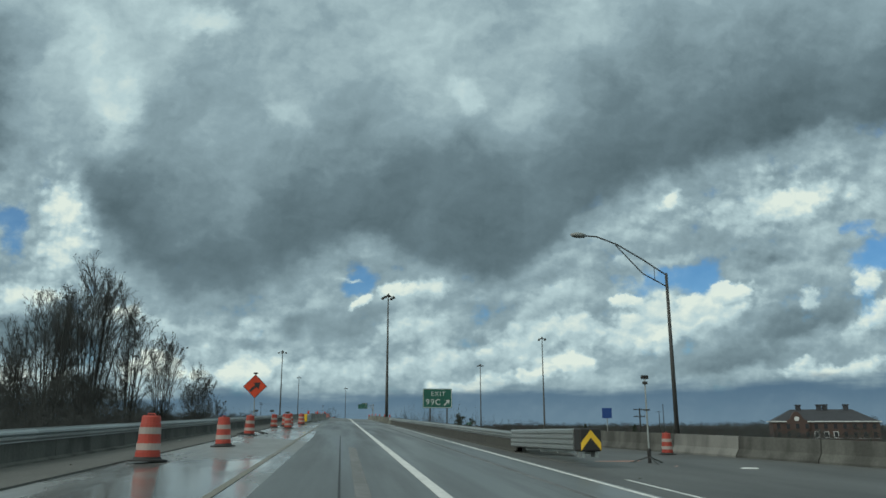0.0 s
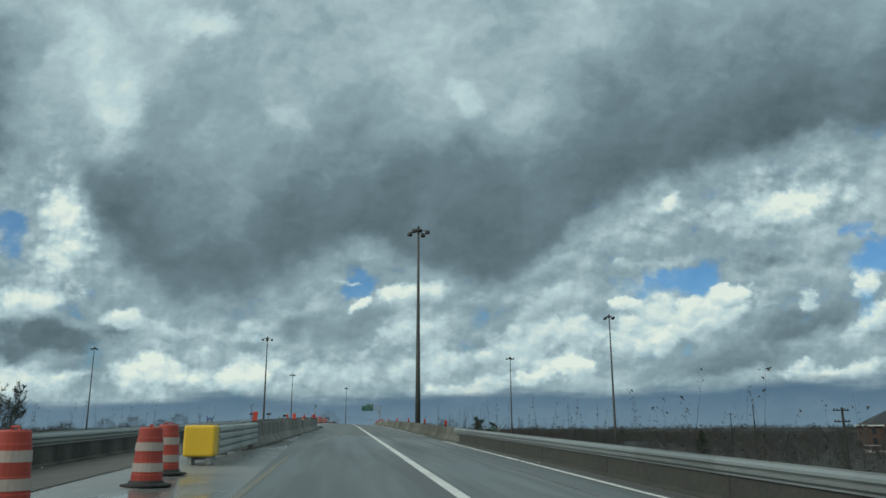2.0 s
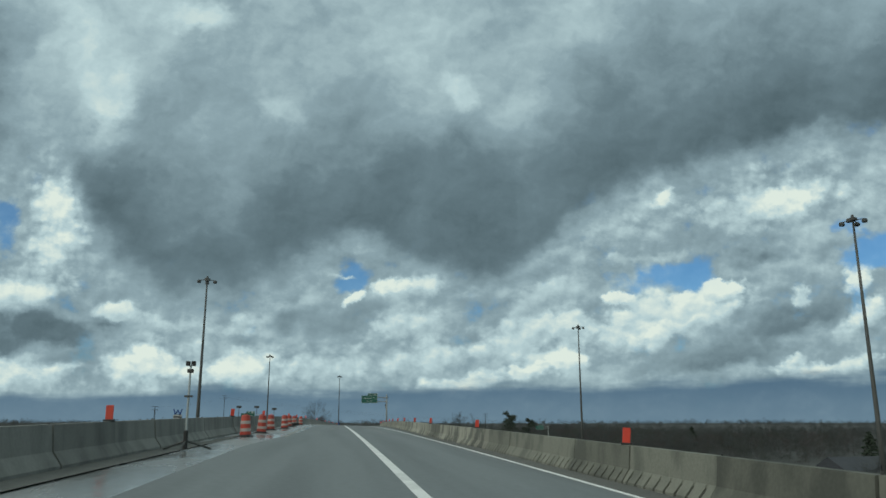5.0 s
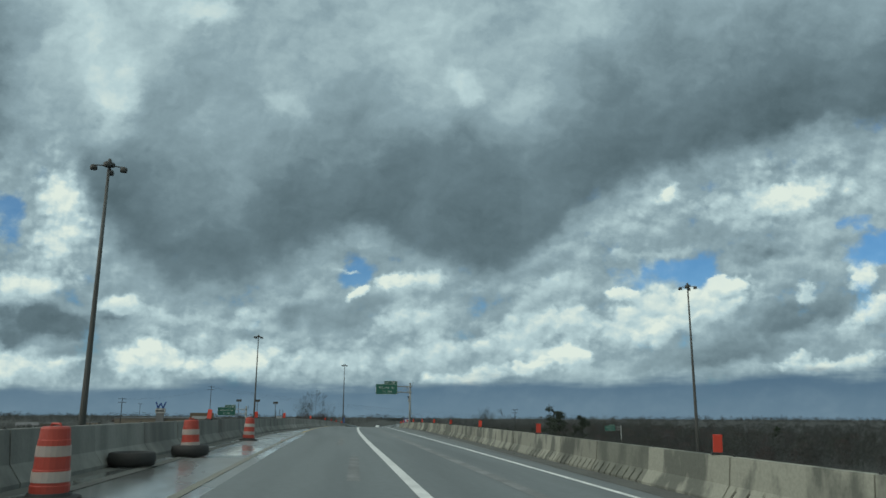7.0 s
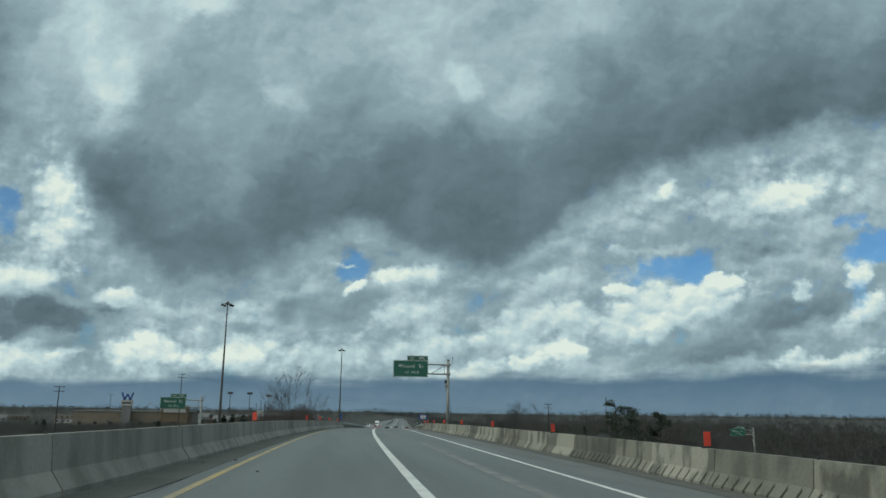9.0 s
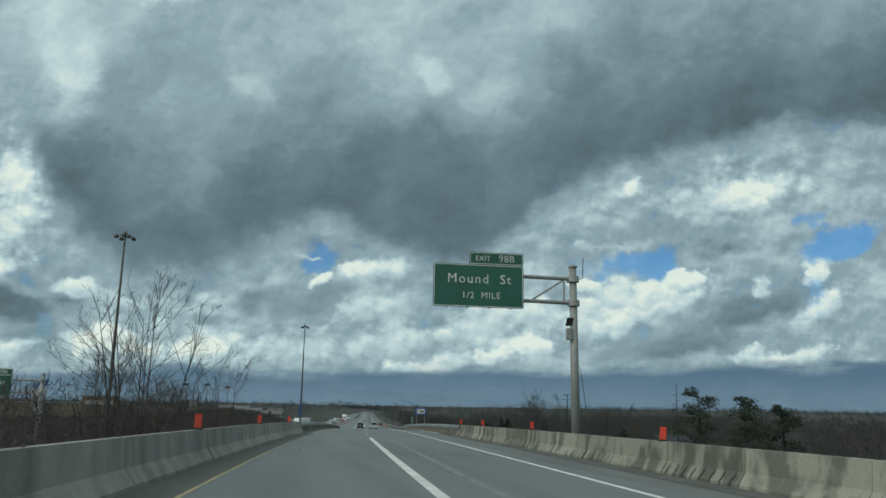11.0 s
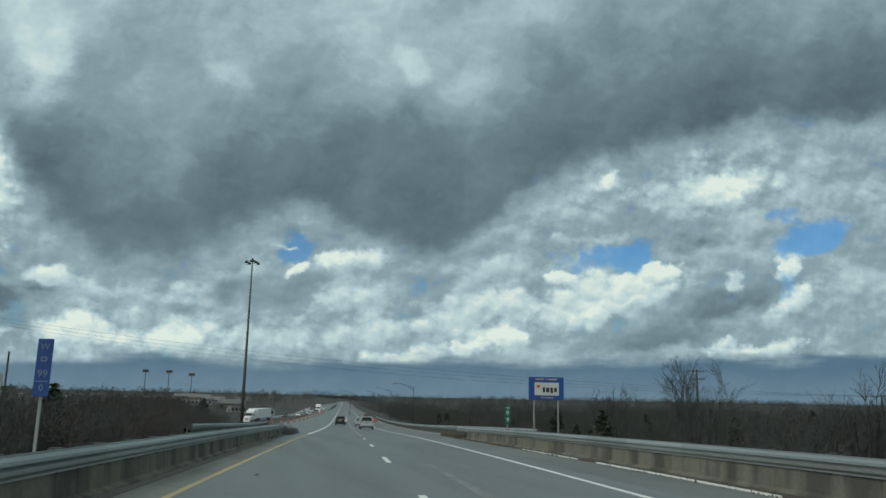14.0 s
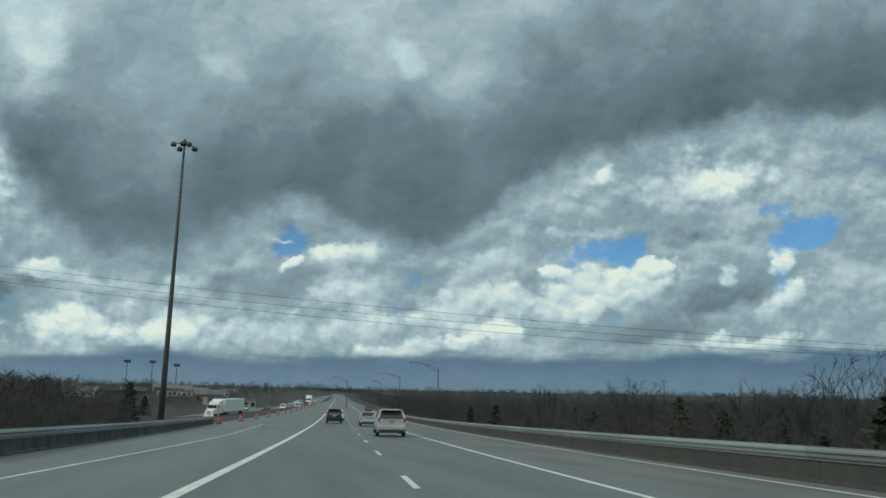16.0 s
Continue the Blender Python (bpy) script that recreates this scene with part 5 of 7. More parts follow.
def branching(rs, start, way, length, radius, level, out, twig, spread=0.55, keep=4):
    """Grow a limb: records tapered segments for the limbs and the twigs."""
    p, d = Vector(start), Vector(way).normalized()
    pts, rad = [p.copy()], [radius]
    steps = 4 if level < 2 else 3
    for k in range(steps):
        d = (d + Vector(rs.normal(0, 0.12, 3)) + Vector((0, 0, 0.06))).normalized()
        p = p + d * (length / steps)
        pts.append(p.copy())
        rad.append(radius * (1 - 0.55 * (k + 1) / steps))
    (out if level < 2 else twig).append((pts, rad))
    if level >= keep:
        return
    for k in range(rs.randint(3, 5) if level < 3 else rs.randint(2, 4)):
        f = rs.uniform(0.35, 1.0)
        i = min(int(f * steps), steps - 1)
        q = pts[i].lerp(pts[i + 1], f * steps - i)
        axis = Vector(rs.normal(0, 1, 3)).normalized()
        nd = (d + axis * spread * rs.uniform(0.7, 1.4)).normalized()
        branching(rs, q, nd, length * rs.uniform(0.5, 0.72), radius * rs.uniform(0.43, 0.57), level + 1, out, twig, spread, keep)


def limbs_mesh(name, limbs, sides, mat):
    verts, faces = [], []
    for pts, rad in limbs:
        first = len(verts)
        for i, p in enumerate(pts):
            d = (pts[min(i + 1, len(pts) - 1)] - pts[max(i - 1, 0)]).normalized()
            u = d.orthogonal().normalized()
            v = d.cross(u)
            for k in range(sides):
                a = 2 * math.pi * k / sides
                verts.append(p + (u * math.cos(a) + v * math.sin(a)) * rad[i])
        for i in range(len(pts) - 1):
            for k in range(sides):
                a, b = first + i * sides + k, first + i * sides + (k + 1) % sides
                faces.append((a, b, b + sides, a + sides))
    return mesh_of(name, verts, faces, mat)


def bare_tree(seed, x, y, h, label, stems=1, keep=4, spread=0.55, sink=0.1):
    rs = np.random.RandomState(seed)
    thing = empty("bare_tree", pose(x, y, ground_height(x, y) - sink), label, "tree", "bare trees")
    limbs, twig = [], []
    for k in range(stems):
        lean = Vector((rs.normal(0, 0.12 + 0.1 * (stems > 1)), rs.normal(0, 0.12 + 0.1 * (stems > 1)), 1))
        branching(rs, (rs.normal(0, 0.3) * (stems > 1), rs.normal(0, 0.3) * (stems > 1), 0), lean, h * 0.5, 0.024 * h / (1 + 0.6 * stems) + 0.015, 0, limbs, twig, spread, keep)
    for name, data, sides in (("trunk", limbs, 6), ("crown", twig, 3)):
        ob = new(name, limbs_mesh(name, data, sides, bark if name == "trunk" else twigs))
        ob.parent = thing
    return thing




def twiggy_tree(seed, x, y, h, r, label, stems=6, leafy=0.5, flare=0.35, low=0.22, fine=1.0, wide=False):
    """A leafless tree of many slim rising stems with layers of fine twigs and a few clinging dead leaves."""
    rs = np.random.RandomState(seed)
    thing = empty("bare_tree", pose(x, y, ground_height(x, y) - 0.1), label, "tree", "bare trees")

    def unit(v):
        return v / (np.linalg.norm(v, axis=1)[:, None] + 1e-9)

    def shoots(p0, p1, count, size, splay, f0):
        """Side shoots along limbs given by their ends."""
        i = np.repeat(np.arange(len(p0)), count)
        f = rs.uniform(f0, 1.0, len(i))
        foot = p0[i] + (p1 - p0)[i] * f[:, None]
        way = unit((p1 - p0)[i])
        side = unit(np.cross(way, rs.normal(0, 1, (len(i), 3))))
        way = unit(way + side * (splay * rs.uniform(0.5, 1.3, len(i)))[:, None] + np.array([0, 0, 0.22]))
        long_ = np.linalg.norm((p1 - p0)[i], axis=1) * size * rs.uniform(0.6, 1.25, len(i)) * (1.15 - 0.55 * f)
        return foot, foot + way * long_[:, None]

    def sticks(p0, p1, r0, r1, sides=3):
        d = unit(p1 - p0)
        u = unit(np.cross(d, np.array([0.31, 0.77, 0.55])))
        v = np.cross(d, u)
        rings = []
        for p, rad in ((p0, r0), (p1, r1)):
            rings.append([p + (u * math.cos(2.1 * k) + v * math.sin(2.1 * k)) * rad for k in range(sides)])
        out = []
        for k in range(sides):
            q = (k + 1) % sides
            out += [np.stack([rings[0][k], rings[0][q], rings[1][q]], 1), np.stack([rings[0][k], rings[1][q], rings[1][k]], 1)]
        return np.concatenate(out)

    a = rs.uniform(0, 2 * np.pi, stems)
    reach = r * 0.62 * np.sqrt(rs.uniform(0.05, 1, stems))
    foot = np.stack([0.12 * reach * np.cos(a), 0.12 * reach * np.sin(a), np.zeros(stems)], 1)
    knee = foot + np.stack([flare * reach * np.cos(a), flare * reach * np.sin(a), h * rs.uniform(0.28, 0.4, stems)], 1)
    tip = np.stack([reach * np.cos(a), reach * np.sin(a), h * (0.98 - 0.3 * (reach / r) ** 2) * rs.uniform(0.86, 1.0, stems)], 1)
    t0, t1 = 0.008 * h, 0.005 * h
    part_mesh = mesh_from_tris("trunk", [sticks(foot, knee, t0, t1, 3), sticks(knee, tip, t1, 0.0012 * h, 3)], bark)
    a0, a1 = shoots(knee, tip, 8, 0.62, 1.05, 0.0) if wide else shoots(knee, tip, 11, 0.42, 0.62, 0.0)
    b0, b1 = shoots(foot, knee, 3, 0.6, 0.8, low * 2)
    a0, a1 = np.concatenate([a0, b0]), np.concatenate([a1, b1])
    c0, c1 = shoots(a0, a1, 6 if wide else 7, 0.5, 0.9 if wide else 0.7, 0.15)
    d0, d1 = shoots(c0, c1, 3 if wide else 4, 0.55, 0.9, 0.2)
    tris = [sticks(a0, a1, 0.0022 * h, 0.0010 * h), sticks(c0, c1, 0.0012 * h * fine, 0.0006 * h), sticks(d0, d1, 0.0008 * h * fine, 0.0004 * h)]
    if leafy:
        pick = rs.uniform(0, 1, len(d1)) < leafy
        c = d1[pick] + rs.normal(0, 0.02, (pick.sum(), 3))
        u, v = rs.normal(0, 0.035, c.shape), rs.normal(0, 0.035, c.shape)
        tris.append(np.stack([c - u, c + v, c + u], 1))
    for name, me in (("trunk", part_mesh), ("crown", mesh_from_tris("crown", tris, twigs))):
        ob = new(name, me)
        ob.parent = thing
    return thing


for k, (x, y, h, r, st) in enumerate(((-14.5, 69.5, 10.2, 3.2, 8), (-17.0, 70.5, 9.6, 2.8, 7), (-12.8, 71.5, 8.4, 2.6, 8), (-18.6, 70, 7.6, 2.4, 6), (-14.6, 70.2, 11.6, 1.6, 3), (-15.6, 66.5, 8.6, 2.4, 7), (-20.5, 74, 7.0, 2.2, 5),
                                      (-10.4, 69.5, 6.4, 1.5, 8), (-9.9, 79.3, 4.8, 1.8, 9), (-10.8, 81.5, 3.8, 1.4, 6), (-12.4, 106, 3.4, 1.3, 4), (-15.0, 113, 3.6, 1.4, 4))):
    twiggy_tree(20 + k, x, y, h, r, "bare many-stemmed tree with a few dead leaves behind the guardrail", st, 0.4, 0.4, 0.22, 0.75)
twiggy_tree(40, -3.7, 345.6, 7.0, 3.6, "large bare spreading tree behind the concrete barrier", 7, 0.0, 0.5, 0.2, 0.7, True)
twiggy_tree(41, -1.2, 346.6, 4.4, 3.0, "low leaning bare tree behind the concrete barrier", 3, 0.03, 0.7, 0.2, 0.7, True)
hill = [(x, y, h) for x, y, h in scatter(12, 2200, -110, 6, 468, 660, 4.6, 6.0, 8) if x - 11.7 < -0.135 * (y - 441) and x < -16 + 0.08 * (y - 468)]
woods("woodland", 12, hill, "dark scrubby rise beside the merging lane", twigs, 150, 0.005)
rise = np.random.RandomState(17)
brush = []
for _ in range(620):
    y, d = rise.uniform(456, 560), 27 * rise.uniform(0.02, 1) ** 1.3
    o = along([(446, -10.2), (470, -11.0), (485, -11.9), (540, -14.8), (560, -16)], y) - 1.6 - d
    if y > 522 and d < 9:
        continue
    brush.append((road_x(y) + o, y, min(1.7 + 0.34 * d, 7.2) * rise.uniform(0.75, 1.1)))
for kind, mat in enumerate((twigs, red_twigs)):
    woods("roadside_brush", 17 + 100 * kind, brush[kind::2], "dense dark brush rising behind the old guardrail", mat, 210, 0.0045)
clump = np.random.RandomState(13)
woods("brush_clump", 13, [(*at(y, o)[:2], h) for y, o, h in ((clump.uniform(454.5, 462.5), clump.uniform(-7.8, -5.0), clump.uniform(0.8, 1.45)) for _ in range(120))], "dark dead brush at the end of the guardrail", twigs, 260, 0.006)
twiggy_tree(42, -5.8, 348.5, 5.4, 2.2, "bare tree behind the concrete barrier", 4, 0.0, 0.5, 0.2, 0.7, True)
twiggy_tree(58, 56.0, 477.0, 14.2, 7.2, "wide bare spreading tree standing above the woods", 6, 0.0, 0.6, 0.3, 1.2, True)
twiggy_tree(59, 49.5, 472.0, 11.0, 4.6, "wide bare spreading tree standing above the woods", 4, 0.0, 0.6, 0.3, 1.2, True)
woods("roadside_brush", 11, scatter(11, 460, -22, -1.2, 326, 380, 3.4, 4.8, 0.5), "dense dry brush behind the concrete barrier", red_twigs, 300, 0.0022)
for k, (x, y, h) in enumerate(((66, 560, 12), (76, 545, 11), (96, 540, 14), (108, 560, 15), (84, 520, 12), (118, 530, 14), (88, 620, 12))):
    bare_tree(60 + k, x, y, h, "bare spreading winter tree beside the woods", 2, 4, 0.55)
for k, (x, y, h, r, st) in enumerate(((52, 530, 9.6, 3.4, 4), (56, 502, 11.0, 5.0, 5), (63, 520, 9.5, 4.2, 6), (70, 532, 9.2, 4.0, 6), (47, 545, 8.2, 2.6, 4), (40.5, 436, 9.8, 3.2, 4), (46.0, 447, 9.0, 3.4, 4), (31.5, 408, 8.6, 2.6, 5), (38.5, 415, 9.0, 2.4, 4), (58, 454, 9.4, 3.6, 5))):
    twiggy_tree(160 + k, x, y, h, r, "bare spreading winter tree above the woods", st, 0.0, 0.5, 0.3, 1.4, True)

thicket = np.random.RandomState(10)
grown = [(thicket.uniform(-19, -12.4), thicket.uniform(62, 73), thicket.uniform(2.6, 5.0)) for _ in range(34)] + [(thicket.normal(-12.9, 0.6), thicket.normal(77.5, 2.2), thicket.uniform(2.2, 3.4)) for _ in range(7)]
grown += [(thicket.normal(-11.6, 0.5), thicket.normal(86, 3.5), thicket.uniform(1.6, 2.4)) for _ in range(6)] + [(thicket.uniform(-24, -11), thicket.uniform(86, 150), thicket.uniform(1.5, 2.6)) for _ in range(60)]
woods("thicket", 10, grown, "dense leafless thicket behind the guardrail", twigs, 800, 0.0028)

green_needles = material("dark_evergreen_needles", (0.028, 0.042, 0.026), 0.9, grain=3, amount=0.4, second=(0.018, 0.028, 0.02), patch=0.4)


def conifer(seed, x, y, h, r, label, ragged=0.5):
    rs = np.random.RandomState(seed)
    thing = empty("evergreen_tree", pose(x, y, ground_height(x, y) - 0.1), label, "tree", "evergreens")
    part("trunk", tube([(0, 0, 0), (0, 0, h * 0.95)], [0.03 * h, 0.008 * h], 6), bark, thing)
    n = 1500
    f = rs.uniform(0.08, 1, n)
    whorl = np.round(f * 11) / 11 + rs.normal(0, 0.015, n)
    reach = r * (1 - whorl) ** 0.75 * (1 + ragged * np.sin(whorl * 40 + seed) * 0.4) * np.sqrt(rs.uniform(0.05, 1, n))
    a = rs.uniform(0, 2 * np.pi, n)
    c = np.stack([reach * np.cos(a), reach * np.sin(a), whorl * h - 0.12 * reach], 1)
    u = rs.normal(0, 1, (n, 3)) * [1, 1, 0.35]
    v = rs.normal(0, 1, (n, 3)) * [1, 1, 0.35]
    s_ = h * 0.035
    ob = new("crown", mesh_from_tris("crown", [np.stack([c - u * s_, c + v * s_, c + u * s_ + [0, 0, s_]], 1)], green_needles))
    ob.parent = thing
    return thing


for k, (x, y, h, r) in enumerate(((60, 560, 7.5, 2.2), (92, 560, 9.0, 2.4), (105, 600, 9.5, 2.6), (74, 600, 8.0, 2.2),
                                  (52, 600, 7.0, 2.0), (-14.0, 640, 6.0, 1.9), (-48, 560, 4.0, 1.6), (-30, 580, 5, 2), (110, 300, 10, 3.2), (130, 420, 10, 3.2), (-90, 520, 7, 2.3), (-95, 528, 6, 2), (88, 520, 9, 2.4), (120, 540, 11, 2.8),
                                  (52, 515, 8.6, 2.1), (54, 510, 7.4, 1.8), (54.6, 506, 6.6, 1.2), (53, 498, 10.2, 2.9), (45, 560, 6.4, 1.6), (51, 563, 6.0, 1.5), (63, 541, 10.4, 2.2), (47.5, 418, 9.6, 3.0), (52, 436, 7.6, 2.2), (-30, 470, 7.4, 3.0), (-27.5, 474, 6.4, 2.4), (-46, 478, 6.6, 2.6), (-33, 520, 7.0, 2.2),
                                  (-21, 420, 8.6, 1.8), (-19.4, 421, 9.0, 1.7), (-22, 440, 8.0, 2.2), (-20.5, 450, 8.8, 3.4), (-18.0, 452.5, 8.2, 2.8), (-10.5, 470, 8.4, 2.4), (-6.8, 575, 8.4, 2.6))):
    conifer(100 + k, x, y, 0.75 * h, 0.9 * r, "dark evergreen tree among bare woods")


def pine(seed, x, y, h, r, label):
    """An open-grown pine: flat needle clumps held out on a bare trunk."""
    rs = np.random.RandomState(seed)
    thing = empty("pine_tree", pose(x, y, ground_height(x, y) - 0.1), label, "tree", "evergreens")
    part("trunk", tube([(0, 0, 0), (0.2, 0.1, h * 0.5), (0, 0, h * 0.96)], [0.02 * h, 0.014 * h, 0.004 * h], 7), bark, thing)
    tris = []
    for k in range(26):
        f = 0.35 + 0.63 * (k + rs.uniform(0, 1)) / 26
        a, d = rs.uniform(0, 2 * math.pi), r * (1.05 - f) ** 0.45 * rs.uniform(0.25, 1.0)
        c = np.array([d * math.cos(a), d * math.sin(a), f * h])
        if d > 0.4:
            part("limb", tube([(0, 0, f * h - 0.4 * d), tuple(c)], [0.006 * h, 0.002 * h], 5), bark, thing)
        n = 210
        q = rs.normal(0, 1, (n, 3))
        q /= np.linalg.norm(q, axis=1)[:, None]
        q = c + q * np.array([0.3 * r, 0.3 * r, 0.13 * r]) * rs.uniform(0.3, 1, (n, 1)) * rs.uniform(0.7, 1.3)
        u, v = rs.normal(0, 0.09, (n, 3)), rs.normal(0, 0.09, (n, 3))
        tris.append(np.stack([q - u, q + v, q + u], 1))
    ob = new("crown", mesh_from_tris("crown", tris, green_needles))
    ob.parent = thing
    return thing


pine(200, 63.1, 424.7, 13.4, 4.6, "dark bushy pine standing above bare woods")
pine(201, 59.0, 406, 12.0, 4.2, "dark bushy pine standing above bare woods")
pine(202, 66.5, 409, 11.0, 3.8, "dark bushy pine standing above bare woods")


def dead_spruce(x, y, h):
    rs = np.random.RandomState(77)
    thing = empty("dead_spruce", pose(x, y, ground_height(x, y) - 0.1), "thin dead spruce with short bare branches", "tree")
    part("trunk", tube([(0, 0, 0), (0, 0, h)], [0.14, 0.03], 7), bark, thing)
    for k in range(34):
        f, a = 0.45 + 0.54 * k / 34, rs.uniform(0, 2 * math.pi)
        d = 2.6 * (1.04 - f) + rs.uniform(0.1, 0.4)
        part("branch", tube([(0, 0, f * h), (d * math.cos(a), d * math.sin(a), f * h - 0.25 * d)], [0.035, 0.012], 4), bark, thing)
    return thing


dead_spruce(64.4, 434, 14.5)


def weeds(seed, count, x0, x1, y0, y1, h0, h1):
    """Tall dry weed stalks with dark ragged leaf tips."""
    rs = np.random.RandomState(seed)
    tris = []
    for _ in range(count):
        x, y = rs.uniform(x0, x1), rs.uniform(y0, y1)
        z, h = ground_height(x, y), rs.uniform(h0, h1)
        lean = rs.normal(0, 0.12, 2)
        top = np.array([x + lean[0] * h, y + lean[1] * h, z + h])
        foot = np.array([x, y, z])
        w = np.array([0.012, 0, 0])
        tris.append(np.array([[foot - w, foot + w, top], [foot - w[[1, 0, 2]], foot + w[[1, 0, 2]], top]]))
        n = rs.randint(14, 30)
        f = rs.uniform(0.4, 1, n)[:, None]
        c = foot + (top - foot) * f + rs.normal(0, 0.06, (n, 3))
        u, v = rs.normal(0, 0.025, (n, 3)), rs.normal(0, 0.025, (n, 3))
        tris.append(np.stack([c - u, c + v, c + u], 1))
    return tagged(new("tall_weeds", mesh_from_tris("tall_weeds", tris, weed_mat)), "tall dry weeds with dark ragged seed heads", "weeds", kind="stuff")


weed_mat = material("dry_weeds", (0.05, 0.052, 0.046), 0.95, grain=2, amount=0.4, patch=0.3)
weeds(30, 460, 8, 22, 80, 160, 1.6, 3.3)
weeds(31, 160, -24, -11, 60, 170, 1.8, 3.2)

dry_grass = material("dry_verge_grass", (0.075, 0.065, 0.045), 0.95, grain=3, amount=0.4, second=(0.045, 0.042, 0.034), patch=0.7)


def grass(seed, count, y0, y1, off0, off1, h):
    rs = np.random.RandomState(seed)
    tris = []
    for _ in range(count):
        y, o = rs.uniform(y0, y1), rs.uniform(off0, off1)
        p_ = np.array(at(y, o, -0.02))
        d = rs.normal(0, 0.3, 3) * h
        d[2] = rs.uniform(0.4, 1.0) * h
        w = rs.normal(0, 1, 3) * [1, 1, 0] * 0.02
        tris.append(np.array([[p_ - w, p_ + w, p_ + d]]))
    return tagged(new("verge_grass", mesh_from_tris("verge_grass", tris, dry_grass)), "dry yellowed grass along the guardrail", "grass", kind="stuff")


tagged(ribbon("verge_grass_strip", 374, 458, [(374, 6.35), (400, 6.5), (448, 6.65), (458, 8.4)], [(374, 9.0), (458, 9.2)], dry_grass, 0.014, 4, 0.3, 3), "dry grass strip under the guardrail", "verge", kind="structure")
grass(50, 2500, 376, 452, 6.35, 6.75, 0.09)
grass(52, 1800, 452, 462, 6.7, 8.6, 0.3)
for y0, y1 in ((381, 386.5), (387.2, 393), (394, 397.5), (398.3, 409), (411, 421), (423, 431)):
    tagged(ribbon("edging_strip", y0, y1, [(374, 6.22), (400, 6.38), (448, 6.55)], [(374, 6.3), (400, 6.46), (448, 6.63)], white_paint, 0.03, 2, 0.04), "broken pale edging strip along the verge", "edging strip", "edging strips", "structure")
grass(51, 5000, 376, 450, -7.2, -5.4, 0.25)
tagged(ribbon("verge_gore", 46, 120, [(46, 5.3), (52, 4.9), (60, 4.8), (80, 4.6), (118, 4.4)], [(46, 6.0), (60, 8.0), (80, 8.0), (118, 7.0)], dirt_pave, 0.012, 4, 0.3, 3), "dark gritty bank under the dented guardrail", "verge", kind="structure")

# ================= banks under the rails =================


bank_earth = material("dark_bank_earth", (0.05, 0.052, 0.045), 0.95, grain=9, amount=0.4, second=(0.032, 0.033, 0.03), patch=1.2, bump=0.6)
parapet_concrete = material("stained_parapet_concrete", (0.092, 0.096, 0.086), 0.95, grain=12, amount=0.3, second=(0.045, 0.047, 0.042), patch=1.1, bump=0.4, patch_amount=0.95, stretch=(1, 1, 0.3), sharp=(0.42, 0.6))
verge_concrete = material("brown_stained_concrete", (0.135, 0.132, 0.105), 0.95, grain=12, amount=0.3, second=(0.055, 0.054, 0.046), patch=1.0, bump=0.4, patch_amount=0.95, stretch=(1, 1, 0.25), sharp=(0.44, 0.58))


def bank(name, table, y0, y1, side, height, mat, label):
    shape = [(0.28, -0.05), (0.5, height * 0.7), (1.0, height), (1.9, height * 0.9), (3.2, -0.3)]
    verts, faces = [], []
    count = int((y1 - y0) / 1.5)
    for i in range(count + 1):
        y = y0 + (y1 - y0) * i / count
        for k, (d, h) in enumerate(shape):
            bump = 0.10 * noise.noise((y * 0.7, d, 5)) + 0.06 * noise.noise((y * 2.3, d * 3, 2))
            ease = min(1.0, (y - y0 + 0.3) / 4.0, (y1 - y + 0.3) / 4.0)
            verts.append(at(y, along(table, y) + side * d, (h + bump * (0 < k < 4)) * ease if h > 0 else h))
    w = len(shape)
    faces = [(i * w + k, i * w + k + 1, (i + 1) * w + k + 1, (i + 1) * w + k) for i in range(count) for k in range(w - 1)]
    return tagged(new(name, mesh_of(name, verts, faces, mat)), label, "bank", kind="structure")




def parapet(name, table, y0, y1, side, height, label, mat=parapet_concrete):
    """A low stained concrete wall close behind the rail, cast in bays with open joints and a worn foot."""
    shape = [(-0.12, -0.06), (-0.10, 0.05), (0.02, 0.09), (0.045, height), (0.08, height + 0.03), (0.42, height), (0.5, -0.3)]
    stations, y = [], y0
    while y < y1 - 0.5:
        e = min(y + 6.1, y1)
        stations += [(y, 0.05), (y + 0.03, 0.0), (y + 2.0, 0.0), (y + 4.0, 0.0), (e - 0.03, 0.0), (e - 0.001, 0.05)]
        y = e
    verts = []
    for y, dent in stations:
        rough = 0.025 * noise.noise((y * 0.8, 3.0, side))
        for k, (d, h) in enumerate(shape):
            verts.append(at(y, along(table, y) + side * (d + dent), h + rough * (2 < k < 6) + 0.03 * noise.noise((y * 1.7, d, 8)) * (k < 2)))
    w = len(shape)
    faces = [(i * w + k, i * w + k + 1, (i + 1) * w + k + 1, (i + 1) * w + k) for i in range(len(stations) - 1) for k in range(w - 1)]
    return tagged(new(name, mesh_of(name, verts, faces, mat)), label, "parapet", kind="structure")


parapet("parapet_left", [(-30, -8.7), (136, -8.7)], -30, 136, -1, 0.54, "dark stained concrete parapet under the guardrail")
parapet("parapet_gore", [(52, 5.2), (66, 5.05), (80, 4.85), (100, 4.7), (119, 4.5)], 52.3, 118, 1, 0.54, "dark weedy concrete parapet under the dented guardrail", bank_earth)
bank("bank_gore", [(38, 5.2), (42, 5.1), (46, 5.3), (52, 5.2), (66, 5.1), (80, 4.9), (100, 4.75), (119, 4.6)], 51, 118, 1, 0.42, bank_earth, "dark earth bank with dead weeds behind the guardrail")
parapet("parapet_verge", [(371, 6.75), (400, 7.0), (430, 7.05), (453.5, 7.06)], 372.5, 449.5, 1, 0.5, "stained brownish concrete parapet under the guardrail", verge_concrete)
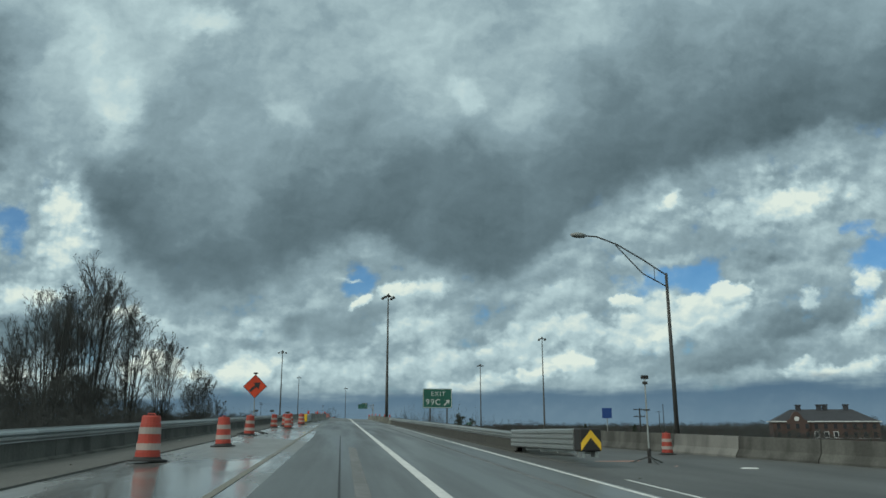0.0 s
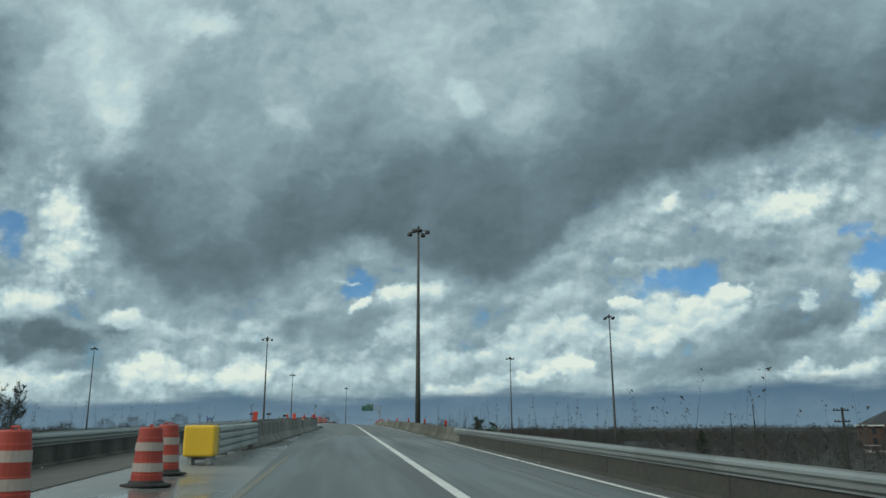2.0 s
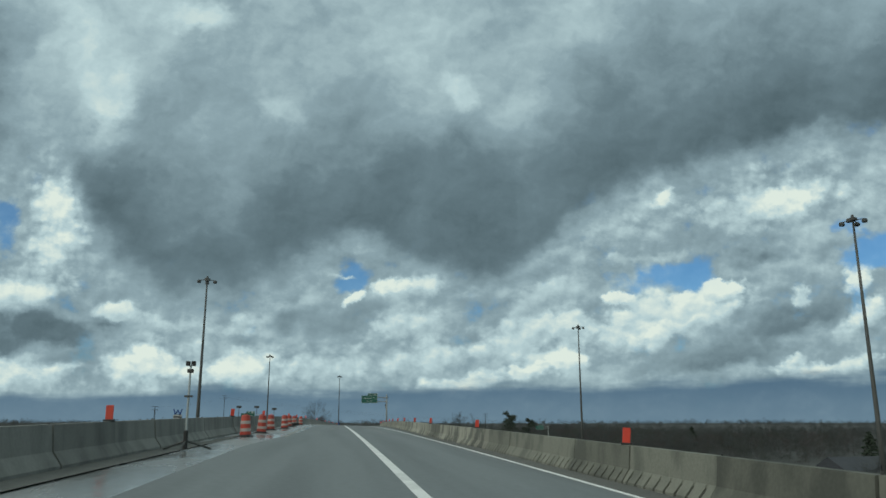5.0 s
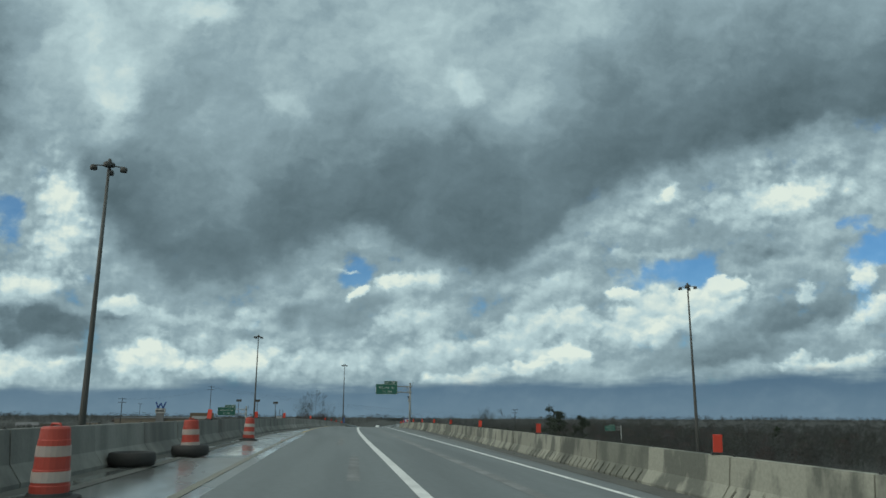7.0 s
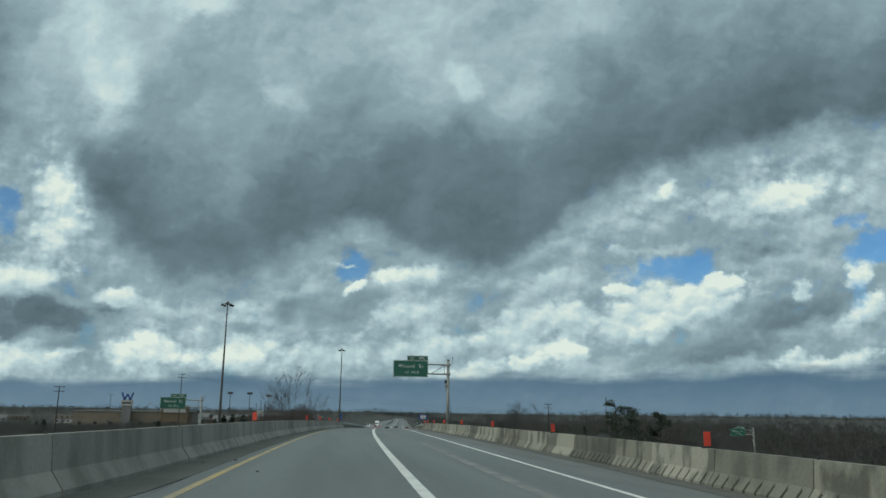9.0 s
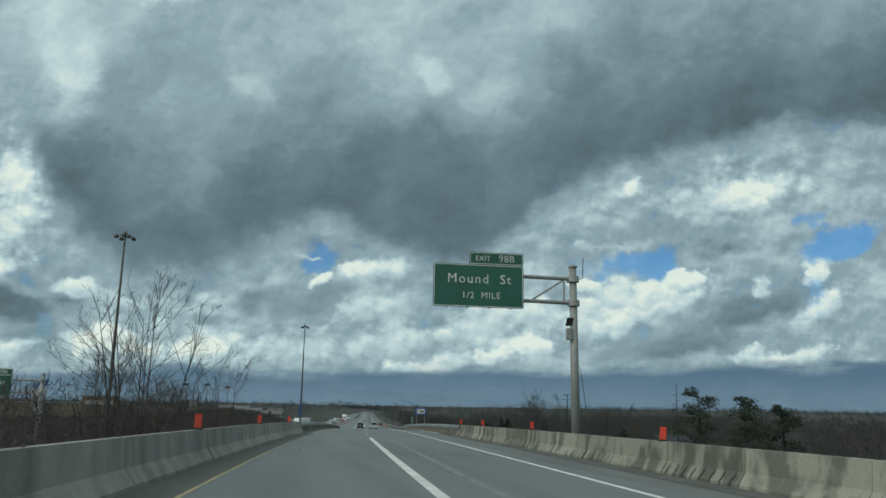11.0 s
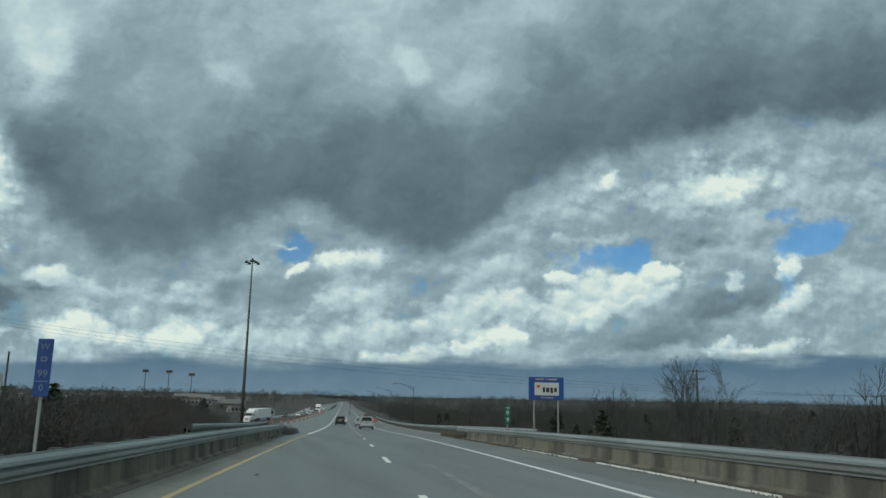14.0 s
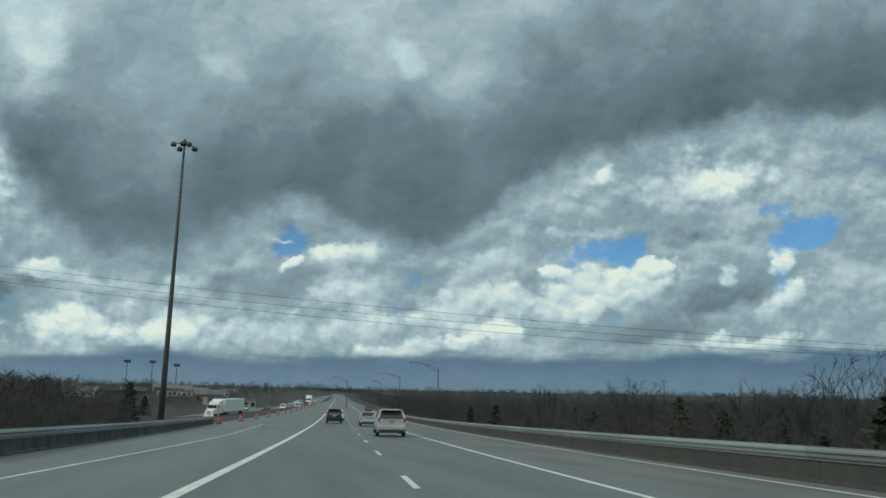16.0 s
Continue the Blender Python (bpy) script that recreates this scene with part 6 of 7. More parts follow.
parapet("parapet_merge", [(374, -4.95), (400, -5.1), (454.2, -5.6)], 374.5, 454, -1, 0.5, "dark stained concrete parapet under the guardrail", verge_concrete)
parapet("parapet_far", [(446, -10.2), (470, -11.0), (485, -11.9), (540, -14.8)], 446, 540, -1, 0.54, "dark stained concrete parapet under the old guardrail")
parapet("parapet_slope", [(440, 9.6), (470, 9.3), (640, 9.2)], 446, 640, 1, 0.52, "dark stained concrete parapet under the long guardrail", bank_earth)

skid_dark = material("tar_seam", (0.09, 0.092, 0.092), 0.7, grain=4, amount=0.4, second=(0.16, 0.165, 0.165), patch=0.8, patch_amount=0.8)
# ================= ramp =================
ramp_edge = [(-60, 24), (40, 24), (52, 20), (64, 13.5), (70, 9.0)]
old_asphalt = material("dark_old_asphalt", (0.09, 0.097, 0.095), 0.7, grain=9, amount=0.3, second=(0.055, 0.059, 0.058), patch=0.5, bump=0.3, patch_amount=0.9, stretch=(1, 0.3, 1))
tagged(ribbon("grit_shoulder", -60, 134, [(-60, -8.5), (134, -8.5)], [(-60, -6.5), (60, -6.5), (100, -6.2), (134, -6.8)], dirt_pave, 0.004, 3, 0.003), "dark grit and dead leaves along the foot of the bank", "grit", kind="structure")
tagged(ribbon("gore_pavement", -60, 118, [(-60, 4.15), (118, 4.15)], [(-60, 6.4), (60, 7.0), (80, 5.6), (118, 5.0)], old_asphalt, 0.003, 3, 0.003), "dark patched gore pavement", "road", kind="structure")
tagged(ribbon("ramp", -60, 69, [(-60, 6.0), (60, 7.0), (69, 6.6)], ramp_edge, old_asphalt, -0.006, 4, 0.4, 3), "grey exit ramp pavement with oil stains", "road", kind="structure")
tagged(ribbon("ramp_line", 20, 60, [(20, 11.4), (44, 10.2), (60, 9.2)], [(20, 11.58), (44, 10.36), (60, 9.34)], white_paint, 0.004, 3, 0.004), "white edge line of the exit ramp", "road marking", kind="structure")
tagged(ribbon("gore_line", 5, 40, [(5, 4.4), (40, 4.9)], [(5, 4.52), (40, 5.02)], white_paint, 0.004, 3, 0.004), "thin white gore line", "road marking", kind="structure")
tagged(ribbon("pavement_seam", -40, 118, [(-40, 2.6), (118, 2.55)], [(-40, 2.74), (118, 2.69)], skid_dark, 0.003, 4, 0.003), "dark tar seam along the lane", "road marking", kind="structure")
tagged(ribbon("pavement_seam_worn", -40, 62, -1.66, -1.62, black, 0.003, 4, 0.003), "thin dark tar seam along the lane", "road marking", kind="structure")
ramp_wall = [at(66, 10.4), at(62.3, 11.2), at(58.6, 12.1), at(54.9, 13.0), at(51.2, 14.0), at(47.5, 15.0), at(43.9, 16.0), at(40.3, 17.0), at(36.7, 18.0)]
DARK_PLAIN = barrier_mesh(False, SEGMENT, parapet_concrete)
for k, (a, b) in enumerate(zip(ramp_wall, ramp_wall[1:])):
    barrier(b, a, GREY_PLAIN if k == 3 else DARK_PLAIN, "grey concrete barrier on the far side of the exit ramp", "ramp barrier run")
p = at(53.4, 11.9)
lone_drum(p.x, p.y, p.z)


def debris(y, off, sx, sy, mat, label, seed):
    rs = random.Random(seed)
    bm = bmesh.new()
    n = 7
    ring = [(sx * math.cos(2 * math.pi * k / n) * rs.uniform(0.6, 1.1), sy * math.sin(2 * math.pi * k / n) * rs.uniform(0.6, 1.1)) for k in range(n)]
    low = [bm.verts.new((x, y_, 0.0)) for x, y_ in ring]
    top = [bm.verts.new((x * 0.85, y_ * 0.85, rs.uniform(0.012, 0.035))) for x, y_ in ring]
    bm.faces.new(low[::-1])
    bm.faces.new(top)
    for k in range(n):
        bm.faces.new((low[k], low[(k + 1) % n], top[(k + 1) % n], top[k]))
    return tagged(part("road_debris", bm, mat, None, m=spot(y, off, 0.004, rs.uniform(0, 180))), label, "debris", "road debris")


pink = material("faded_pink_plastic", (0.45, 0.26, 0.22), 0.7, grain=8, amount=0.3, patch=2)
debris(47.3, 8.9, 1.9, 0.5, pink, "flattened faded orange plastic under a portable pole", 1)
debris(48.2, 7.6, 1.6, 0.12, pink, "broken orange plastic strip on the gore", 3)
debris(45.4, 11.0, 0.34, 0.2, white_paint, "crumpled white sheet lying on the ramp gore", 2)
dr = random.Random(9)
for k in range(46):
    y = dr.uniform(30, 440)
    side = dr.random() < 0.6
    if side:
        off = along(LEFT_EDGE, y) + dr.uniform(0.8, 2.6)
    else:
        off = along(RIGHT_EDGE, y) - dr.uniform(0.9, 1.5)
    s_ = dr.uniform(0.03, 0.09)
    debris(y, off, s_, s_ * 0.6, dirt_pave if dr.random() < 0.9 else white_paint, "small scrap of road debris on the shoulder", 100 + k)
# expansion joints of the bridge deck
joint_steel = material("joint_seal", (0.035, 0.035, 0.035), 0.6, grain=10, amount=0.3, patch=1.0)
for y in (204.3, 341.5, 124.0):
    verts = [at(y, o, 0.004) for o in (-5.4, 5.2)] + [at(y + 0.12, o, 0.004) for o in (5.2, -5.4)]
    tagged(new("expansion_joint", mesh_of("expansion_joint", verts, [(0, 1, 2, 3)], joint_steel)), "dark steel expansion joint across the bridge deck", "expansion joint", kind="structure")
# grit along the toe of the barriers
tagged(ribbon("grit_right", 120, 372, [(y, o - 0.75) for y, o in RIGHT_WALL], [(y, o + 0.35) for y, o in RIGHT_WALL], dirt_pave, 0.006, 3, 0.003), "dark grit along the foot of the barriers", "grit", kind="structure")
tagged(ribbon("grit_left", 140, 374, [(y, o - 0.35) for y, o in LEFT_WALL], [(y, o + 0.8) for y, o in LEFT_WALL], dirt_pave, 0.006, 3, 0.003), "dark grit along the foot of the barriers", "grit", kind="structure")
# skid marks
skid_mat = material("tyre_rubber_mark", (0.13, 0.134, 0.132), 0.7, grain=6, amount=0.4, second=(0.20, 0.206, 0.203), patch=0.9, patch_amount=1.0)
for y0, y1, o0, o1, w in ((20, 50, -1.45, -1.35, 0.25), (110, 119, -3.0, -2.6, 0.3), (121, 131, -2.2, -2.0, 0.28), (213, 219, -1.7, -1.5, 0.3), (238, 246, -1.4, -1.3, 0.25), (205, 300, 1.9, 2.0, 0.3), (300, 420, 1.0, 1.0, 0.2), (222, 230, -1.2, -1.0, 0.25)):
    tagged(ribbon("skid_mark", y0, y1, [(y0, o0), (y1, o1)], [(y0, o0 + w), (y1, o1 + w)], skid_mat, 0.003, 3, 0.002), "dark tyre rubber mark on the pavement", "road marking", "skid marks", "structure")

# ================= buildings =================
brick_red = material("red_brick_wall", (0.078, 0.052, 0.044), 0.9, grain=4, amount=0.25, patch=0.3)
tan_wall = material("tan_stucco_wall", (0.15, 0.13, 0.105), 0.9, grain=3, amount=0.15, patch=0.2)
orange_wall = material("ochre_entrance_wall", (0.11, 0.085, 0.06), 0.9, grain=3, amount=0.15, patch=0.2)
pale_wall = material("pale_siding", (0.29, 0.30, 0.30), 0.8, grain=3, amount=0.12, patch=0.2)
grey_roof = material("grey_roofing", (0.13, 0.135, 0.14), 0.85, grain=3, amount=0.2, patch=0.2)
slate_roof = material("dark_slate_roof", (0.032, 0.036, 0.042), 0.8, grain=2, amount=0.25, patch=0.3)
glass_dark = material("dark_window_glass", (0.03, 0.035, 0.04), 0.12, grain=2, amount=0.1, patch=0.5)


def building(x, y, w, d, wall_h, wall_mat, roof_mat, roof_kind, label, rz=0.0, base_z=None, columns=6, rows=1, roof_h=3.0, name="building", group=""):
    g = ground_height(x, y) - 0.3 if base_z is None else base_z
    thing = empty(name, pose(x, y, g, 0, 0, rz), label, "building", group)
    part("wall", box(w, d, wall_h), wall_mat, thing)
    if roof_kind == "flat":
        part("roof", box(w + 0.4, d + 0.4, 0.5, pose(0, 0, wall_h)), roof_mat, thing)
    else:
        bm = bmesh.new()
        inset = d / 2 if roof_kind == "hip" else 0.0
        o = 0.5
        low = [bm.verts.new(v) for v in ((-w / 2 - o, -d / 2 - o, wall_h), (w / 2 + o, -d / 2 - o, wall_h), (w / 2 + o, d / 2 + o, wall_h), (-w / 2 - o, d / 2 + o, wall_h))]
        hi = [bm.verts.new(v) for v in ((-w / 2 - o + inset, 0, wall_h + roof_h), (w / 2 + o - inset, 0, wall_h + roof_h))]
        bm.faces.new(low[::-1])
        bm.faces.new((low[0], low[1], hi[1], hi[0]))
        bm.faces.new((low[2], low[3], hi[0], hi[1]))
        bm.faces.new((low[1], low[2], hi[1]))
        bm.faces.new((low[3], low[0], hi[0]))
        part("roof", bm, roof_mat, thing)
    for r in range(rows):
        for c in range(columns):
            wx = -w / 2 + (c + 0.5) * w / columns
            wz = wall_h * (r + 0.35) / rows
            part("window", box(min(1.4, w / columns * 0.6), 0.12, min(1.5, wall_h / rows * 0.5), pose(wx, -d / 2, wz)), glass_dark, thing)
    return thing


station = building(187, 301, 37, 16, 8.4, brick_red, slate_roof, "hip", "old red brick station building with a slate roof", -25, -7.0, 0, 0, 4.8, "brick_building")
for dx in (-8, -0.5, 1.6, 9):
    part("chimney", add(box(1.7, 1.7, 3.6, pose(dx, 0, 11.2)), box(2.1, 2.1, 0.5, pose(dx, 0, 14.6))), slate_roof, station)
part("cornice", box(38.4, 17.4, 0.45, pose(0, 0, 8.3), 0.08), sign_white, station, "white eaves cornice")
part("sill_course", box(37.2, 16.2, 0.3, pose(0, 0, 2.2)), pale_wall, station)
part("plinth", box(37.3, 16.3, 1.0), pale_wall, station)
gable_bm = bmesh.new()
outline = [(-3.6, 0), (3.6, 0), (3.6, 9.0), (2.4, 9.4), (1.5, 11.2), (0.6, 12.2), (-0.6, 12.2), (-1.5, 11.2), (-2.4, 9.4), (-3.6, 9.0)]
gable_front = [gable_bm.verts.new((x_, -9.0, z_)) for x_, z_ in outline]
gable_back = [gable_bm.verts.new((x_, -6.5, z_)) for x_, z_ in outline]
gable_bm.faces.new(gable_front)
gable_bm.faces.new(gable_back[::-1])
for i in range(len(outline)):
    j = (i + 1) % len(outline)
    gable_bm.faces.new((gable_front[i], gable_back[i], gable_back[j], gable_front[j]))
part("gable", gable_bm, brick_red, station, m=pose(-10, 0, 0))
part("gable_window", _turned([(0.9, 0), (0.9, 0.14), (0.6, 0.2)], 14), sign_white, station, "round white gable window", m=pose(-10, -9.0, 9.6, 90))
for row, z_ in enumerate((2.5, 5.6)):
    for col in range(11):
        wx = -16.6 + 3.32 * col
        face_y = -9.0 if -13.6 < wx < -6.4 else -8.0
        frame_ = part("window", box(1.75, 0.16, 2.4, pose(wx, face_y - 0.04, z_)), sign_white if 4 <= col <= 6 and row == 0 else brick_red, station)
        part("pane", box(1.25, 0.1, 1.9, pose(wx, face_y - 0.12, z_ + 0.25)), glass_dark, frame_)

store = building(-84, 614, 48, 24, 8.6, tan_wall, grey_roof, "flat", "large tan retail building beyond the scrub", 4, None, 8, 1, name="retail_store")
part("entrance_block", box(11, 5, 11.5, pose(17, -13.5, 0)), orange_wall, store)
part("sign_band", box(9, 0.3, 1.4, pose(17, -16.1, 8.5)), pale_wall, store)
building(4, 760, 10, 8, 3.2, pale_wall, grey_roof, "flat", "low white roadside building", 5, None, 4, 1, name="roadside_building")
building(70, 448, 9, 7, 3.4, pale_wall, slate_roof, "gable", "small pale house half hidden in bare woods", 30, None, 3, 1, 2.2, "house", "houses")
building(118, 478, 8, 7, 3.2, pale_wall, slate_roof, "gable", "small pale house half hidden in bare woods", -20, None, 3, 1, 2.2, "house", "houses")
building(70, 250, 9, 7, 3.4, pale_wall, slate_roof, "gable", "small pale house half hidden in bare woods", 10, None, 3, 1, 2.2, "house", "houses")
br = random.Random(21)
for k in range(64):
    x, y = br.uniform(-260, -6), br.uniform(820, 1250)
    building(x, y, br.uniform(7, 20), br.uniform(6, 10), br.uniform(2.6, 4.4), br.choice((pale_wall, tan_wall, pale_wall, brick_red)), grey_roof, br.choice(("flat", "gable", "flat")), "distant commercial building among bare trees", br.uniform(-20, 20), None, 4, 1, 2.5, "distant_building", "distant buildings")

# pylon with two blue peaks above the store
g = ground_height(-85.7, 600)
pylon = empty("store_pylon", pose(-85.7, 600, g), "dark blue zigzag store pylon on a grey tower", "store sign")
part("tower", box(3.6, 1.4, 5.8 - g - 0.2), grey_roof, pylon)
part("nameplate", box(4.6, 1.6, 2.2, pose(0, -0.2, 3.2 - g)), pale_wall, pylon)
bars(pylon, black, [(0, 4.3 - g, 3.6, 0.7)], -1.02)
for k, (x0, z0, x1, z1) in enumerate(((-2.3, 8.6, -1.2, 5.6), (-1.2, 5.6, 0.0, 8.0), (0.0, 8.0, 1.2, 5.6), (1.2, 5.6, 2.3, 8.6))):
    d = Vector((x1 - x0, 0, z1 - z0))
    part("stroke", box(1.0, 0.5, d.length, Matrix.Translation((x0, -0.3, z0 - g)) @ d.to_track_quat("Z", "Y").to_matrix().to_4x4()), sign_blue, pylon, "dark blue stroke")

# back of a billboard on three masts
g = ground_height(-19.7, 483)
hoarding = empty("hoarding", pose(-19.7, 483, g, 0, 0, 8), "pale blank board fixed to three tall masts", "hoarding")
part("board", box(1.9, 0.12, 2.8, pose(0, 0, -0.3 - g)), pale_wall, hoarding)
for dx, top in ((-1.2, 4.4), (0.1, 4.9), (1.2, 4.7)):
    part("mast", tube([(dx, 0.12, -0.2), (dx, 0.12, top - g)], 0.09, 6), dark_steel, hoarding)

# stadium floodlights
for k in range(3):
    x, y = -149 + 27 * k, 1409 + 8 * k
    g = ground_height(x, y)
    thing = empty("stadium_light", pose(x, y, g), "tall stadium floodlight mast on the horizon", "floodlight mast", "stadium lights")
    top = 21 - g - 3 * (k == 2)
    part("pole", tube([(0, 0, -1), (0, 0, top)], [0.6, 0.35], 6), dark_steel, thing)
    part("lamp_bank", box(7.5, 0.8, 3.4, pose(0, 0, top - 1)), dark_steel, thing)

# ================= vehicles =================
silver = material("silver_car_paint", (0.40, 0.44, 0.465), 0.32, 0.35, grain=3, amount=0.05, patch=0.8, patch_amount=0.2)
dark_paint = material("dark_car_paint", (0.03, 0.035, 0.04), 0.25, 0.3, grain=3, amount=0.05, patch=0.8, patch_amount=0.2)
white_car = material("white_vehicle_paint", (0.68, 0.69, 0.69), 0.4, grain=3, amount=0.06, patch=0.8, patch_amount=0.2)
red_paint = material("maroon_car_paint", (0.16, 0.02, 0.02), 0.3, 0.2, grain=3, amount=0.05, patch=0.8)
tail_red = material("red_lamp_lens", (0.42, 0.015, 0.012), 0.25, grain=3, amount=0.1, patch=1)
lamp_white = material("clear_lamp_lens", (0.8, 0.8, 0.78), 0.2, grain=3, amount=0.1, patch=1)
trim_black = material("black_plastic_trim", (0.025, 0.025, 0.026), 0.6, grain=5, amount=0.2, patch=1)


def loft(rings):
    bm = bmesh.new()
    made = [[bm.verts.new(v) for v in ring] for ring in rings]
    n = len(made[0])
    for a, b in zip(made, made[1:]):
        for k in range(n):
            bm.faces.new((a[k], a[(k + 1) % n], b[(k + 1) % n], b[k]))
    bm.faces.new(made[0][::-1])
    bm.faces.new(made[-1])
    return bm


def car(m, paint, label, tall=True, group="traffic"):
    """A car seen from behind: rear at y = 0, front at +y."""
    thing = empty("car", m, label, "car", group)
    L, W, H, belt = (4.55, 0.92, 1.66, 1.08) if tall else (4.75, 0.90, 1.44, 0.96)

    def ring(y, w, z0, z1, crown):
        return [(-w * 0.93, y, z0), (-w, y, z0 + 0.14), (-w, y, (z0 + z1) / 2 + 0.06), (-w * 0.94, y, z1), (-w * 0.5, y, z1 + crown), (w * 0.5, y, z1 + crown), (w * 0.94, y, z1), (w, y, (z0 + z1) / 2 + 0.06), (w, y, z0 + 0.14), (w * 0.93, y, z0)]

    stations = [ring(0.0, W * 0.93, 0.42, belt - 0.06, 0.01), ring(0.12, W * 0.98, 0.3, belt, 0.015), ring(0.9, W, 0.26, belt + 0.02, 0.015), ring(L * 0.55, W, 0.25, belt, 0.015), ring(L * 0.72, W * 0.99, 0.25, belt - 0.03, 0.04), ring(L * 0.9, W * 0.95, 0.26, belt - 0.18, 0.06), ring(L, W * 0.8, 0.36, belt - 0.34, 0.03)]
    shell = loft(stations)
    bmesh.ops.bevel(shell, geom=[e for e in shell.edges if len(e.link_faces) == 2 and e.calc_face_angle(0) > 0.5], offset=0.05, segments=2, affect="EDGES", profile=0.6)
    part("body", shell, paint, thing, smooth=False)
    back, rear_top, front_top, screen = (0.16, 0.62, L * 0.46, L * 0.70) if tall else (0.75, 1.35, L * 0.5, L * 0.72)

    low, hi = belt + 0.005, H - 0.05
    verts = [(-W * 0.9, back, low), (W * 0.9, back, low), (W * 0.9, screen, low), (-W * 0.9, screen, low), (-W * 0.70, rear_top, hi), (W * 0.70, rear_top, hi), (W * 0.72, front_top, hi), (-W * 0.72, front_top, hi)]
    ob = new("greenhouse", mesh_of("greenhouse", verts, [(0, 1, 5, 4), (1, 2, 6, 5), (2, 3, 7, 6), (3, 0, 4, 7), (4, 5, 6, 7), (3, 2, 1, 0)], glass_dark))
    ob.parent = thing
    part("roof", loft([[(-W * 0.74, rear_top - 0.12, hi - 0.01), (-W * 0.55, rear_top - 0.12, hi + 0.04), (W * 0.55, rear_top - 0.12, hi + 0.04), (W * 0.74, rear_top - 0.12, hi - 0.01)],
                       [(-W * 0.76, (rear_top + front_top) / 2, hi), (-W * 0.55, (rear_top + front_top) / 2, hi + 0.07), (W * 0.55, (rear_top + front_top) / 2, hi + 0.07), (W * 0.76, (rear_top + front_top) / 2, hi)],
                       [(-W * 0.74, front_top + 0.1, hi - 0.03), (-W * 0.55, front_top + 0.1, hi + 0.02), (W * 0.55, front_top + 0.1, hi + 0.02), (W * 0.74, front_top + 0.1, hi - 0.03)]]), paint, thing)
    for side in (-1, 1):
        part("pillar", tube([(side * W * 0.91, back - 0.02, low), (side * W * 0.715, rear_top - 0.03, hi + 0.01)], 0.07, 6), paint, thing)
        part("front_pillar", tube([(side * W * 0.91, screen + 0.02, low), (side * W * 0.73, front_top + 0.02, hi)], 0.04, 5), paint, thing)
        part("tail_light", box(0.13, 0.1, 0.3 if tall else 0.18, pose(side * W * 0.85, 0.045, belt - 0.2), 0.03), tail_red, thing, "red tail light")
        part("head_light", box(0.3, 0.14, 0.16, pose(side * W * 0.66, L - 0.06, belt - 0.42), 0.03), lamp_white, thing)
        part("mirror", box(0.2, 0.1, 0.14, pose(side * (W + 0.08), L * 0.64, belt + 0.02), 0.03), paint, thing)
        for y in (0.86, L - 0.92):
            bm = _turned([(0.2, -0.11), (0.31, -0.115), (0.335, -0.08), (0.335, 0.08), (0.31, 0.115), (0.2, 0.11)], 18)
            tyre_ = part("wheel", bm, rubber, thing, m=pose(side * (W - 0.10), y, 0.335, 0, 90, 0))
            part("rim", _turned([(0.2, -0.09), (0.19, 0.1), (0.06, 0.07)], 12), galvanized, tyre_)
    part("rear_bumper", box(W * 1.9, 0.2, 0.28, pose(0, 0.0, 0.44), 0.06), paint, thing)
    part("lower_valance", box(W * 1.7, 0.16, 0.2, pose(0, 0.04, 0.26), 0.04), trim_black, thing)
    part("rear_wiper", box(0.5, 0.02, 0.025, pose(0.05, back - 0.02, belt + 0.1, 0, -12, 0)), trim_black, thing)
    part("front_bumper", box(W * 1.5, 0.14, 0.26, pose(0, L - 0.02, 0.3), 0.04), trim_black, thing)
    part("number_plate", box(0.32, 0.02, 0.16, pose(0, -0.025, belt - 0.24)), pale_wall, thing, "blank pale number plate")
    part("tailgate_trim", box(W * 1.2, 0.03, 0.06, pose(0, -0.018, belt - 0.06)), galvanized, thing)
    if tall:
        part("spoiler", box(W * 1.3, 0.24, 0.04, pose(0, rear_top - 0.2, hi + 0.02)), paint, thing)
    return thing


car(spot(502.5, 1.85), silver, "silver compact sport utility car driving in the outer lane")
car(spot(546, -1.9), dark_paint, "dark hatchback car in the inner lane", True)
car(spot(563, -1.5), white_car, "white sedan car further down the inner lane", False)
car(spot(534, 1.7), silver, "grey sedan car ahead in the outer lane", False)
car(spot(640, 9.0 - 3.0), red_paint, "maroon sedan car far down the road", False)


def opposite_at(y, lane):
    off = along([(560, -33), (660, -27), (760, -17), (1400, -15)], y) + lane
    x = road_x(y) + off
    return x, y, opposite_z(y)


def opposite_z(y):
    return along([(560, -7.6), (645, -8.3), (760, road_z(760) - 0.6), (1400, road_z(1400) + 0.2)], y)


verts, faces = [], []
for i in range(43):
    y = 560 + 20 * i
    for lane in (-8, 6):
        x, y_, z = opposite_at(y, lane)
        verts.append((x, y_, z))
faces = [(2 * i, 2 * i + 1, 2 * i + 3, 2 * i + 2) for i in range(42)]
n = len(verts)
verts += [(x, y, z - 3.0) for x, y, z in verts]
faces += [(2 * i, 2 * i + 2, n + 2 * i + 2, n + 2 * i) for i in range(42)] + [(2 * i + 3, 2 * i + 1, n + 2 * i + 1, n + 2 * i + 3) for i in range(42)]
tagged(new("opposite_road", mesh_of("opposite_road", verts, faces, asphalt)), "grey opposite carriageway crowded with traffic", "road", kind="structure")


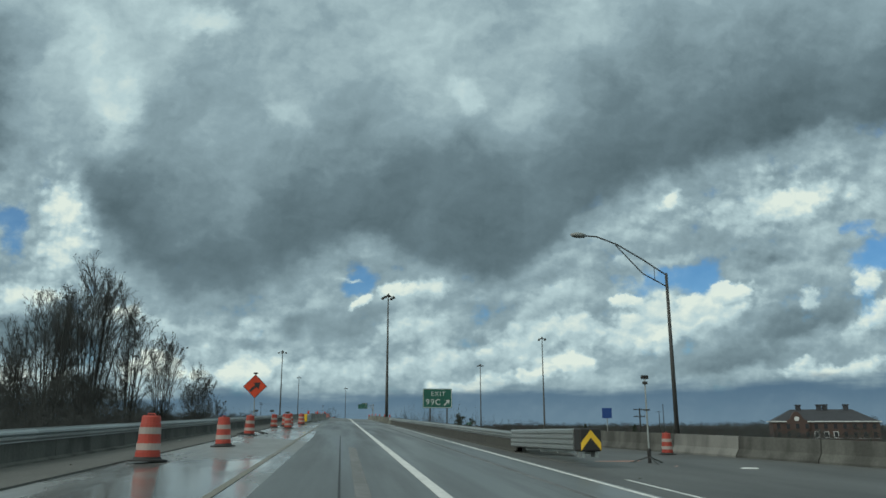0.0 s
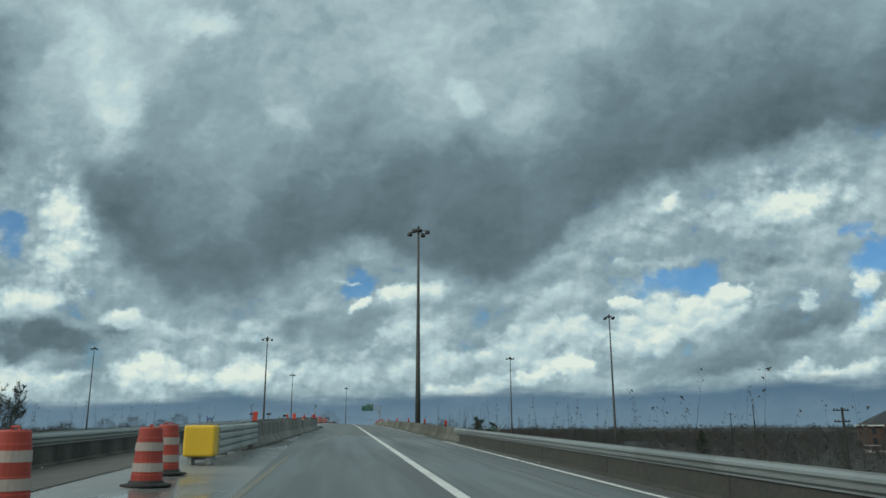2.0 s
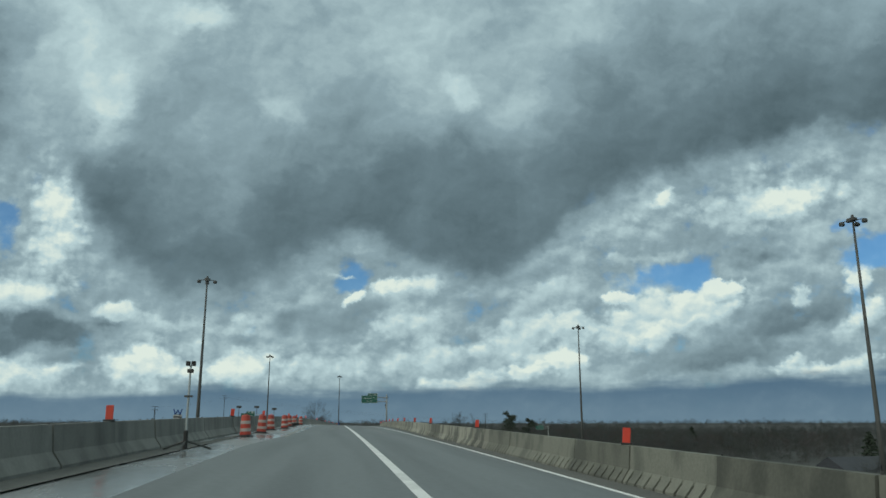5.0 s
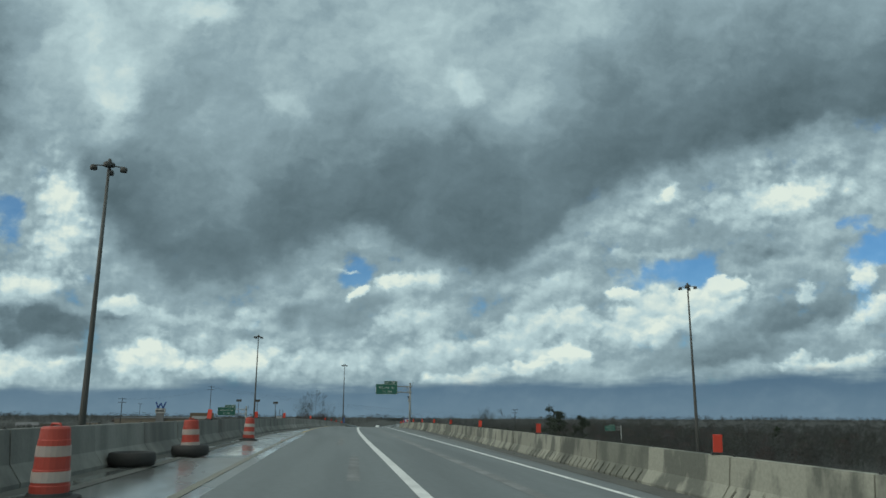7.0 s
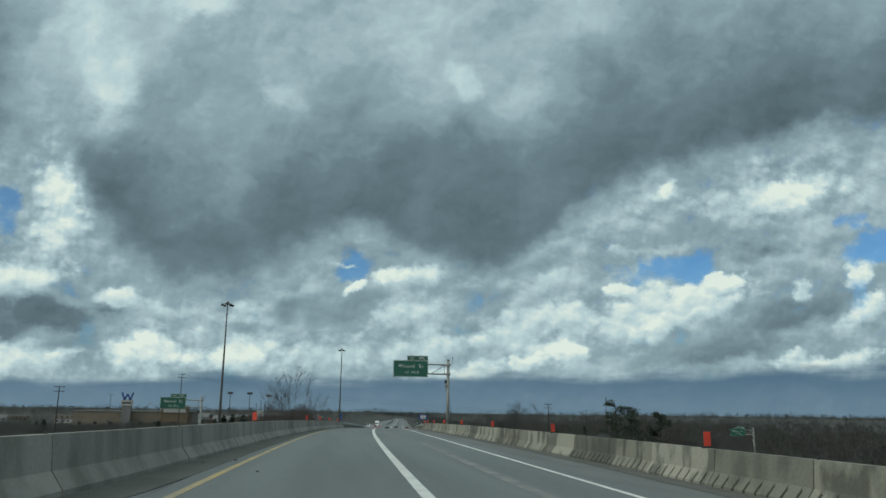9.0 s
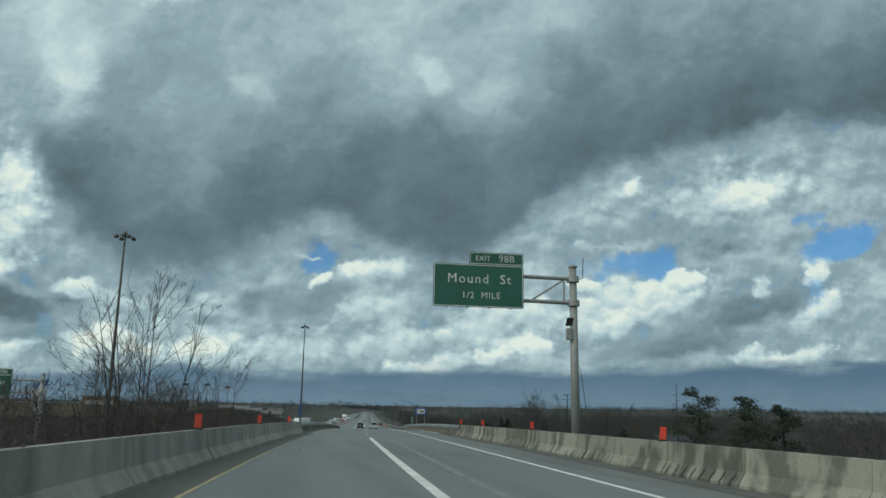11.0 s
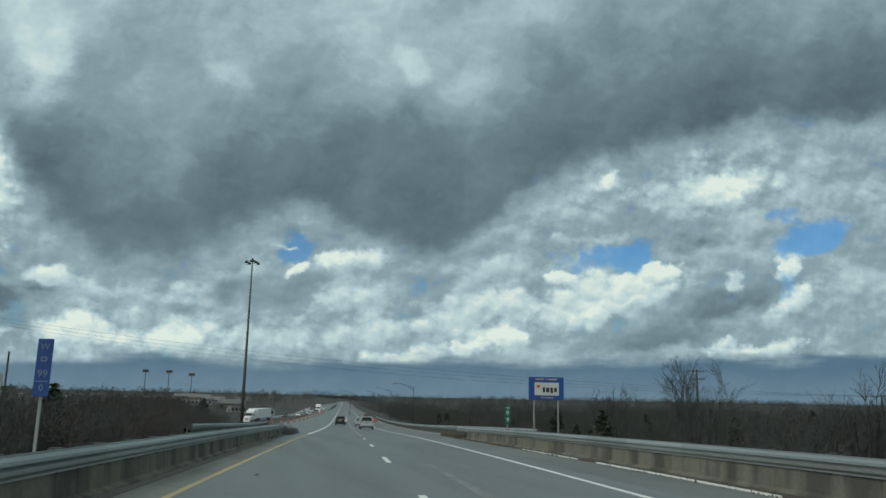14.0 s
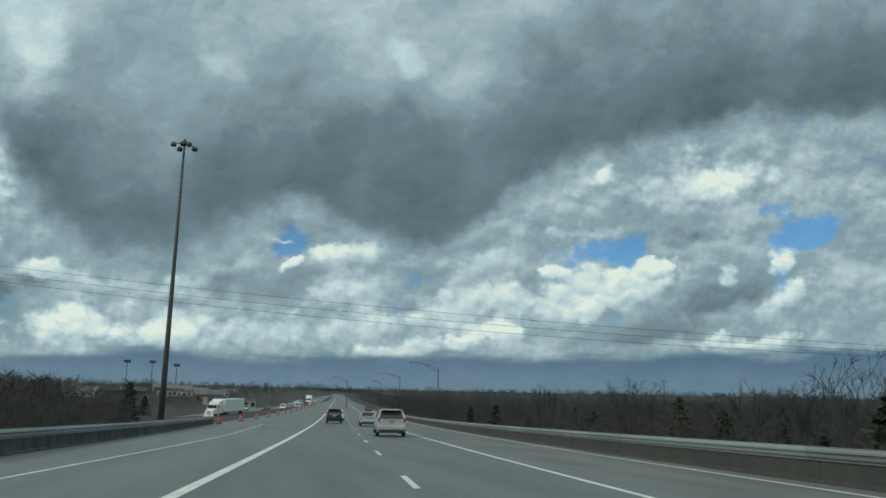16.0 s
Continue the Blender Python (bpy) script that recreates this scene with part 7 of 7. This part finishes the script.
def semi_truck(m, label):
    """A tractor and box trailer facing +y from its tail at y = 0."""
    thing = empty("semi_truck", m, label, "truck", "traffic")
    part("trailer", box(2.6, 14.0, 2.8, pose(0, 7.0, 1.2), 0.04), white_car, thing)
    part("chassis", box(1.0, 19.5, 0.3, pose(0, 9.9, 0.85)), trim_black, thing)
    part("skirt", box(2.5, 6.5, 0.7, pose(0, 7.5, 0.5)), pale_wall, thing)
    part("sleeper", box(2.4, 2.3, 2.6, pose(0, 16.0, 1.0), 0.12), white_car, thing)
    part("roof_fairing", loft([[(-1.15, 15.0, 3.5), (1.15, 15.0, 3.5), (1.1, 15.0, 4.1), (-1.1, 15.0, 4.1)], [(-1.1, 17.3, 3.0), (1.1, 17.3, 3.0), (0.95, 17.3, 3.15), (-0.95, 17.3, 3.15)]]), white_car, thing)
    part("cab", box(2.3, 1.4, 2.0, pose(0, 17.6, 0.95), 0.1), white_car, thing)
    part("hood", loft([[(-1.0, 18.2, 0.7), (1.0, 18.2, 0.7), (0.95, 18.2, 2.0), (-0.95, 18.2, 2.0)], [(-0.85, 20.3, 0.6), (0.85, 20.3, 0.6), (0.8, 20.3, 1.65), (-0.8, 20.3, 1.65)]]), white_car, thing)
    part("windshield", box(2.0, 0.1, 0.75, pose(0, 18.28, 2.1, -12)), glass_dark, thing)
    part("grille", box(0.9, 0.08, 0.9, pose(0, 20.32, 0.7), 0.03), galvanized, thing)
    part("bumper", box(2.3, 0.3, 0.4, pose(0, 20.35, 0.35), 0.06), white_car, thing)
    for side in (-1, 1):
        part("head_light", box(0.3, 0.1, 0.25, pose(side * 0.85, 20.25, 1.05), 0.03), lamp_white, thing)
        part("side_window", box(0.06, 0.8, 0.6, pose(side * 1.16, 17.6, 2.1)), glass_dark, thing)
        for y in (1.2, 2.5, 14.0, 15.3, 19.2):
            part("wheel", _turned([(0.3, -0.14), (0.5, -0.15), (0.52, 0), (0.5, 0.15), (0.3, 0.14)], 16), rubber, thing, m=pose(side * 1.1, y, 0.52, 0, 90, 0))
    return thing


x, y, z = opposite_at(648, 2.2)
semi_truck(pose(x, y, z, 0, 0, 164), "white semi truck with a long box trailer in oncoming traffic")
x, y, z = opposite_at(815, 2.0)
semi_truck(pose(x, y, z, 0, 0, 176), "white semi truck with a long box trailer in oncoming traffic")
jam = random.Random(3)
paints = (silver, dark_paint, white_car, red_paint, silver)
for k in range(22):
    lane = (-4.5, -1.0, 2.5)[k % 3]
    x, y, z = opposite_at(690 + 11 * k + jam.uniform(-2, 2), lane)
    car(pose(x, y, z, 0, 0, 176), paints[k % 5], "car queueing in the oncoming traffic", k % 2 == 0)
